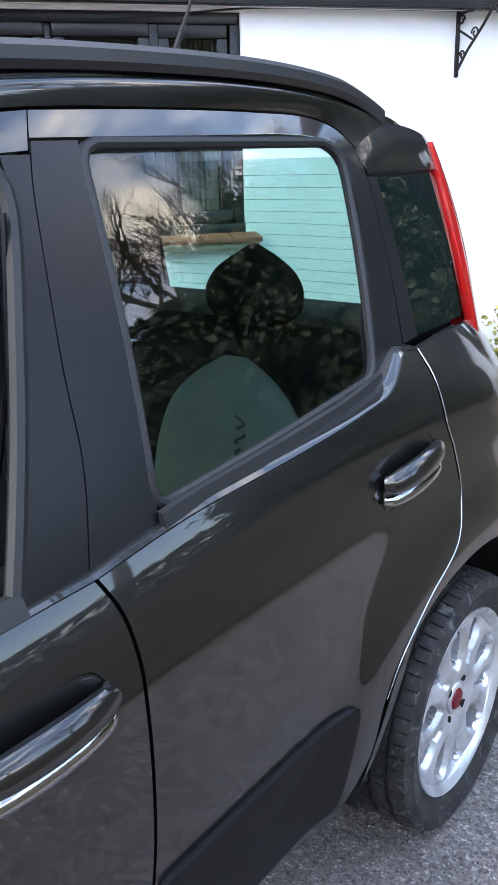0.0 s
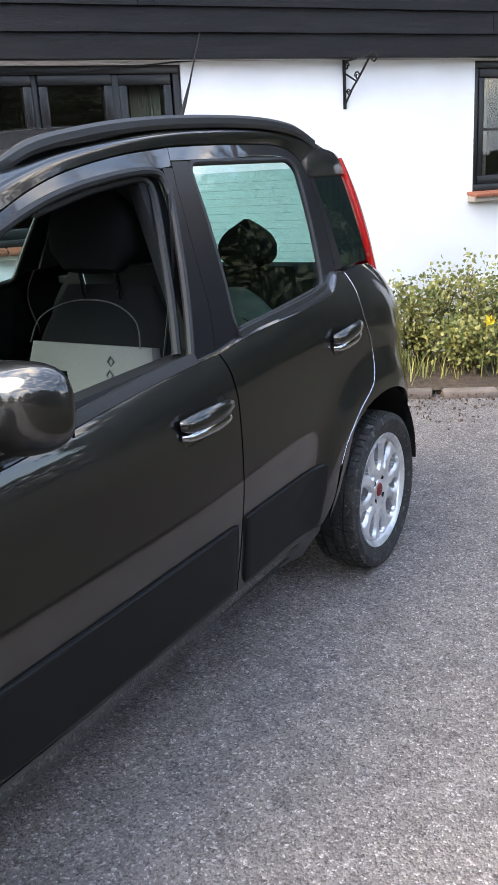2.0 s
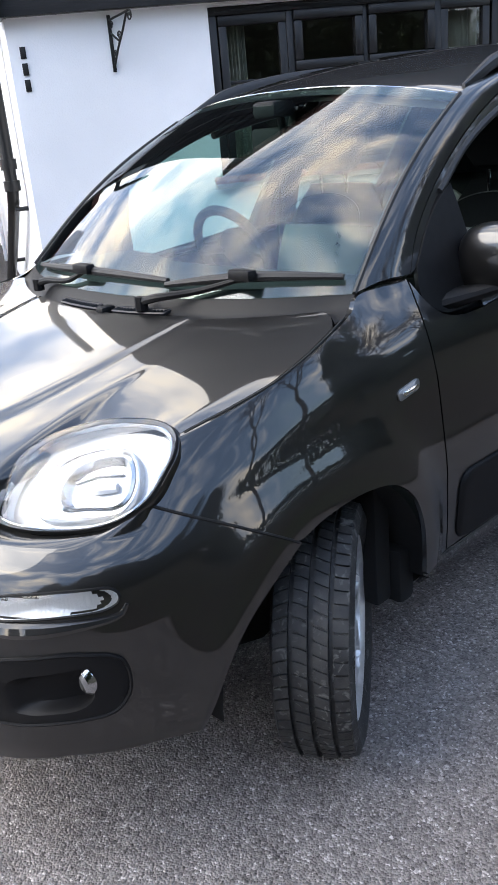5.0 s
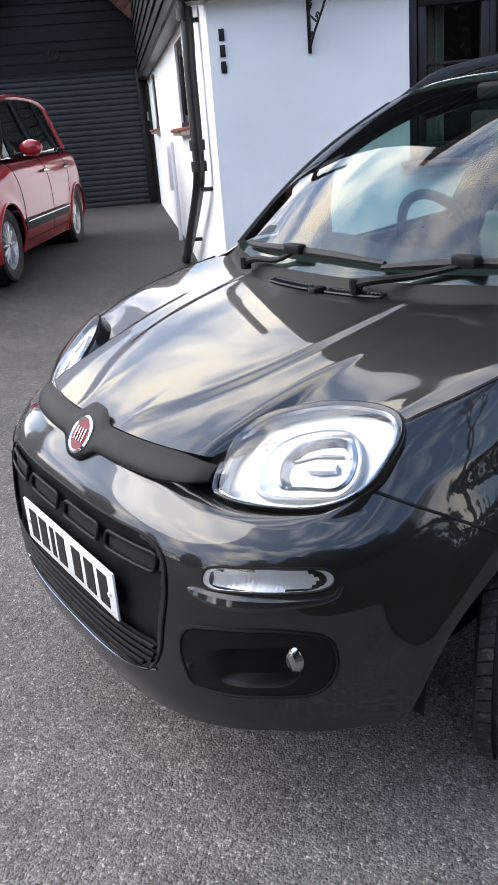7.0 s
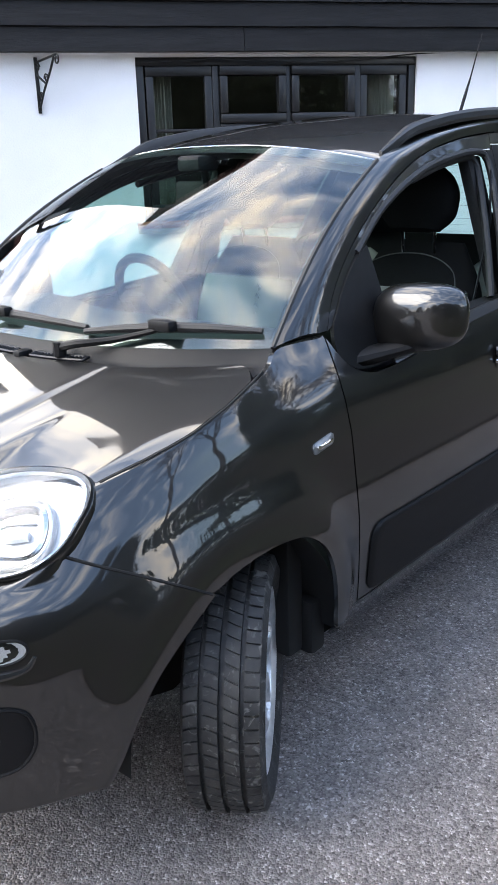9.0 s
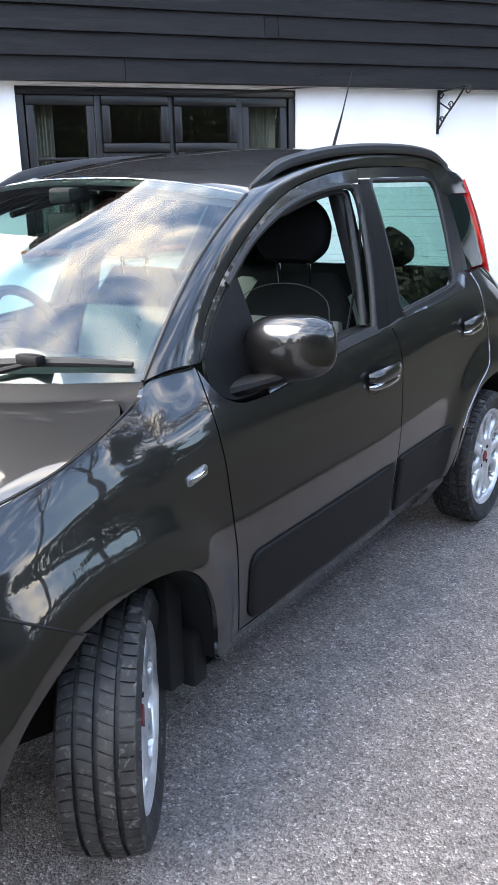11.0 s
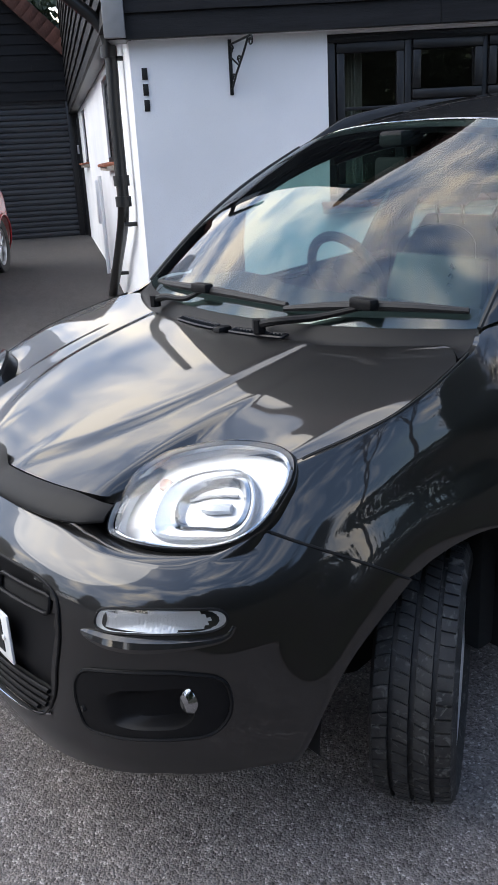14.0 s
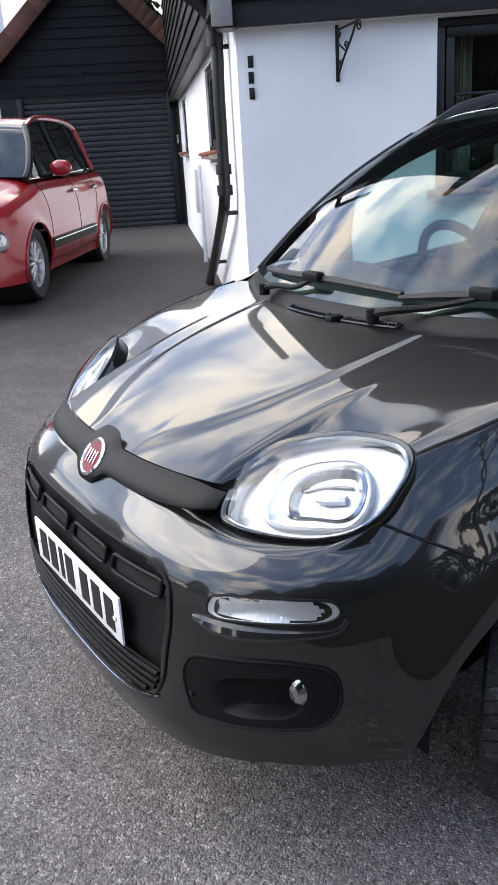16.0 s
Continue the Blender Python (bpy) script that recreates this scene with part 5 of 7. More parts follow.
na, nb = 110, 64
half = np.array([[nose_point(a, b) for a in np.linspace(0, 1, na)] for b in np.linspace(0, 1, nb)])
lamp_low_y = curve([(.33, -1.727), (.40, -1.718), (.495, -1.697), (.632, -1.627), (.690, -1.556)])
lamp_low_z = curve([(.33, .718), (.40, .712), (.495, .700), (.632, .717), (.690, .760)])
shelf = np.zeros((12, na, 3))
for j in range(na):
    P, x = half[-1, j], half[-1, j, 0]
    if x < .39:
        T = np.array([x * .985, -float(nose(.74)) + .012 + .085 * (x / .39) ** 2.2, .742 - .032 * (x / .39) ** 3])
    else:
        q = min(1, (x - .39) / (half[-1, -1, 0] - .39))
        xt = .3842 + (.688 - .3842) * q
        T = np.array([xt, float(lamp_low_y(xt)), float(lamp_low_z(xt))])
    for i, t in enumerate(np.linspace(0, 1, 13)[1:]):
        shelf[i, j] = P * (1 - t) + T * t + np.array([0, 0, .10]) * min(.2, np.linalg.norm(T - P)) * math.sin(math.pi * t) * .8
half = np.concatenate([half, shelf], 0)
G = np.concatenate([half[:, :0:-1] * (-1, 1, 1), half], 1)


def bumper_cut(C):
    P = np.stack([C[..., 0], C[..., 2]], -1)
    M = np.stack([np.abs(C[..., 0]), C[..., 2]], -1)
    k = lambda L, g: L.mean(0) + (L - L.mean(0)) * g
    return (inside(k(GRILLE, .97), P) & (C[..., 1] < -1.75)) | inside(k(FOG, .96), M) | inside(k(DRL, .8), M)


V, F = sheet(G, .012, (0, .9, -.3), cut=bumper_cut)
bumper = link_mesh("front_bumper", V, F, PAINT, CAR, "dark grey painted front bumper")


def nose_disc(name, loop, mat, parent, out, s=1, rings=7, dish=0.0, label="", lip=.02, power=2, pocket=None):
    c = loop.mean(0)
    n = len(loop)
    V = []
    for t in np.linspace(1, .03, rings):
        for p in c + (loop - c) * t:
            q = on_nose(abs(p[0]), p[1], out - (pocket(p) if pocket else dish * (1 - t**power)))
            V.append((p[0] * s, q.y, q.z))
    F = grid_faces(rings, n, True) + [tuple(range((rings - 1) * n, rings * n))]
    if lip:
        base = len(V)
        V += [(v[0], v[1] + lip, v[2]) for v in V[:n]]
        F += [(k, base + k, base + (k + 1) % n, (k + 1) % n) for k in range(n)]
    return link_mesh(name, V, F, mat, parent, label)


# dark centre of the bumper with its two grilles
nose_disc("grille_panel", GRILLE, TRIM, bumper, -.004, rings=12, dish=.012, label="matt black grille panel", power=8)
rim = [tuple(on_nose(abs(p[0]), p[1], .0015)) for p in GRILLE]
rim = [(p[0], q[1], q[2]) for p, q in zip(GRILLE, rim)]
tube("grille_rim", rim, .003, TRIM, bumper, closed=True)
for k in range(4):
    xa = -.40 + .2133 * k - (.01 if k > 2 else 0)
    loop = rounded([(xa, .580), (xa + .17, .580), (xa + .17, .616), (xa, .616)], .012, 40)
    nose_disc("grille_slot", loop, GAP, bumper, -.006, rings=4, lip=.0)
    rim = [tuple(on_nose(abs(p[0]), p[1], -.001)) for p in loop]
    tube("slot_rim", [(p[0], q[1], q[2]) for p, q in zip(loop, rim)], .005, TRIM, bumper, closed=True)
low = rounded([(-.335, .345), (.335, .345), (.395, .385), (.40, .425), (-.40, .425), (-.395, .385)], .025, 80)
nose_disc("lower_grille", low, GAP, bumper, -.003, rings=4, lip=.0)
for k in range(4):
    z = .358 + .018 * k
    w = (.345, .375, .385, .388)[k]
    pts = [tuple(on_nose(abs(x), z, .002)) for x in np.linspace(-w, w, 30)]
    tube("grille_slat", [(x, p[1], p[2]) for x, p in zip(np.linspace(-w, w, 30), pts)], .005, TRIM, bumper)
tube("lower_bright_line", [(x, on_nose(abs(x), .316 + .037 * (abs(x) / .37) ** 4, .001).y, .316 + .037 * (abs(x) / .37) ** 4) for x in np.linspace(-.385, .385, 50)], .0028, BRIGHT, bumper)

# number plate with plain bars for its characters
plate = box_part("number_plate", (.025, -1.894, .487), (.52, .006, .111), PLATE, CAR, "white number plate with black bars", bevel=.002)
for x in (-.20, -.135, -.078, -.025, .065, .135, .205):
    box_part("plate_bar", (.025 + x, -1.8978, .487), (.022 if x == -.078 else .046, .002, .076), INK, plate, bevel=0)
for x in (-.235, .235):
    tube("plate_screw", [(.025 + x, -1.896, .487), (.025 + x, -1.901, .487)], .006, PLATE, plate)

# black nose bar with the round badge
pts = np.linspace(-.428, .428, 81)
V = []
for x in pts:
    zc = bar_mid(x)
    b = (.025 + .027 * math.exp(-(x / .062) ** 4)) * (1 - .45 * max(0, (abs(x) - .30) / .128) ** 2)
    for a in np.linspace(-1, 1, 11):
        z = zc + b * a * 1.0
        q = on_nose(abs(x), z, .003 + .016 * math.sqrt(max(0, 1 - a * a)) * (1 - .7 * (abs(x) / .428) ** 4) - .010 * max(0, (abs(x) - .39) / .04) ** 2 + .002 * math.exp(-(x / .06) ** 4))
        V.append((x, q.y, z))
link_mesh("nose_bar", V, grid_faces(81, 11) + [tuple(range(11)), tuple(range(80 * 11, 81 * 11))], TRIM, CAR, "matt black nose bar")
bo = on_nose(0, .748, .017)
bo.x = .006
bm_ = pose(bo.x, bo.y, bo.z, -37, 0, 0) @ pose(0, 0, 0, 0, 0, -90)
def badge_piece(name, prof, mat, label=""):
    v, f = lathe(prof, 48)
    v = [bm_ @ Vector(p) for p in v]
    return link_mesh(name, v, f, mat, badge if name != "badge_rim" else CAR, label)
badge = None
badge = badge_piece("badge_rim", [(-.002, .037), (.004, .037), (.007, .041), (.004, .046), (-.008, .047)], CHROME, "round chrome and dark red badge")
badge_piece("badge_field", [(.004, .001), (.004, .037)], BADGE_RED)
for k in range(4):
    c = bm_ @ Vector((.0055, -.0195 + .013 * k, 0))
    ob = box_part("badge_bar", (0, 0, 0), (.002, .005, .032), CHROME, badge, bevel=.0005)
    ob.matrix_world = Matrix.Translation(c) @ bm_.to_3x3().to_4x4()

# headlamps
lamp_dir = np.unwrap(np.arctan2(*(lamp_line - lamp_mid).T[::-1]))
lamp_rad = np.linalg.norm(lamp_line - lamp_mid, axis=1)
lamp_order = np.argsort(np.mod(lamp_dir, 2 * math.pi))


def lamp_point(p, h):
    """A point of the domed lamp at plane coordinates p, h above its surface."""
    d = p - lamp_mid
    edge = np.interp(math.atan2(d[1], d[0]) % (2 * math.pi), np.mod(lamp_dir, 2 * math.pi)[lamp_order], lamp_rad[lamp_order], period=2 * math.pi)
    r = min(1.1, np.linalg.norm(d) / edge)
    return LO + LA * float(p[0]) + LB * float(p[1]) + LN * float(h + .026 * (1 - r * r))


for s in (1, -1):
    def lm(v):
        return [(p[0] * s, p[1], p[2]) for p in v]
    n = len(lamp_line)
    rings = np.linspace(1, .03, 10)
    def dish(prof, name, mat, label="", parent=CAR, cap=True, shift=(0, 0)):
        """Concentric rings of the lamp outline at (scale, height) pairs."""
        V = [lamp_point(lamp_mid + np.array(shift) * (1 - t) + (p - lamp_mid) * t, h) for t, h in prof for p in lamp_line]
        F = grid_faces(len(prof), n, True)
        if cap:
            F += [tuple(range((len(prof) - 1) * n, len(prof) * n))]
        return link_mesh(name, lm(V), F, mat, parent, label)
    lamp = dish([(1.0, .004), (.975, -.006), (.94, -.022), (.88, -.034), (.6, -.044), (.3, -.046), (.02, -.046)], "headlamp", LAMP_BACK, "large clear almond-shaped headlamp")
    dish([(1.010, -.006), (1.010, .003), (1.004, .006), (.996, .003), (.99, -.012)], "lamp_gasket", GAP, parent=lamp, cap=False)
    dish([(1.04, -.040), (1.025, -.010), (1.017, -.003), (1.010, -.002)], "lamp_surround", PAINT, parent=lamp, cap=False)
    dish([(.955, -.014), (.945, -.004), (.925, -.004), (.905, -.016)], "light_guide", LAMP_BOWL, parent=lamp, cap=False)
    def ringed(outer, inner, hs, name, mat, m=72):
        """A loft from one rounded outline to another at the given heights, both in the lamp's plane."""
        A, B = spline(outer, m, closed=True), spline(inner, m, closed=True)
        B = np.roll(B, -int(np.argmin(np.linalg.norm(B - B.mean(0) - (A[0] - A.mean(0)) * .7, axis=1))), 0)
        V = [lamp_point(a * (1 - t) + b * t, h) for t, h in hs for a, b in zip(A, B)]
        return link_mesh(name, lm(V), grid_faces(len(hs), m, True), mat, lamp)
    ringed(BEZEL, BOWL, [(0, -.044), (.04, -.026), (.12, -.021), (.3, -.020), (.42, -.024), (.9, -.028), (1, -.030)], "inner_bezel", LAMP_SILVER)
    mid = np.mean(BOWL, 0)
    tip = [tuple(mid + (np.array(p) - mid) * .1) for p in BOWL]
    ringed(BOWL, tip, [(0, -.028), (.10, -.026), (.16, -.036), (.45, -.058), (.8, -.070), (1, -.072)], "reflector", LAMP_BOWL)
    tube("bulb_shield", lm([lamp_point(mid + np.array(p), -.040) for p in ((-.02, .004), (.0, -.004), (.035, -.014))]), [.010, .013, .009], DAY_BOWL, lamp)
    tube("reflector_step", lm([lamp_point(mid + np.array(p), -.042) for p in ((-.045, .026), (.0, .024), (.05, .008))]), .003, LAMP_GREY, lamp)
    amber = [(-.093, .074), (-.072, .066), (-.075, .046), (-.098, .054)]
    ringed(amber, [tuple(np.mean(amber, 0) + (np.array(p) - np.mean(amber, 0)) * .1) for p in amber], [(0, -.040), (0, -.026), (.2, -.024), (.6, -.030), (1, -.032)], "indicator_bowl", AMBER, 24)
    V = [lamp_point(lamp_mid + (p - lamp_mid) * t, .007) for t in rings for p in lamp_line]
    cv = link_mesh("lamp_cover", lm(V), grid_faces(10, n, True) + [tuple(range(9 * n, 10 * n))], CLEAR, lamp)
    cv.visible_shadow = False
    # day lamp and fog lamp
    drl = nose_disc("day_lamp", DRL, DAY_BOWL, bumper, .002, s, 6, .008, "clear day running lamp", lip=0)
    cv = nose_disc("lamp_cover", DRL, CLEAR, drl, .006, s, 4, -.004, lip=.006)
    cv.visible_shadow = False
    rim = [on_nose(p[0], p[1], .002) for p in DRL]
    tube("lamp_rim", [(p[0] * s, q.y, p[1]) for p, q in zip(DRL, rim)], .0028, TRIM, drl, closed=True, sides=6)
    shelf = spline([(.485, .574), (.555, .567), (.652, .574), (.698, .584), (.704, .602)], 30)
    tube("lamp_shelf", [(p[0] * s, on_nose(p[0], p[1], .002).y, p[1]) for p in shelf], [.004 + .012 * math.sin(math.pi * (i / 29) ** .7) for i in range(30)], PAINT, bumper)
    rows, n_ = [], len(FOG)
    for t, o in ((1.0, .003), (.75, .003), (.5, .003), (.25, .003), (0.0, .002), (-.04, -.003), (-.10, -.010), (-.18, -.030), (-.30, -.046), (-.6, -.050), (-.95, -.050)):
        ring = FOG * t + HOLE * (1 - t) if t >= 0 else HOLE_MID + (HOLE - HOLE_MID) * (1 + t)
        for p in ring:
            deep = min(1, max(.12, (p[0] - .50) / .11))
            q = on_nose(p[0], p[1], o if o > 0 else o * deep)
            rows.append((p[0] * s, q.y, q.z))
    base = len(rows)
    rows += [(v[0], v[1] + .02, v[2]) for v in rows[:n_]]
    F = grid_faces(11, n_, True) + [tuple(range(10 * n_, 11 * n_))] + [(k, base + k, base + (k + 1) % n_, (k + 1) % n_) for k in range(n_)]
    fog = link_mesh("fog_panel", rows, F, TRIM, bumper, "matt black fog lamp panel")
    rim = [on_nose(p[0], p[1], .002) for p in FOG]
    tube("panel_rim", [(p[0] * s, q.y, p[1]) for p, q in zip(FOG, rim)], .004, TRIM, fog, closed=True, sides=6)
    f0 = on_nose(.650, .455, -.010)
    v, f = lathe([(.012, .001), (.010, .018), (0, .030), (-.03, .033)], 32)
    m_ = Matrix.Translation((f0.x * s, f0.y, f0.z)) @ pose(0, 0, 0, 0, 0, -90 + 12 * s)
    link_mesh("fog_lamp", [m_ @ Vector((p[0], p[1] * .62, p[2])) for p in v], f, LAMP_BOWL, fog, "small clear fog lamp")
    q = on_nose(.480, .41, .004)
    tube("panel_plug", [(q.x * s, q.y + .004, q.z), (q.x * s, q.y - .003, q.z)], .006, GAP, fog)

# side repeater
for s, ob in zip((1, -1), wing):
    loop = rounded([(-.925, .778), (-.848, .790), (-.846, .816), (-.924, .803)], .012, 40)
    V, F = disc(loop, side_x, 5, .004, .004, .01)
    one_side("side_repeater", V, F, LAMP_GREY, ob, s, "clear side indicator lamp")
    V, F = disc(loop.mean(0) + (loop - loop.mean(0)) * (.72, .42), side_x, 4, .002, .0095, .004)
    one_side("repeater_lens", V, F, CHROME, ob, s)

# door mirrors
def mirror(s, parent):
    n, m = 36, 22
    V = []
    for i in range(m):
        t = i / (m - 1) * math.pi
        for k in range(n):
            a = 2 * math.pi * k / n
            c_, s_ = math.cos(a), math.sin(a)
            q = 2 / 3.2
            r = math.sin(t) ** .62
            x = abs(c_) ** q * math.copysign(1, c_) * r * .118
            z = abs(s_) ** q * math.copysign(1, s_) * r * .085
            y = -math.cos(t) * .068
            if y > .02:
                y = .02 + (y - .02) * .2
            z *= 1 - .18 * (x / .108) * 0.6
            V.append((.805 + x - .02 * (y < 0) * abs(y) / .06, -.525 + y, 1.029 + z + .012 * (x / .108)))
    F = grid_faces(m, n, True) + [tuple(range(n)), tuple(range((m - 1) * n, m * n))]
    cap = one_side("door_mirror", V, F, PAINT, parent, s, "dark grey door mirror housing", 60)
    V = [(.805 + .095 * c, -.495, 1.035 + .062 * d) for c, d in ((-1, -1), (1, -.9), (1, 1), (-1, .95))]
    one_side("mirror_glass", V, [(0, 1, 2, 3)], CHROME, cap, s)
    arm = spline([(.655, -.655, .928), (.70, -.62, .940), (.75, -.575, .953), (.80, -.535, .968)], 14)
    V, F = tube_mesh(arm, [.044, .044, .043, .042, .040, .038, .036, .034, .032, .031, .030, .029, .028, .026], 12)
    A = np.array([tuple(p) for p in V])
    mid = np.repeat(arm, 12, 0)
    one_side("mirror_arm", mid + (A - mid) * (1, 1.5, .62), F, TRIM, cap, s)


on_doors(fd, lambda p, s: mirror(s, p))

# aerial
tube("aerial", spline([(.03, 1.10, 1.545), (.03, 1.165, 1.66), (.03, 1.20, 1.72)], 8), [.007] * 5 + [.006, .005, .004], TRIM, CAR, "thin black roof aerial")
tube("aerial_whip", [(.03, 1.20, 1.72), (.03, 1.29, 1.90)], [.0035, .002], TRIM, CAR)
box_part("aerial_foot", (.03, 1.10, 1.543), (.05, .08, .03), TRIM, CAR, bevel=.01)

# dark inner shell: floor, wheel housings, engine bay, tail
ob = box_part("underbody", (0, -.05, .25), (1.36, 1.5, .06), GAP, CAR, bevel=.01)
box_part("engine_bay", (0, -1.34, .44), (.88, .58, .38), GAP, CAR, bevel=.02)
box_part("bulkhead", (0, -.88, .58), (1.36, .06, .72), GAP, CAR, bevel=.01)
box_part("boot_floor", (0, 1.40, .48), (1.1, .60, .42), GAP, CAR, bevel=.02)
for yc, a, b in ARCHES:
    V, n = [], 30
    for x in (.52, .765):
        for k in range(n + 1):
            t = math.pi * k / n
            V.append((x, yc - (a + .035) * math.cos(t), .29 + (b + .02) * math.sin(t)))
    both("wheel_housing", V, grid_faces(2, n + 1), GAP, CAR)
    V2 = [(.52, yc - (a + .035) * math.cos(math.pi * k / n), .29 + (b + .02) * math.sin(math.pi * k / n)) for k in range(n + 1)] + [(.52, yc, .2)]
    both("housing_wall", V2, [(k, k + 1, n + 1) for k in range(n)], GAP, CAR)
# mud flap behind the front wheel
for s in (1, -1):
    box_part("wheel_liner", (s * .655, -.825, .285), (.11, .06, .15), GAP, CAR, bevel=.014)
# tailgate closes the rear
G = np.zeros((20, 24, 3))
for i, z in enumerate(np.linspace(.26, 1.0, 20)):
    xe = float(side_x(1.725, z))
    for j, t in enumerate(np.linspace(-1, 1, 24)):
        G[i, j] = (xe * t, 1.725 + .04 * (1 - t * t), z)
V, F = sheet(G, 0)
link_mesh("tailgate", V, F, PAINT, CAR, "dark grey tailgate")
G = np.zeros((16, 24, 3))
for i, t in enumerate(np.linspace(0, 1, 16)):
    for j, q in enumerate(np.linspace(-1, 1, 24)):
        G[i, j] = (q * (.46 - .06 * t), 1.60 - .12 * t + .03 * (1 - q * q), 1.0 + .41 * t)
V, F = sheet(G, 0)
g = link_mesh("rear_window", V, F, TINT, CAR)
for t in np.linspace(.14, .9, 11):
    tube("heater_wire", [(q * (.42 - .06 * t), 1.598 - .12 * t + .03 * (1 - q * q), 1.0 + .41 * t) for q in np.linspace(-1, 1, 9)], .0006, SATIN, g, sides=4)
G = np.zeros((10, 12, 3))
for i, t in enumerate(np.linspace(0, 1, 10)):
    for j, q in enumerate(np.linspace(0, 1, 12)):
        x = (.425 - .04 * t) + (.16 - .05 * t) * q
        G[i, j] = (x, 1.585 - .12 * t - .26 * q**2, .98 + .45 * t)
V, F = sheet(G, .012, (0, -1, 0))
both("tailgate_frame", V, F, TRIM, CAR, "black tailgate window frame")
box_part("parcel_shelf", (0, 1.30, 1.035), (1.16, .50, .03), PLASTIC, CAR, bevel=.006)


# wheels
def tyre_mesh(R=.286, r=.202, w=.165):
    """Tyre with three grooves round it and slanting sipes across the tread."""
    h = w / 2
    ribs = [(-h * .90, -h * .56), (-h * .43, -h * .075), (h * .075, h * .43), (h * .56, h * .90)]
    prof = [(-h * .62, r - .004), (-h * .80, r + .002), (-h * .98, r + .03), (-h * 1.04, r + .055), (-h * 1.0, R - .022), (-h * .93, R - .008)]
    tread = []
    for k, (a, b) in enumerate(ribs):
        tread += [(a, 0), ((a + b) / 2, 0), (b, 0)]
        if k < 3:
            c = ribs[k + 1][0]
            tread += [(b + (c - b) * .10, .011), (c - (c - b) * .10, .011)]
    dome = lambda x: R - .010 * (abs(x) / h) ** 3
    steps, pitches = (0, .42, .82, .85, .97), 64
    cols = []
    for k in range(pitches):
        for q, st in enumerate(steps):
            cols.append((2 * math.pi * (k + st) / pitches, q in (3, 4)))
    V = []
    full = len(prof) * 2 + len(tread)
    for a, slit in cols:
        for x, rr in prof:
            V.append((x, rr, a))
        for x, g in tread:
            d = g
            if slit and g == 0:
                d = .0060 if abs(x) > h * .5 else .0045
            sl = .035 * (x / h) ** 2 + .05 * math.sin(x / h * 2.6)
            V.append((x, dome(x) - d, a + sl))
        for x, rr in prof[::-1]:
            V.append((-x, rr, a))
    V = [(x, rr * math.cos(a), rr * math.sin(a)) for x, rr, a in V]
    n = len(cols)
    F = []
    for i in range(n):
        j = (i + 1) % n
        F += [(i * full + k, i * full + k + 1, j * full + k + 1, j * full + k) for k in range(full - 1)]
    return V, F


def rim_mesh(r=.204):
    """Alloy rim: barrel, lip and a dished face with ten slots between its spokes."""
    V, F = lathe([(-.085, r - .012), (-.03, r - .018), (.040, r - .018), (.060, r - .012), (.070, r - .002), (.072, r + .004), (.066, r + .006)], 80)
    V, F = list(V), list(F)
    na_, nr_ = 200, 34
    R = np.linspace(.02, r - .010, nr_)
    def slot(a, rad):
        k = np.round(a / (2 * math.pi) * 10)
        d = np.abs(a - k * 2 * math.pi / 10) * rad
        odd = (k % 2) == 1
        r0, r1 = np.where(odd, .112, .088), np.where(odd, .180, .176)
        t = (rad - r0) / (r1 - r0)
        w = (.010 + .014 * np.clip(t, 0, 1)) * np.sqrt(np.clip(4 * t * (1 - t), 0, 1)) ** .8 * np.where(odd, 1.15, 1.45)
        return (t > 0) & (t < 1) & (d < w), d, w
    A = np.linspace(0, 2 * math.pi, na_, endpoint=False)
    AA, RR = np.meshgrid(A, R)
    _, d, w = slot(AA, RR)
    X = .060 - .020 * np.clip((.085 - RR) / .07, 0, 1) ** 2 + .004 * np.cos(AA * 5) * np.clip((RR - .06) / .1, 0, 1)
    X = X - .012 * np.exp(-(np.maximum(d - w, 0) / .007) ** 2) * (RR > .08) - .012 * np.clip((RR - .182) / .014, 0, 1)
    base = len(V)
    m = na_ * nr_
    for dx in (0, -.028):
        V += [(float(x + dx), float(q * math.cos(a)), float(q * math.sin(a))) for x, q, a in zip(X.ravel(), RR.ravel(), AA.ravel())]
    keep = np.zeros((nr_ - 1, na_), bool)
    for i in range(nr_ - 1):
        ac = A + math.pi / na_
        keep[i] = ~slot(ac, np.full(na_, (R[i] + R[i + 1]) / 2))[0]
    for i in range(nr_ - 1):
        for j in range(na_):
            if not keep[i, j]:
                continue
            k = (j + 1) % na_
            q = (base + i * na_ + j, base + i * na_ + k, base + (i + 1) * na_ + k, base + (i + 1) * na_ + j)
            F.append(q)
            if i > 0 and not keep[i - 1, j]:
                F.append((q[0], q[1], q[1] + m, q[0] + m))
            if i < nr_ - 2 and not keep[i + 1, j]:
                F.append((q[3], q[2], q[2] + m, q[3] + m))
            if not keep[i, (j + 1) % na_]:
                F.append((q[1], q[2], q[2] + m, q[1] + m))
            if not keep[i, j - 1]:
                F.append((q[0], q[3], q[3] + m, q[0] + m))
    v, f = lathe([(.044, .001), (.056, .026), (.054, .034), (.040, .040)], 40)
    b = len(V)
    V += list(v)
    F += [tuple(b + i for i in q) for q in f]
    return V, F


TV, TF = tyre_mesh()
RV, RF = rim_mesh()


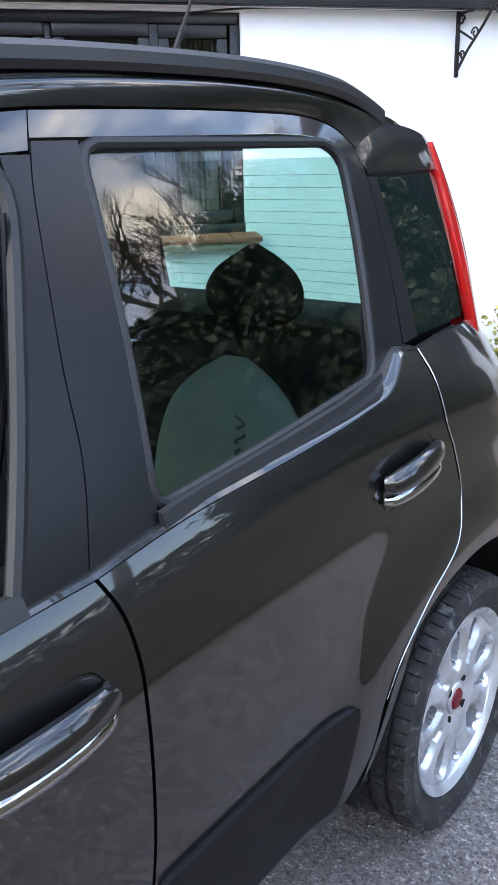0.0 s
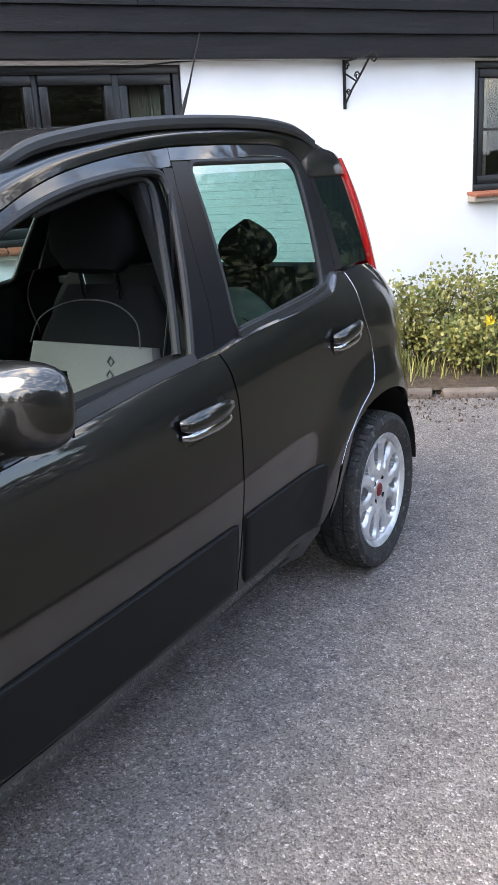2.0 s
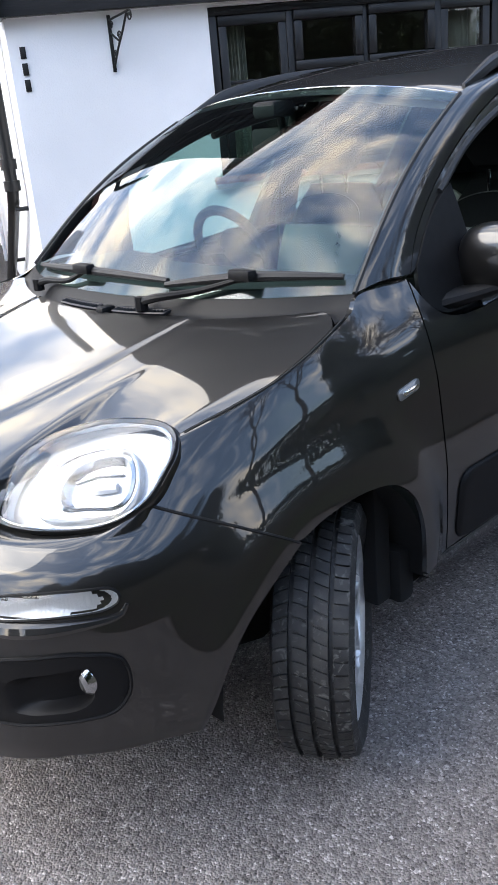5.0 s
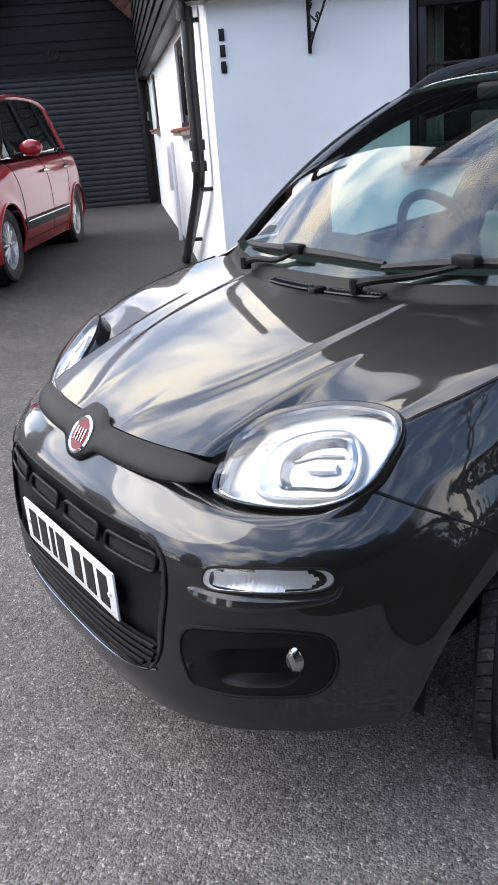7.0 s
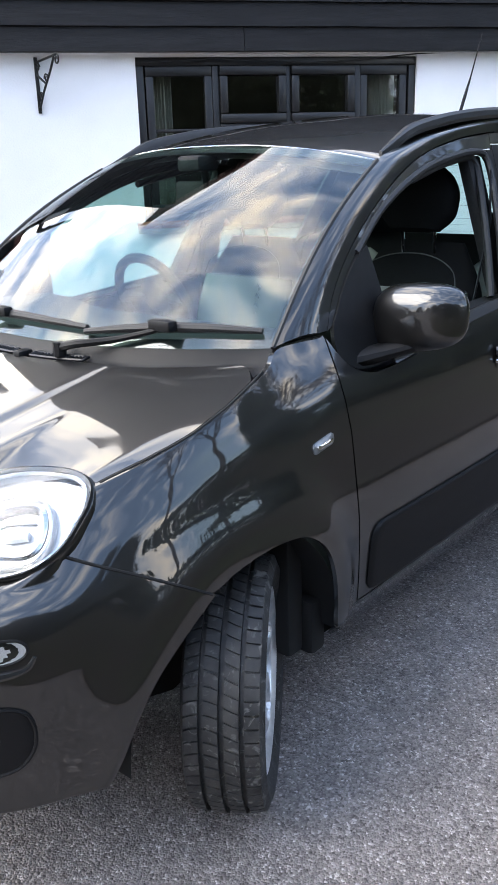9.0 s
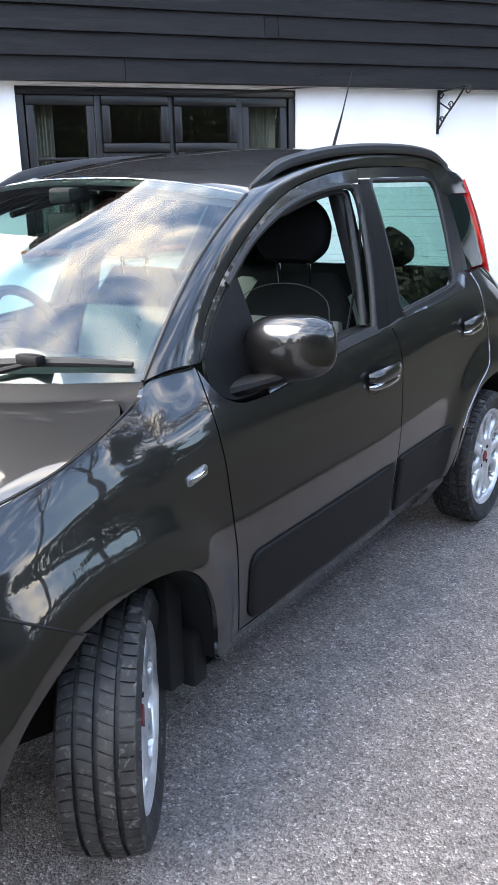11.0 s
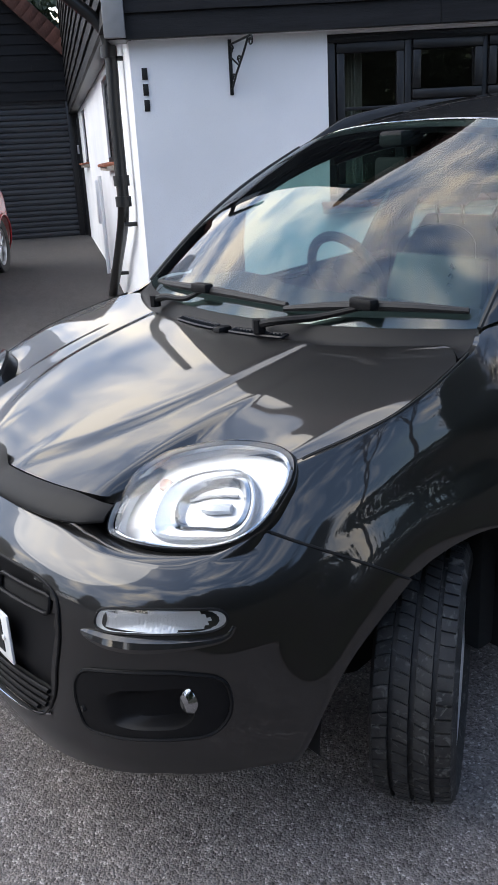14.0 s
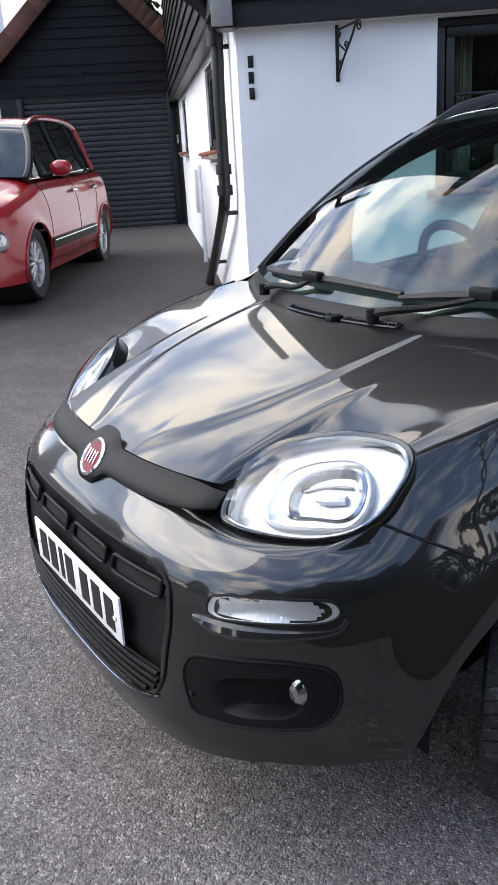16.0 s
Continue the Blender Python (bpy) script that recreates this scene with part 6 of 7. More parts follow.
def wheel(x, y, steer, spin):
    s = 1 if x > 0 else -1
    m = Matrix.Translation((x, y, .284)) @ pose(0, 0, 0, 0, 0, steer) @ pose(0, 0, 0, spin) @ Matrix.Diagonal((s, 1, 1, 1))
    rim = link_mesh("wheel", RV, RF, ALLOY, None, "silver alloy wheel with forked spokes", angle=28)
    rim.parent = CAR
    rim.matrix_local = m
    link_mesh("tyre", TV, TF, TYRE, rim, "black road tyre with dusty tread", angle=25)
    v, f = lathe([(.060, .001), (.059, .022), (.054, .026)], 32)
    link_mesh("centre_cap", v, f, BADGE_RED, rim, "dark red centre cap")
    v, f = lathe([(-.01, .05), (-.01, .125), (-.025, .125)], 32)
    link_mesh("brake_disc", v, f, LAMP_GREY, rim)
    v, f = lathe([(-.035, .01), (-.03, .175)], 32)
    link_mesh("brake_backing", v, f, GAP, rim)
    for k in range(4):
        a = 2 * math.pi * k / 4 + .4
        tube("wheel_bolt", [(.045, .05 * math.cos(a), .05 * math.sin(a)), (.056, .05 * math.cos(a), .05 * math.sin(a))], .010, GAP, rim)
    return rim


wheel(.694, -1.117, 34.5, 12)
wheel(-.694, -1.117, 32, 40)
wheel(.708, 1.153, 0, 25)
wheel(-.708, 1.153, 0, 65)

# cabin
def cushion(name, pts, half, thick, mat, parent, label="", n=24, power=3.0):
    """A padded slab along a line in (y, z), of a half width and thickness at each point."""
    line = spline(pts, n)
    W = curve([(i / (len(half) - 1), h) for i, h in enumerate(half)])
    T = curve([(i / (len(thick) - 1), h) for i, h in enumerate(thick)])
    V, m = [], 28
    for i, p in enumerate(line):
        t = i / (n - 1)
        d = line[min(i + 1, n - 1)] - line[max(i - 1, 0)]
        d = d / np.linalg.norm(d)
        nr = np.array([-d[1], d[0]])
        for k in range(m):
            a = 2 * math.pi * k / m
            c, s_ = math.cos(a), math.sin(a)
            x = abs(c) ** (2 / power) * math.copysign(1, c) * float(W(t))
            o = abs(s_) ** (2 / power) * math.copysign(1, s_) * float(T(t))
            q = p + nr * o
            V.append((x, q[0], q[1]))
    F = grid_faces(n, m, True) + [tuple(range(m))[::-1], tuple(range((n - 1) * m, n * m))]
    return link_mesh(name, V, F, mat, parent, label)


def front_seat(x):
    root = new("front_seat")
    root.parent = CAR
    cushion("seat_cushion", [(-.36, .56), (-.1, .57), (.14, .56)], [.20, .25, .24], [.05, .08, .06], CLOTH, root)
    cushion("backrest", [(.12, .62), (.20, .85), (.255, 1.07), (.27, 1.13)], [.24, .25, .235, .15], [.06, .075, .06, .02], CLOTH, root, "black cloth backrest")
    cushion("grey_panel", [(.085, .66), (.14, .82), (.176, .985)], [.19, .235, .21], [.045, .055, .045], CLOTH_GREY, root, "light grey cloth panel of the seat")
    cushion("headrest", [(.20, 1.175), (.215, 1.22), (.225, 1.30), (.225, 1.37), (.225, 1.39)], [.09, .135, .14, .12, .06], [.03, .05, .055, .045, .02], CLOTH, root, "black headrest")
    for dx in (-.06, .06):
        tube("headrest_rod", [(dx, .235, 1.10), (dx, .215, 1.20)], .007, CHROME, root)
    for k in range(4):
        z = .955 - .034 * k
        tube("print_mark", [(.10 + .010 * a, .108 + (z - .9) * .24, z + .013 * b) for a, b in ((1, 0), (0, 1), (-1, 0), (0, -1))], .0026, PRINT, root, closed=True, sides=5)
    tube("piping", spline([(-.19, .135, .99), (-.17, .155, 1.05), (-.08, .178, 1.095), (.08, .178, 1.095), (.17, .155, 1.05), (.19, .135, .99)], 24), .002, PRINT, root)
    root.location = (x, 0, 0)
    return root


front_seat(.36)
front_seat(-.36)


def rear_seat():
    root = new("rear_seat")
    root.parent = CAR
    cushion("seat_cushion", [(.55, .58), (.75, .60), (.95, .58)], [.60, .62, .60], [.05, .08, .06], CLOTH, root)
    cushion("backrest", [(.92, .62), (.99, .85), (1.04, 1.04), (1.05, 1.09)], [.58, .60, .58, .5], [.05, .06, .05, .02], CLOTH, root)
    for x in (-.33, .33):
        c = cushion("grey_panel", [(.89, .70), (.93, .85), (.955, .985), (.962, 1.03)], [.165, .185, .19, .19, .183, .17, .145, .10, .03], [.03, .04, .04, .04, .04, .038, .032, .022, .008], CLOTH_GREY, root, n=48)
        c.location.x = x
        h = cushion("headrest", [(.955, 1.10), (.965, 1.15), (.97, 1.22), (.97, 1.255)], [.06, .094, .104, .104, .096, .078, .045, .008], [.025, .045, .055, .055, .05, .042, .028, .006], CLOTH, root, n=32)
        h.location.x = x * 1.14
    for k in range(5):
        ob = tube("print_mark", [(.42 + .012 * math.sin(k * 2 + a * 2.2), .855 + .0 * a, .80 + .033 * k + .012 * a) for a in np.linspace(-1, 1, 6)], .003, PRINT, root)
    return root


rear_seat()


def dashboard():
    G = np.zeros((14, 40, 3))
    for i, t in enumerate(np.linspace(0, 1, 14)):
        for j, s in enumerate(np.linspace(-1, 1, 40)):
            y = -1.02 + .40 * t + .09 * s * s * (1 - t)
            z = .99 + .02 * math.sin(math.pi * t) - .17 * max(0, t - .75) * 3 + .035 * math.exp(-((s + .55) / .22) ** 2) * math.sin(math.pi * min(1, t * 1.1))
            G[i, j] = (s * .62, y, z)
    V, F = sheet(G, .25, (0, 0, -1))
    return link_mesh("dashboard", V, F, PLASTIC, CAR, "dark plastic dashboard")


dashboard()
wheel_c = Matrix.Translation((-.25, -.43, .985)) @ pose(0, 0, 0, 112)
ring = [wheel_c @ Vector((.152 * math.cos(a), .150 * math.sin(a), 0)) for a in np.linspace(0, 2 * math.pi, 48, endpoint=False)]
st = tube("steering_wheel", ring, .016, PLASTIC, CAR, "black steering wheel", 10, True)
for a in (0.0, math.pi, -math.pi / 2):
    tube("wheel_spoke", [wheel_c @ Vector((.05 * math.cos(a), .05 * math.sin(a), -.02)), wheel_c @ Vector((.150 * math.cos(a), .146 * math.sin(a), 0))], .018, PLASTIC, st)
v, f = lathe([(0, .07), (.02, .065), (.03, .001)], 24)
ob = link_mesh("wheel_hub", [wheel_c @ Vector((p[1], p[2], p[0] - .03)) for p in v], f, PLASTIC, st)
mir = box_part("rear_view_mirror", (.015, -.42, 1.312), (.27, .03, .088), PLASTIC, CAR, bevel=.012)
tube("mirror_stem", [(.015, -.43, 1.33), (.01, -.44, 1.42)], .012, PLASTIC, mir)
box_part("sensor_pod", (.01, -.46, 1.405), (.09, .09, .045), PLASTIC, CAR, bevel=.012)
for s in (1, -1):
    box_part("inner_pillar", (s * .585, .24, 1.19), (.04, .09, .44), PLASTIC, CAR, turn=pose(0, 0, 0, 0, -17 * s, 0), bevel=.01)
    V, F = tube_mesh([(s * .60, .24, 1.36), (s * .62, .21, 1.2), (s * .60, .16, .95), (s * .58, .1, .7)], .004, 6)
    A = np.array([tuple(p) for p in V])
    link_mesh("seat_belt", V, F, SATIN, CAR)

# ---- drain pipe, meter box, garage, red car ----
def side_at(along, out, z):
    return SIDE @ Vector((along, -out, z))


def downpipe():
    root = tagged(new("drain_pipe"), "black cast-iron downpipe with swan neck on the side wall", "pipe")
    path = spline([side_at(.50, .42, 3.2), side_at(.50, .42, 2.62), side_at(.50, .38, 2.48), side_at(.48, .15, 2.27), side_at(.47, .09, 2.15), side_at(.47, .085, 1.7), side_at(.47, .085, 1.12)], 40)
    tube("upper_pipe", path, .042, PIPE, root, sides=14)
    tube("lower_pipe", spline([side_at(.47, .085, 1.12), side_at(.50, .09, 1.04), side_at(1.6, .10, .55), side_at(2.7, .11, .12)], 20), .042, PIPE, root, sides=14)
    for a, o, z in ((.47, .09, 2.08), (.47, .085, 1.26), (.47, .085, 1.12), (.50, .42, 2.66)):
        p = side_at(a, o, z)
        tube("collar", [p + Vector((0, 0, -.035)), p + Vector((0, 0, .035))], .056, PIPE, root, sides=14)
    for a, z in ((.47, 2.04), (.50, .96), (1.75, .47)):
        p, q = side_at(a, .0, z), side_at(a, .09, z)
        tube("pipe_bracket", [p, q], .016, PIPE, root)
    return root


downpipe()
ob = box_part("drain_cover", (-6.3, 1.83, .135), (.48, .30, .05), PIPE, bevel=.01)
tagged(ob, "dark drain cover against the side wall", "drain cover")
ob = box_part("meter_box", (4.9, -.03, .95), (.26, .06, .5), RENDER_WHITE, bevel=.01)
ob.matrix_world = SIDE
tagged(ob, "white meter box on the side wall", "meter box")
ob = tube("waste_pipe", [side_at(3.9, .05, .0), side_at(3.9, .05, 1.25)], .022, RENDER_WHITE)
tagged(ob, "thin white waste pipe on the side wall", "pipe")

GAR = Matrix.Translation(CORNER + SD * 9.55) @ Matrix(((SN.x, SD.x, 0, 0), (SN.y, SD.y, 0, 0), (0, 0, 1, 0), (0, 0, 0, 1)))   # x across to the left, y away
GZ = .22
gar = wall_with_holes("wall_garage", 3.06, 2.95, .12, [(.17, 2.55, -.1, 2.36)], BLACK_WOOD, GAR, "black timber garage front wall", start=-.15, base=-.1)


def garage_gable(z):
    k = max(0.0, (4.42 - z) / 1.47)
    return (1.38 - 1.53 * min(1, k), 1.38 + 1.53 * min(1, k))


boards("cladding_garage", GAR, -.15, 2.91, 2.40, 2.95, "black weatherboarding on the garage gable", pitch=.15, out=.03)
root = tagged(new("cladding_gable"), "black weatherboarded garage gable", "cladding", kind="structure")
z = 2.95
while z < 4.35:
    a, b = garage_gable(z + .15)
    v = [(a, -.02, z), (b, -.02, z), (b, .005, z + .16), (a, .005, z + .16), (a, .04, z), (b, .04, z)]
    link_mesh("board", v, [(0, 1, 2, 3), (0, 4, 5, 1)], BOARD, root, smooth=False)
    z += .15
root.matrix_world = GAR
door = tagged(new("door_garage"), "dark anthracite roller garage door, closed", "garage door", kind="structure")
k = 0
first = None
while GZ + .09 * k < 2.36:
    if first is None:
        v, f = [], []
        for x in (.17, 2.55):
            v += [(x, .05, 0), (x, .035, .012), (x, .03, .045), (x, .035, .078), (x, .05, .09)]
        f = [(i, i + 1, 6 + i, 5 + i) for i in range(4)]
        first = ob = link_mesh("slat", v, f, ROLLER, door, smooth=False)
    else:
        ob = new("slat", first.data)
        ob.parent = door
    ob.location = (0, 0, GZ + .09 * k)
    k += 1
door.matrix_world = GAR
for x in (.13, 2.59):
    ob = box_part("trim_door_post", (x, -.01, 1.3), (.09, .08, 2.15), BLACK_WOOD, bevel=.006)
    ob.matrix_world = GAR
    tagged(ob, "black post beside the garage door", "post", kind="structure")


def tiled_slope(name, m, x0, x1, y0, y1, zf, label, rows, cols):
    """Rows of plain clay tiles on a slope; zf gives the height at a width."""
    root = tagged(new(name), label, "roof", kind="structure")
    V, F = [], []
    rnd = random.Random(5)
    for r in range(rows):
        t0, t1 = r / rows, (r + 1.25) / rows
        xa, xb = x0 + (x1 - x0) * t0, x0 + (x1 - x0) * t1
        for c in range(cols):
            w = (y1 - y0) / cols
            ya = y0 + w * (c + (.5 if r % 2 else 0))
            h = rnd.uniform(0, .012)
            za, zb = zf(xa) + .035 + h, zf(xb) + .012 + h
            b = len(V)
            V += [(xa, ya + .004, za), (xa, ya + w - .004, za), (xb, ya + w - .004, zb), (xb, ya + .004, zb), (xa, ya + .004, za - .02), (xa, ya + w - .004, za - .02)]
            F += [(b, b + 1, b + 2, b + 3), (b, b + 4, b + 5, b + 1)]
    link_mesh("roof_tiles", V, F, ROOF_TILE, root, smooth=False)
    tagged(root.children[0], kind="stuff")
    root.matrix_world = m
    return root


roofz = lambda x: 4.48 - abs(x - 1.38) * .96
tiled_slope("roof_garage_slope", GAR, -.38, 1.38, -.22, 5.6, roofz, "red-brown clay tiled garage roof slope", 22, 34)
tiled_slope("roof_garage_slope_far", GAR, 3.14, 1.38, -.22, 5.6, roofz, "red-brown clay tiled garage roof slope", 22, 34)
for sx in (-1, 1):
    v = [(1.38 + sx * 1.74, -.16, roofz(3.12) - .16), (1.38, -.16, 4.48 - .16), (1.38, -.16, 4.5), (1.38 + sx * 1.74, -.16, roofz(3.12) + .02)]
    v += [(x, .0, z) for x, y, z in v]
    vt = None
    for k in range(16):
        t = (k + .5) / 16
        x_ = 1.38 + sx * 1.74 * (1 - t)
        tile = box_part("verge_tile", (0, 0, 0), (.165, .12, .26), ROOF_TILE, vt, bevel=.004)
        if vt is None:
            vt = tagged(tile, "red-brown clay verge tiles of the garage roof", "roof", kind="structure")
            tile.matrix_world = GAR @ pose(x_, -.21, roofz(1.38 + 1.74 * (1 - t)) - .06, 0, sx * 44, 0)
            head = tile.matrix_world.copy()
        else:
            tile.matrix_parent_inverse = head.inverted()
            tile.matrix_basis = GAR @ pose(x_, -.21, roofz(1.38 + 1.74 * (1 - t)) - .06, 0, sx * 44, 0)
    ob = link_mesh("trim_barge_board", v, [(0, 1, 2, 3), (4, 7, 6, 5), (0, 4, 5, 1), (3, 2, 6, 7)], BLACK_WOOD, smooth=False)
    ob.matrix_world = GAR
    tagged(ob, "black barge board of the garage roof", "barge board", kind="structure")
tube_ob = tube("horseshoe", [GAR @ Vector((1.45 + .08 * math.cos(a), -.035, 2.66 + .09 * math.sin(a))) for a in np.linspace(-2.6, 5.75 - 2.6, 18)], .014, IRON)
tagged(tube_ob, "old iron horseshoe fixed on the garage boards", "horseshoe")
lamp = box_part("outside_lamp", GAR @ Vector((-.05, -.12, 3.0)), (.10, .16, .09), IRON, bevel=.01)
tagged(lamp, "small dark outside lamp under the eaves", "lamp")
box = box_part("door_switch", GAR @ Vector((.03, -.06, 1.62)), (.06, .05, .14), GREYBOX, bevel=.006)
tagged(box, "grey key switch beside the garage door", "switch")
gp = box_part("gate_post", GAR @ Vector((-.02, -.35, 1.15)), (.12, .08, 1.9), BLACK_WOOD, bevel=.006)
tagged(gp, "black timber post beside the garage", "post")
# white neighbour's house far left of the garage
nb = box_part("neighbour_house", GAR @ Vector((5.9, 4.5, 3.0)), (4.6, 5.0, 6.6), WHITE_FAR, turn=GAR.to_3x3().to_4x4(), bevel=.02)
tagged(nb, "white rendered neighbouring house behind the garage", "house", kind="structure")
fl = box_part("flood_light", GAR @ Vector((3.62, 1.94, 4.25)), (.22, .10, .16), IRON, bevel=.01)
tagged(fl, "black flood light on the white house wall", "flood light")


def red_car():
    """A tall red five-door car seen from its left front."""
    root = tagged(new("red_car"), "bright red tall five-door car parked before the garage", "car")
    top = curve([(-2.05, .62), (-1.95, .80), (-1.6, .93), (-1.1, 1.02), (-.9, 1.06), (.5, 1.08), (1.8, 1.10), (2.05, .95)])
    fl_ = curve([(0, .66), (.06, .78), (.14, .84), (.3, .875), (.5, .885), (.7, .87), (.85, .82)])
    def sx(y, z):
        w = fl_(top(y) - z)
        q = np.clip((-y - 1.35) / .72, 0, .9999)
        w = w * (1 - q**2.8) ** (1 / 2.8)
        q = np.clip((y - 1.5) / .60, 0, .9999)
        w = w * (1 - q**2.8) ** (1 / 2.8)
        for yc in (-1.30, 1.31):
            r = np.hypot(y - yc, z - .32) / .36
            w = w + .02 * np.exp(-((np.maximum(r, 1) - 1) / .18) ** 2)
        return w
    ys = np.concatenate([-1.35 - .70 * np.sin(np.linspace(math.pi / 2, 0, 26)), np.linspace(-1.33, 1.48, 90), 1.5 + .585 * np.sin(np.linspace(0, math.pi / 2, 20))])
    ts = 1 - (1 - np.linspace(0, 1, 40)) ** 1.6
    G = np.zeros((40, len(ys), 3))
    for j, y in enumerate(ys):
        z = .20 + (float(top(y)) - .20) * ts
        G[:, j, 0], G[:, j, 1], G[:, j, 2] = sx(np.full(40, y), z), y, z
    cut = lambda C: (np.hypot(C[..., 1] + 1.30, C[..., 2] - .32) < .365) | (np.hypot(C[..., 1] - 1.31, C[..., 2] - .32) < .365)
    V, F = sheet(G, 0, cut=cut)
    body = link_mesh("body_side", V, F, RED_PAINT, root, "bright red body side")
    link_mesh("body_side", V * (-1, 1, 1), [f[::-1] for f in F], RED_PAINT, root)
    # bonnet and the top behind it
    G = np.zeros((len(ys), 21, 3))
    for i, y in enumerate(ys):
        xe = float(sx(y, float(top(y)) - .001))
        for j, s in enumerate(np.linspace(-1, 1, 21)):
            G[i, j] = (xe * s, y, float(top(y)) + .07 * (1 - s * s) * min(1, (y + 2.06) / .4) - .002)
    V, F = sheet(G, 0)
    link_mesh("bonnet", V, F, RED_PAINT, root)
    # cabin: glass hull, roof, pillars
    st = [(-1.02, 1.06, .70, .72), (-.62, 1.36, .64, .66), (-.38, 1.52, .585, .60), (0, 1.60, .57, .58), (.7, 1.63, .56, .57), (1.4, 1.59, .55, .56), (1.72, 1.50, .52, .55), (1.95, 1.10, .50, .62)]
    base_x = curve([(-1.1, .74), (-.9, .79), (.8, .80), (1.4, .78), (1.75, .70), (2.0, .55)])
    zt = curve([(a[0], a[1]) for a in st])
    xt = curve([(a[0], a[2]) for a in st])
    yy = np.linspace(-1.02, 1.95, 60)
    G = np.zeros((60, 12, 3))
    for i, y in enumerate(yy):
        for j, t in enumerate(np.linspace(0, 1, 12)):
            z = 1.05 + (float(zt(y)) - 1.05) * t
            b_ = float(base_x(y))
            G[i, j] = (b_ + (float(xt(y)) - b_) * (max(z - 1.05, 0) / .55) ** .9, y, z)
    V, F = sheet(G, 0)
    for s in (1, -1):
        link_mesh("side_window", V * (s, 1, 1), F if s > 0 else [f[::-1] for f in F], DARK_GLASS, root, "dark tinted side glass")
    G = np.zeros((60, 15, 3))
    for i, y in enumerate(yy):
        b_ = float(base_x(y))
        w = b_ + (float(xt(y)) - b_) * (max(float(zt(y)) - 1.05, 0) / .55) ** .9
        for j, s in enumerate(np.linspace(-1, 1, 15)):
            G[i, j] = (s * (w + .006), y, float(zt(y)) + .035 * (1 - s * s) + .004)
    V, F = sheet(G[14:53], .03, (0, 0, -1))
    link_mesh("roof", V, F, RED_PAINT, root, "bright red roof")
    V, F = sheet(G[52:], 0)
    link_mesh("rear_glass", V, F, DARK_GLASS, root)
    V, F = sheet(G[:15], 0)
    link_mesh("windscreen", V, F, DARK_GLASS, root)
    def gx(y, z):
        b_ = float(base_x(y))
        return b_ + (float(xt(y)) - b_) * (max(z - 1.05, 0) / .55) ** .9
    for s in (1, -1):
        for nm, line, r, mat in (("front_pillar", [(-1.04, 1.05), (-.80, 1.235), (-.6, 1.375), (-.38, 1.525)], .035, SATIN), ("roof_rail", [(-.38, 1.53), (0, 1.605), (.7, 1.632), (1.4, 1.592), (1.68, 1.51)], .03, RED_PAINT),
                                 ("door_pillar", [(-.62, 1.05), (-.58, 1.35)], .028, SATIN), ("door_pillar", [(.22, 1.05), (.28, 1.58)], .045, SATIN), ("door_pillar", [(1.06, 1.06), (1.10, 1.58)], .03, SATIN), ("rear_pillar", [(1.58, 1.08), (1.62, 1.30), (1.60, 1.53)], .035, RED_PAINT),
                                 ("belt_strip", [(-.98, 1.055), (.3, 1.075), (1.6, 1.09)], .013, CHROME)):
            tube(nm, [(s * (gx(y, z) + .0), y, z) for y, z in spline(line, 14)], r, mat, root)
        loop = rounded([(-.88, .40), (.86, .40), (.88, .50), (-.88, .50)], .03, 60)
        c = loop.mean(0)
        V = [(s * (float(sx(y, z)) + .018), y, z) for y, z in loop] + [(s * (float(sx(y, z)) - .01), y, z) for y, z in loop]
        link_mesh("side_moulding", V, [tuple(range(60)), *[(k, (k + 1) % 60, 60 + (k + 1) % 60, 60 + k) for k in range(60)]], TRIM, root, "black side moulding with bright strip", angle=20)
        tube("moulding_strip", [(s * (float(sx(y, .475)) + .02), y, .475) for y in np.linspace(-.84, .84, 20)], .012, CHROME, root)
        for y in (.16, 1.02):
            tube("door_handle", [(s * (float(sx(yy_, .90)) + .022), yy_, .90) for yy_ in np.linspace(y - .09, y + .09, 8)], .016, CHROME, root)
        for line in ([(-.82, .30), (-.80, .7), (-.86, 1.04)], [(.24, .30), (.26, .7), (.24, 1.06)], [(1.0, .62), (1.12, .85), (1.08, 1.07)], [(-.82, .30), (.9, .30)]):
            tube("shut_line", [(s * (float(sx(y, z)) - .001), y, z) for y, z in spline(line, 24)], .005, GAP, root, sides=6)
        n, m = 20, 10
        V = []
        for i in range(m):
            t = i / (m - 1) * math.pi
            for k in range(n):
                a = 2 * math.pi * k / n
                V.append((s * (.98 + .11 * math.sin(t) ** .6 * math.cos(a)), -.62 - .06 * math.cos(t), 1.13 + .075 * math.sin(t) ** .6 * math.sin(a)))
        mirror_ = link_mesh("door_mirror", V, grid_faces(m, n, True), RED_PAINT, root)
        tube("mirror_arm", [(s * .80, -.66, 1.06), (s * .90, -.63, 1.08)], .025, TRIM, mirror_)
        for nm, y, x, z, ra, rb in (("headlamp", -1.80, .74, .85, .13, .13), ("fog_lamp", -1.86, .72, .58, .10, .10)):
            v, f = lathe([(.03, .001), (.028, .6), (.012, .9), (-.02, 1.0), (-.06, 1.02)], 28)
            m_ = Matrix.Translation((s * (float(sx(y, z)) - .012), y, z)) @ pose(0, 0, 0, 0, 0, -90 + 48 * s) @ pose(0, 0, 0, 0, -14)
            lampo = link_mesh(nm, [m_ @ Vector((p[0], p[1] * ra, p[2] * rb)) for p in v], f, LAMP_GREY, root)
            v, f = lathe([(.045, .001), (.035, .55)], 20)
            link_mesh("lamp_lens", [m_ @ Vector((p[0], p[1] * ra, p[2] * rb)) for p in v], f, LAMP_BOWL, lampo)
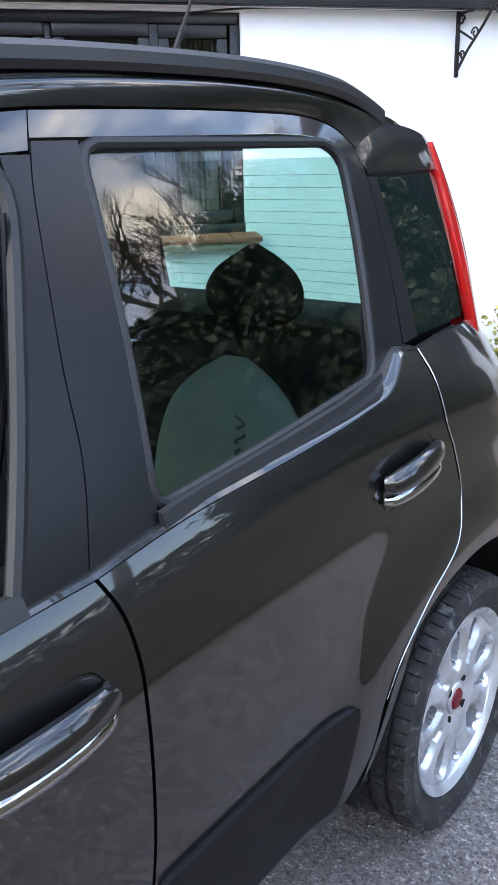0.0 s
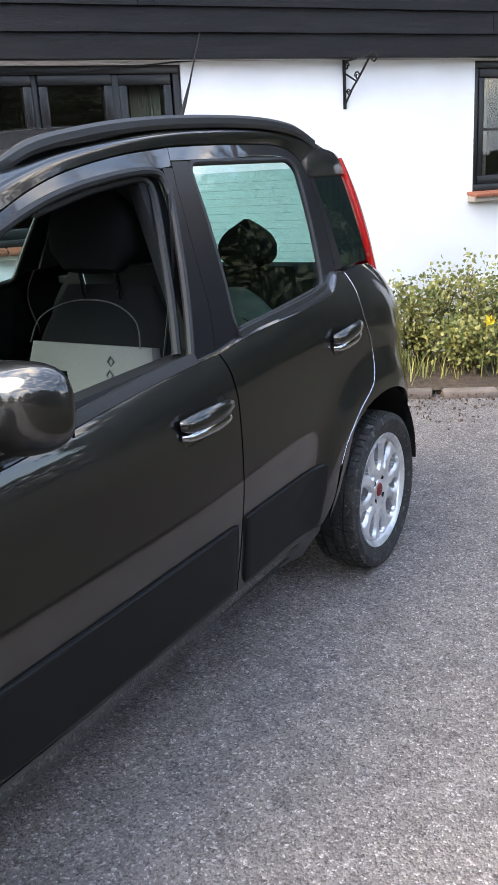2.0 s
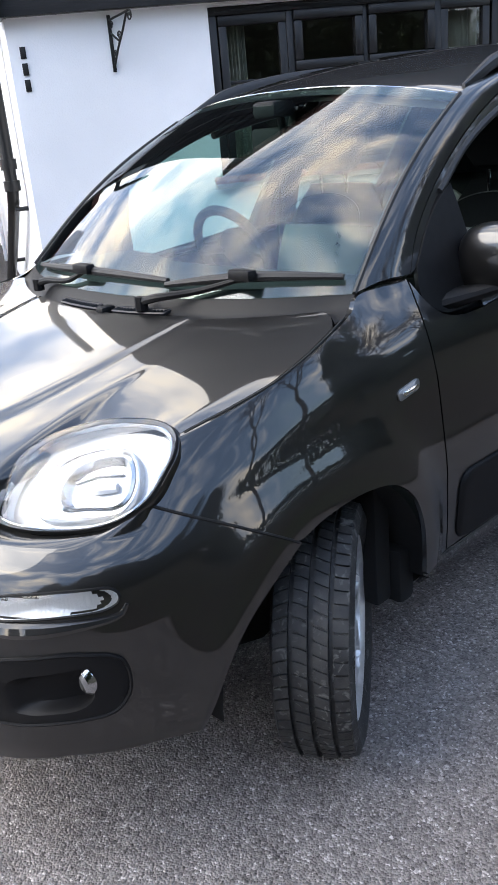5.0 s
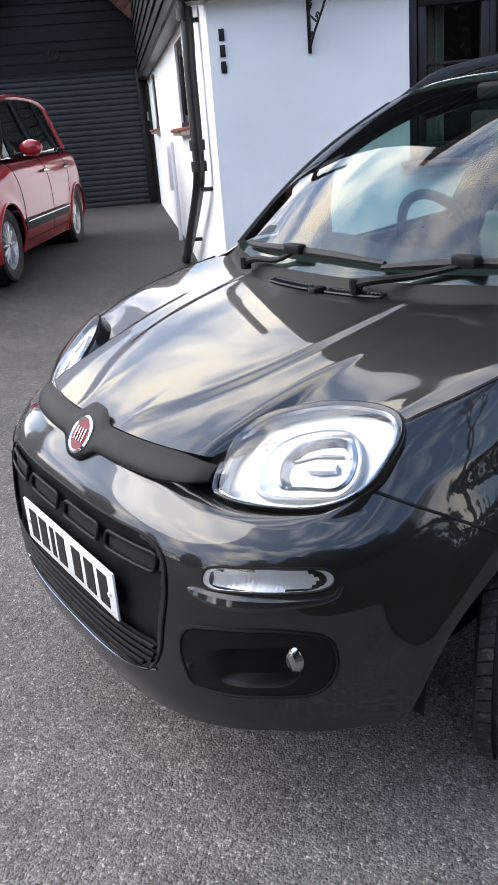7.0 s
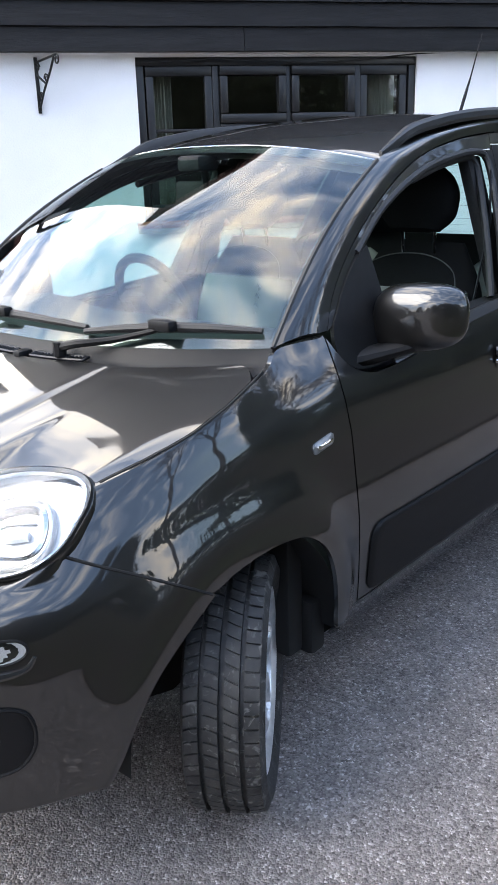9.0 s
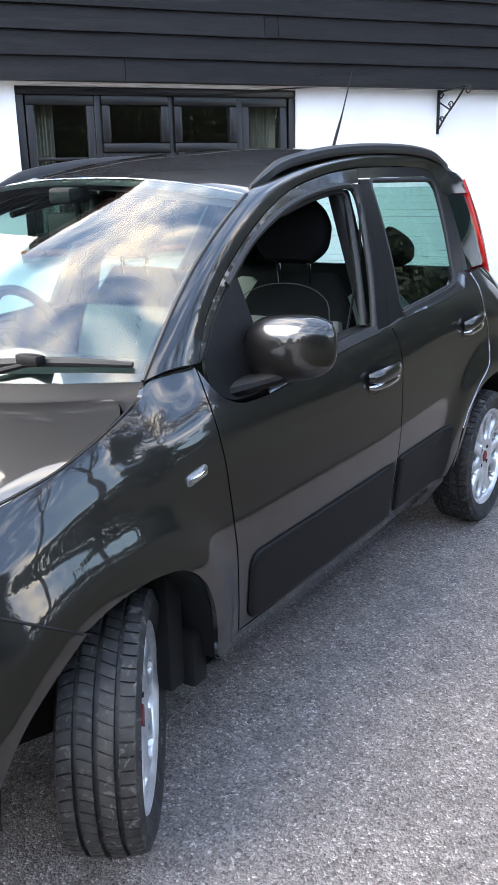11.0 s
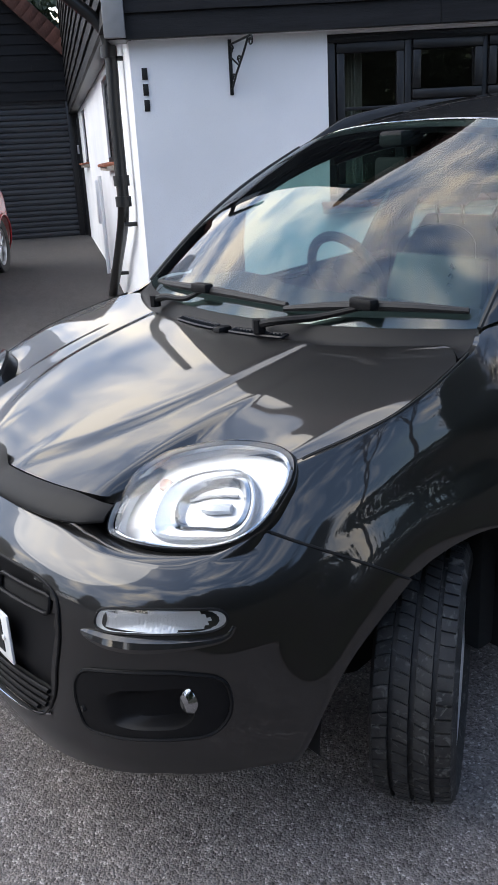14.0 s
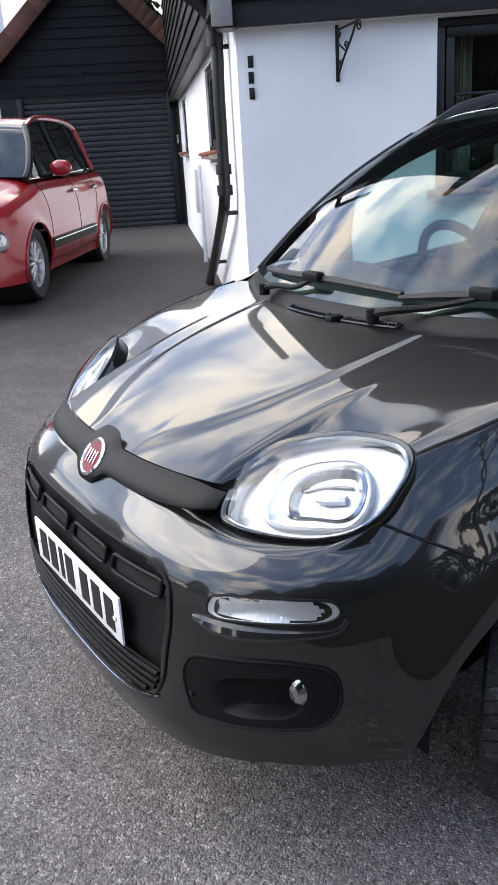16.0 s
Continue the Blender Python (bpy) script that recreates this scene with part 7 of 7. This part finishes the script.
        for yc in (-1.30, 1.31):
            tube("arch_rim", [(s * (float(sx(yc + .368 * math.cos(a), max(.22, .32 + .368 * math.sin(a)))) + .002), yc + .368 * math.cos(a), max(.2, .32 + .368 * math.sin(a))) for a in np.linspace(-.3, math.pi + .3, 30)], .014, RED_PAINT, root)
            V, F = lathe([(-.22, .36), (.12, .36)], 30)
            link_mesh("wheel_housing", [(s * (.70 + p[0]), yc + p[1], .33 + p[2]) for p in V], F, GAP, root)
            V, F = lathe([(-.09, .215), (-.10, .24), (-.105, .30), (-.09, .318), (-.04, .322), (.04, .322), (.09, .318), (.105, .30), (.10, .24), (.09, .215)], 48)
            tyre = link_mesh("tyre", [(s * (.76 + p[0]), yc + p[1], .322 + p[2]) for p in V], F, TYRE, root)
            V, F = lathe([(.05, .215), (.07, .222), (.086, .215), (.074, .205), (.03, .195), (-.03, .19)], 48)
            link_mesh("rim", [(s * (.76 + p[0]), yc + p[1], .322 + p[2]) for p in V], F, ALLOY, tyre)
            V, F = lathe([(-.03, .01), (-.03, .2)], 24)
            link_mesh("rim_backing", [(s * (.76 + p[0]), yc + p[1], .322 + p[2]) for p in V], F, GAP, tyre)
            for k in range(12):
                a = 2 * math.pi * k / 12
                c_, s_ = math.cos(a), math.sin(a)
                tube("spoke", [(s * (.76 + .065), yc + .02 * c_, .322 + .02 * s_), (s * (.76 + .06), yc + .11 * c_, .322 + .11 * s_), (s * (.76 + .05), yc + .205 * c_, .322 + .205 * s_)], [.02, .014, .018], ALLOY, tyre)
    box_part("lower_grille", (0, -2.06, .42), (1.0, .04, .16), TRIM, root, bevel=.02)
    box_part("underbody", (0, 0, .30), (1.4, 3.7, .16), GAP, root, bevel=.02)
    box_part("cabin_core", (0, .5, .8), (1.3, 2.6, .5), GAP, root, bevel=.02)
    f = Vector((.81, -.585, 0)).normalized()
    left = Vector((-f.y, f.x, 0))
    mid = Vector((-7.05, .76, .19)) - left * .80
    root.matrix_world = Matrix(((left.x, -f.x, 0, mid.x), (left.y, -f.y, 0, mid.y), (0, 0, 1, mid.z), (0, 0, 0, 1)))
    return root


red_car()

VERGE_X = 1.66

# ---- planting ----
def leaf_quads(centres, size, rnd, flat=.35):
    """Small folded leaves at the given places."""
    n = len(centres)
    C = np.array(centres)
    d = rnd.normal(size=(n, 3))
    d /= np.linalg.norm(d, axis=1, keepdims=True)
    e = np.cross(d, rnd.normal(size=(n, 3)))
    e /= np.linalg.norm(e, axis=1, keepdims=True)
    L = size * rnd.uniform(.6, 1.3, (n, 1))
    W = L * flat
    k = np.cross(d, e) * W * .35
    V = np.stack([C - d * L * .5, C + e * W + k, C + d * L * .5, C - e * W + k], 1).reshape(-1, 3)
    F = [(4 * i, 4 * i + 1, 4 * i + 2, 4 * i + 3) for i in range(n)]
    return V, F


rnd = np.random.default_rng(4)


def bed():
    """A planted bed against the wall behind the car, edged with stones."""
    v, f = [], []
    n, m = 26, 14
    for i in range(n):
        for j in range(m):
            x = 2.35 + 4.4 * i / (n - 1)
            y = -.75 * j / (m - 1) - (.35 if x > 3.2 else .35 * max(0, (x - 2.6) / .6))* j / (m - 1)
            v.append((x, y, .03 + .05 * math.sin(math.pi * min(1, (j + 1) / m)) + .02 * noise.noise(Vector((x * 5, y * 5, 0)))))
    ob = link_mesh("flower_bed", v, grid_faces(n, m), SOIL)
    ob.matrix_world = WALL
    tagged(ob, "bare soil bed along the foot of the wall", "flower bed", kind="structure")
    x, k = 2.4, 0
    rr = random.Random(8)
    while x < 6.4:
        w = rr.uniform(.22, .42)
        bm = bmesh.new()
        add_box(bm, (0, 0, 0), (w - .015, rr.uniform(.08, .11), rr.uniform(.05, .07)), bevel=.015)
        for vv in bm.verts:
            vv.co += Vector((noise.noise(vv.co * 9 + Vector((k, 0, 0))), noise.noise(vv.co * 9 + Vector((0, k, 0))), noise.noise(vv.co * 9 + Vector((0, 0, k))))) * .008
        xm = x + w / 2
        y = -.80 - (.35 if xm > 3.2 else .35 * max(0, (xm - 2.6) / .6))
        s_ = part("edging_stone", bm, STONE)
        s_.matrix_world = WALL @ pose(xm, y, .018, 0, 0, rr.uniform(-6, 6) - (28 if 2.6 < xm < 3.2 else 0))
        tagged(s_, "low weathered edging stone of the bed", "edging stone", "stones edging the bed")
        x += w
        k += 1


bed()


def shrub(x, y, h, r, seed, leaves=2000, label="straggly evergreen shrub with yellow-green leaves by the wall"):
    g = np.random.default_rng(seed)
    root = tagged(new("shrub"), label, "shrub", "shrubs by the wall")
    V, F, tips = [], [], []
    for k in range(16):
        a, q = g.uniform(0, 2 * math.pi), g.uniform(.1, 1.0)
        p0 = Vector((g.normal() * .06, g.normal() * .06, 0))
        end = Vector((math.cos(a) * r * q, math.sin(a) * r * q * .7, h * g.uniform(.55, 1.05)))
        mid = p0.lerp(end, .5) + Vector((g.normal() * .05, g.normal() * .05, .05))
        line = spline([p0, mid, end], 7)
        v, f = tube_mesh(line, [.009 - .0011 * i for i in range(7)], 5)
        b = len(V)
        V += v
        F += [tuple(b + i for i in q_) for q_ in f]
        tips += [line[i] for i in range(2, 7)]
    tagged(link_mesh("stem_growth", V, F, TWIG, root), kind="stuff")
    T = np.array(tips)
    C = T[g.integers(0, len(T), leaves)] + g.normal(size=(leaves, 3)) * (r * .16, r * .14, h * .09)
    C[:, 2] = np.maximum(C[:, 2], .05)
    v, f = leaf_quads(C, .032, g, .42)
    lv = link_mesh("leaves", v, f, LEAF, root, smooth=False)
    tagged(lv, kind="stuff")
    root.matrix_world = WALL @ pose(x, y, .05)
    return root


for k, (x, y, h, r) in enumerate(((2.75, -.30, .42, .30), (3.15, -.38, .58, .36), (3.55, -.45, .70, .40), (3.95, -.40, .62, .42), (4.4, -.45, .74, .42), (4.85, -.4, .60, .42), (5.4, -.45, .66, .45), (3.35, -.75, .36, .36), (3.9, -.85, .40, .4), (4.5, -.8, .36, .4))):
    shrub(x, y, h, r, 20 + k)


def grass_tuft(x, y, seed):
    g = np.random.default_rng(seed)
    n = 160
    base = g.normal(size=(n, 2)) * .16
    V, F = [], []
    for i in range(n):
        a, l = g.uniform(0, 6.28), g.uniform(.05, .19)
        d = np.array([math.cos(a), math.sin(a)]) * l * g.uniform(.15, .7)
        p = base[i]
        w = np.array([-math.sin(a), math.cos(a)]) * .004
        b = len(V)
        V += [(*(p - w), 0), (*(p + w), 0), (*(p + d * .5 + w * .8), l * .7), (*(p + d * .5 - w * .8), l * .7), (*(p + d), l)]
        F += [(b, b + 1, b + 2, b + 3), (b + 3, b + 2, b + 4)]
    ob = link_mesh("long_grass", V, F, LEAF, smooth=False)
    ob.matrix_world = WALL @ pose(x, y, .05)
    return tagged(ob, "tuft of long fresh grass in the bed", "grass", kind="stuff")


for k, (x, y) in enumerate(((3.0, -.55), (3.6, -.8), (4.3, -.9), (2.8, -.45))):
    grass_tuft(x, y, 60 + k)


def daffodil(x, y, z, seed):
    g = random.Random(seed)
    root = tagged(new("daffodil"), "yellow daffodil flowering in the bed", "flower", "daffodils in the bed")
    tube("stem", [(0, 0, 0), (.01, -.01, z * .6), (.02, -.03, z)], .004, LEAF, root)
    V, F = [], []
    for k in range(6):
        a = k * math.pi / 3
        c, s = math.cos(a), math.sin(a)
        b = len(V)
        V += [(.02, -.035, z), (.02 + .02 * c - .012 * s, -.04, z + .02 * s + .012 * c), (.02 + .045 * c, -.038, z + .045 * s), (.02 + .02 * c + .012 * s, -.04, z + .02 * s - .012 * c)]
        F.append((b, b + 1, b + 2, b + 3))
    link_mesh("petals", V, F, PETAL, root, smooth=False)
    v, f = lathe([(0, .010), (.025, .016), (.03, .02)], 14)
    link_mesh("trumpet", [(.02 + p[1], -.04 - p[0], z + p[2]) for p in v], f, PETAL, root)
    root.matrix_world = WALL @ pose(x, y, .05)


for k, (x, y, z) in enumerate(((3.55, -.92, .42), (4.05, -.98, .45), (3.30, -.9, .38))):
    daffodil(x, y, z, k)

# fallen leaves and dead stems at the edge of the bed
V, F = leaf_quads(np.stack([rnd.uniform(2.5, 4.8, 1800), -rnd.uniform(.55, 1.1, 1800) - rnd.uniform(0, 1, 1800) ** 3 * .7, np.full(1800, .03)], 1), .019, rnd, .4)
V[:, 2] = np.clip(V[:, 2], .005, .10)
ob = link_mesh("leaf_litter", V, F, TWIG, smooth=False)
ob.matrix_world = WALL
tagged(ob, "dry brown leaf litter before the bed", "leaf litter", kind="stuff")


# trees round the drive, behind the camera: they show in paint and glass
def leafy_tree(seed, h=5.2, r=2.2, leaves=15000):
    g = np.random.default_rng(seed)
    root = tagged(new("tree"), "dark evergreen garden tree beyond the drive", "tree", "garden trees")
    trunk = spline([(0, 0, -.2), (.1, .05, h * .3), (-.05, .1, h * .6), (.05, 0, h * .9)], 10)
    tube("trunk", trunk, [.22 - .02 * i for i in range(10)], BARK, root)
    for k in range(9):
        z0 = h * (.22 + .07 * k)
        a = k * 2.4
        e = (math.cos(a) * r * .75, math.sin(a) * r * .75, z0 + h * .12)
        tube("limb", spline([(0, 0, z0), (e[0] * .5, e[1] * .5, z0 + .3), e], 6), [.07, .06, .05, .035, .025, .015], BARK, root)
    cl = []
    for k in range(110):
        z = h * g.uniform(.12, 1.0)
        w = r * math.sin(math.pi * min(1, (z / h) * .9 + .12)) ** .7
        a, q = g.uniform(0, 6.28), g.uniform(.2, 1) ** .5
        cl.append((math.cos(a) * w * q, math.sin(a) * w * q, z, g.uniform(.25, .6)))
    cl = np.array(cl)
    i = g.integers(0, len(cl), leaves)
    C = cl[i, :3] + g.normal(size=(leaves, 3)) * cl[i, 3:4] * .6
    C[:, 2] = np.maximum(C[:, 2], .15)
    v, f = leaf_quads(C, .19, g, .5)
    lv = link_mesh("crown", v, f, TREE_LEAF, root, smooth=False)
    tagged(lv, kind="stuff")
    return root


def bare_tree(seed, h=11.0):
    g = random.Random(seed)
    root = tagged(new("bare_tree"), "leafless tree with fine branching twigs", "tree", "garden trees")
    tube("trunk", spline([(0, 0, -.2), (.08, .05, h * .18), (.0, .1, h * .36)], 8), [.2, .19, .18, .17, .16, .15, .14, .13], BARK, root)
    V, F = [], []
    def grow(p, d, l, r, depth):
        q = p + d * l
        v, f = tube_mesh([p, p.lerp(q, .5) + Vector((g.uniform(-1, 1), g.uniform(-1, 1), g.uniform(-1, 1))) * l * .07, q], [r, r * .82, r * .66], 5 if depth > 2 else 3)
        b = len(V)
        V.extend(v)
        F.extend(tuple(b + i for i in k) for k in f)
        if depth == 0:
            return
        for _ in range(3 if depth > 1 else 4):
            e = (d + Vector((g.uniform(-1, 1), g.uniform(-1, 1), g.uniform(-.45, .9))) * .75).normalized()
            grow(q if g.random() < .7 else p.lerp(q, .6), e, l * g.uniform(.6, .82), r * .62, depth - 1)
    for k in range(4):
        a = k * 1.6 + .3
        grow(Vector((0, .1, h * .34)), Vector((math.cos(a) * .6, math.sin(a) * .6, 1)).normalized(), h * .17, .085, 5)
    tw = link_mesh("branches", V, F, BARK, root, smooth=False)
    tagged(tw, kind="stuff")
    return root


t0 = leafy_tree(11)
t0.matrix_world = pose(6.4, 9.8, 0)
rr = random.Random(3)
for x, y, k in ((8.0, 11.6, 1.15), (5.8, 12.6, 1.2), (7.4, 14.0, 1.3), (4.4, 14.6, 1.3), (5.0, 8.8, 1.0), (7.6, 8.8, .9), (8.2, -8.6, 1.1), (13.5, -9.0, 1.2), (9.2, -7.4, .8), (10.8, -9.2, 1.2), (7.6, -11.4, 1.1), (13.5, -4.6, .95), (14.5, -6.8, 1.0), (12.5, -7.2, .9), (14.5, -2.6, .8), (11.4, -12.5, 1.2), (5.0, -14.5, 1.1), (2.0, -26, 1.0), (-6, -28, 1.2), (8.5, -20, 1.1), (-14, -24, 1.0), (-22, -18, 1.2), (-26, -9, 1.1), (-27, 0, 1.0), (-24, 9, 1.2)):
    c = copy_thing(t0, pose(x, y, 0, 0, 0, rr.uniform(0, 360)) @ Matrix.Scale(k, 4))
    c.scale = (k, k, k)
b0 = bare_tree(7)
b0.matrix_world = pose(9.0, 9.4, 0)
copy_thing(b0, pose(7.4, 12.0, 0, 0, 0, 130))
copy_thing(b0, pose(10.5, 6.5, 0, 0, 0, 250))
copy_thing(b0, pose(11.5, 1.0, 0, 0, 0, 40))
copy_thing(b0, pose(6.0, 15.0, 0, 0, 0, 310))

# unseen dark strip added between drive and hedge to darken the doors' reflections
v = [(x, y, .02 + (.02 + .02 * noise.noise(Vector((x * 2, y * 2, 0)))) * (1 if 0 < i < 9 else 0)) for y in np.linspace(-9, 12, 40) for i, x in enumerate(np.linspace(VERGE_X, 8.5, 10))]
ob = link_mesh("verge", v, grid_faces(40, 10), VERGE)
tagged(ob, "unseen dark brown strip added for the door reflections", "verge", kind="structure")


def hedge(x0, y0, x1, y1, h, w, n, seed):
    g = np.random.default_rng(seed)
    t = g.uniform(0, 1, n)
    L = math.hypot(x1 - x0, y1 - y0)
    a = math.atan2(y1 - y0, x1 - x0)
    o = np.sign(g.uniform(-1, 1, n)) * w / 2 * g.uniform(.55, 1.0, n) ** .4
    z = h * g.uniform(0.02, 1, n)
    top = g.uniform(0, 1, n) < .3
    z[top] = h * g.uniform(.9, 1.06, top.sum())
    o[top] = g.uniform(-w / 2, w / 2, top.sum())
    C = np.stack([x0 + (x1 - x0) * t - math.sin(a) * o, y0 + (y1 - y0) * t + math.cos(a) * o, z], 1) + g.normal(size=(n, 3)) * .05
    v, f = leaf_quads(C, .17, g, .5)
    ob = link_mesh("hedge", v, f, TREE_LEAF, smooth=False)
    return tagged(ob, "dense dark green garden hedge along the drive", "hedge", kind="stuff")


hedge(8.2, -9.0, 7.2, 12.0, 1.4, 1.0, 8000, 5)
hedge(6.6, 12.0, -1.0, 14.0, 2.0, 1.0, 4000, 6)
hedge(-18, -20, 14, -22, 2.2, 1.2, 6000, 7)
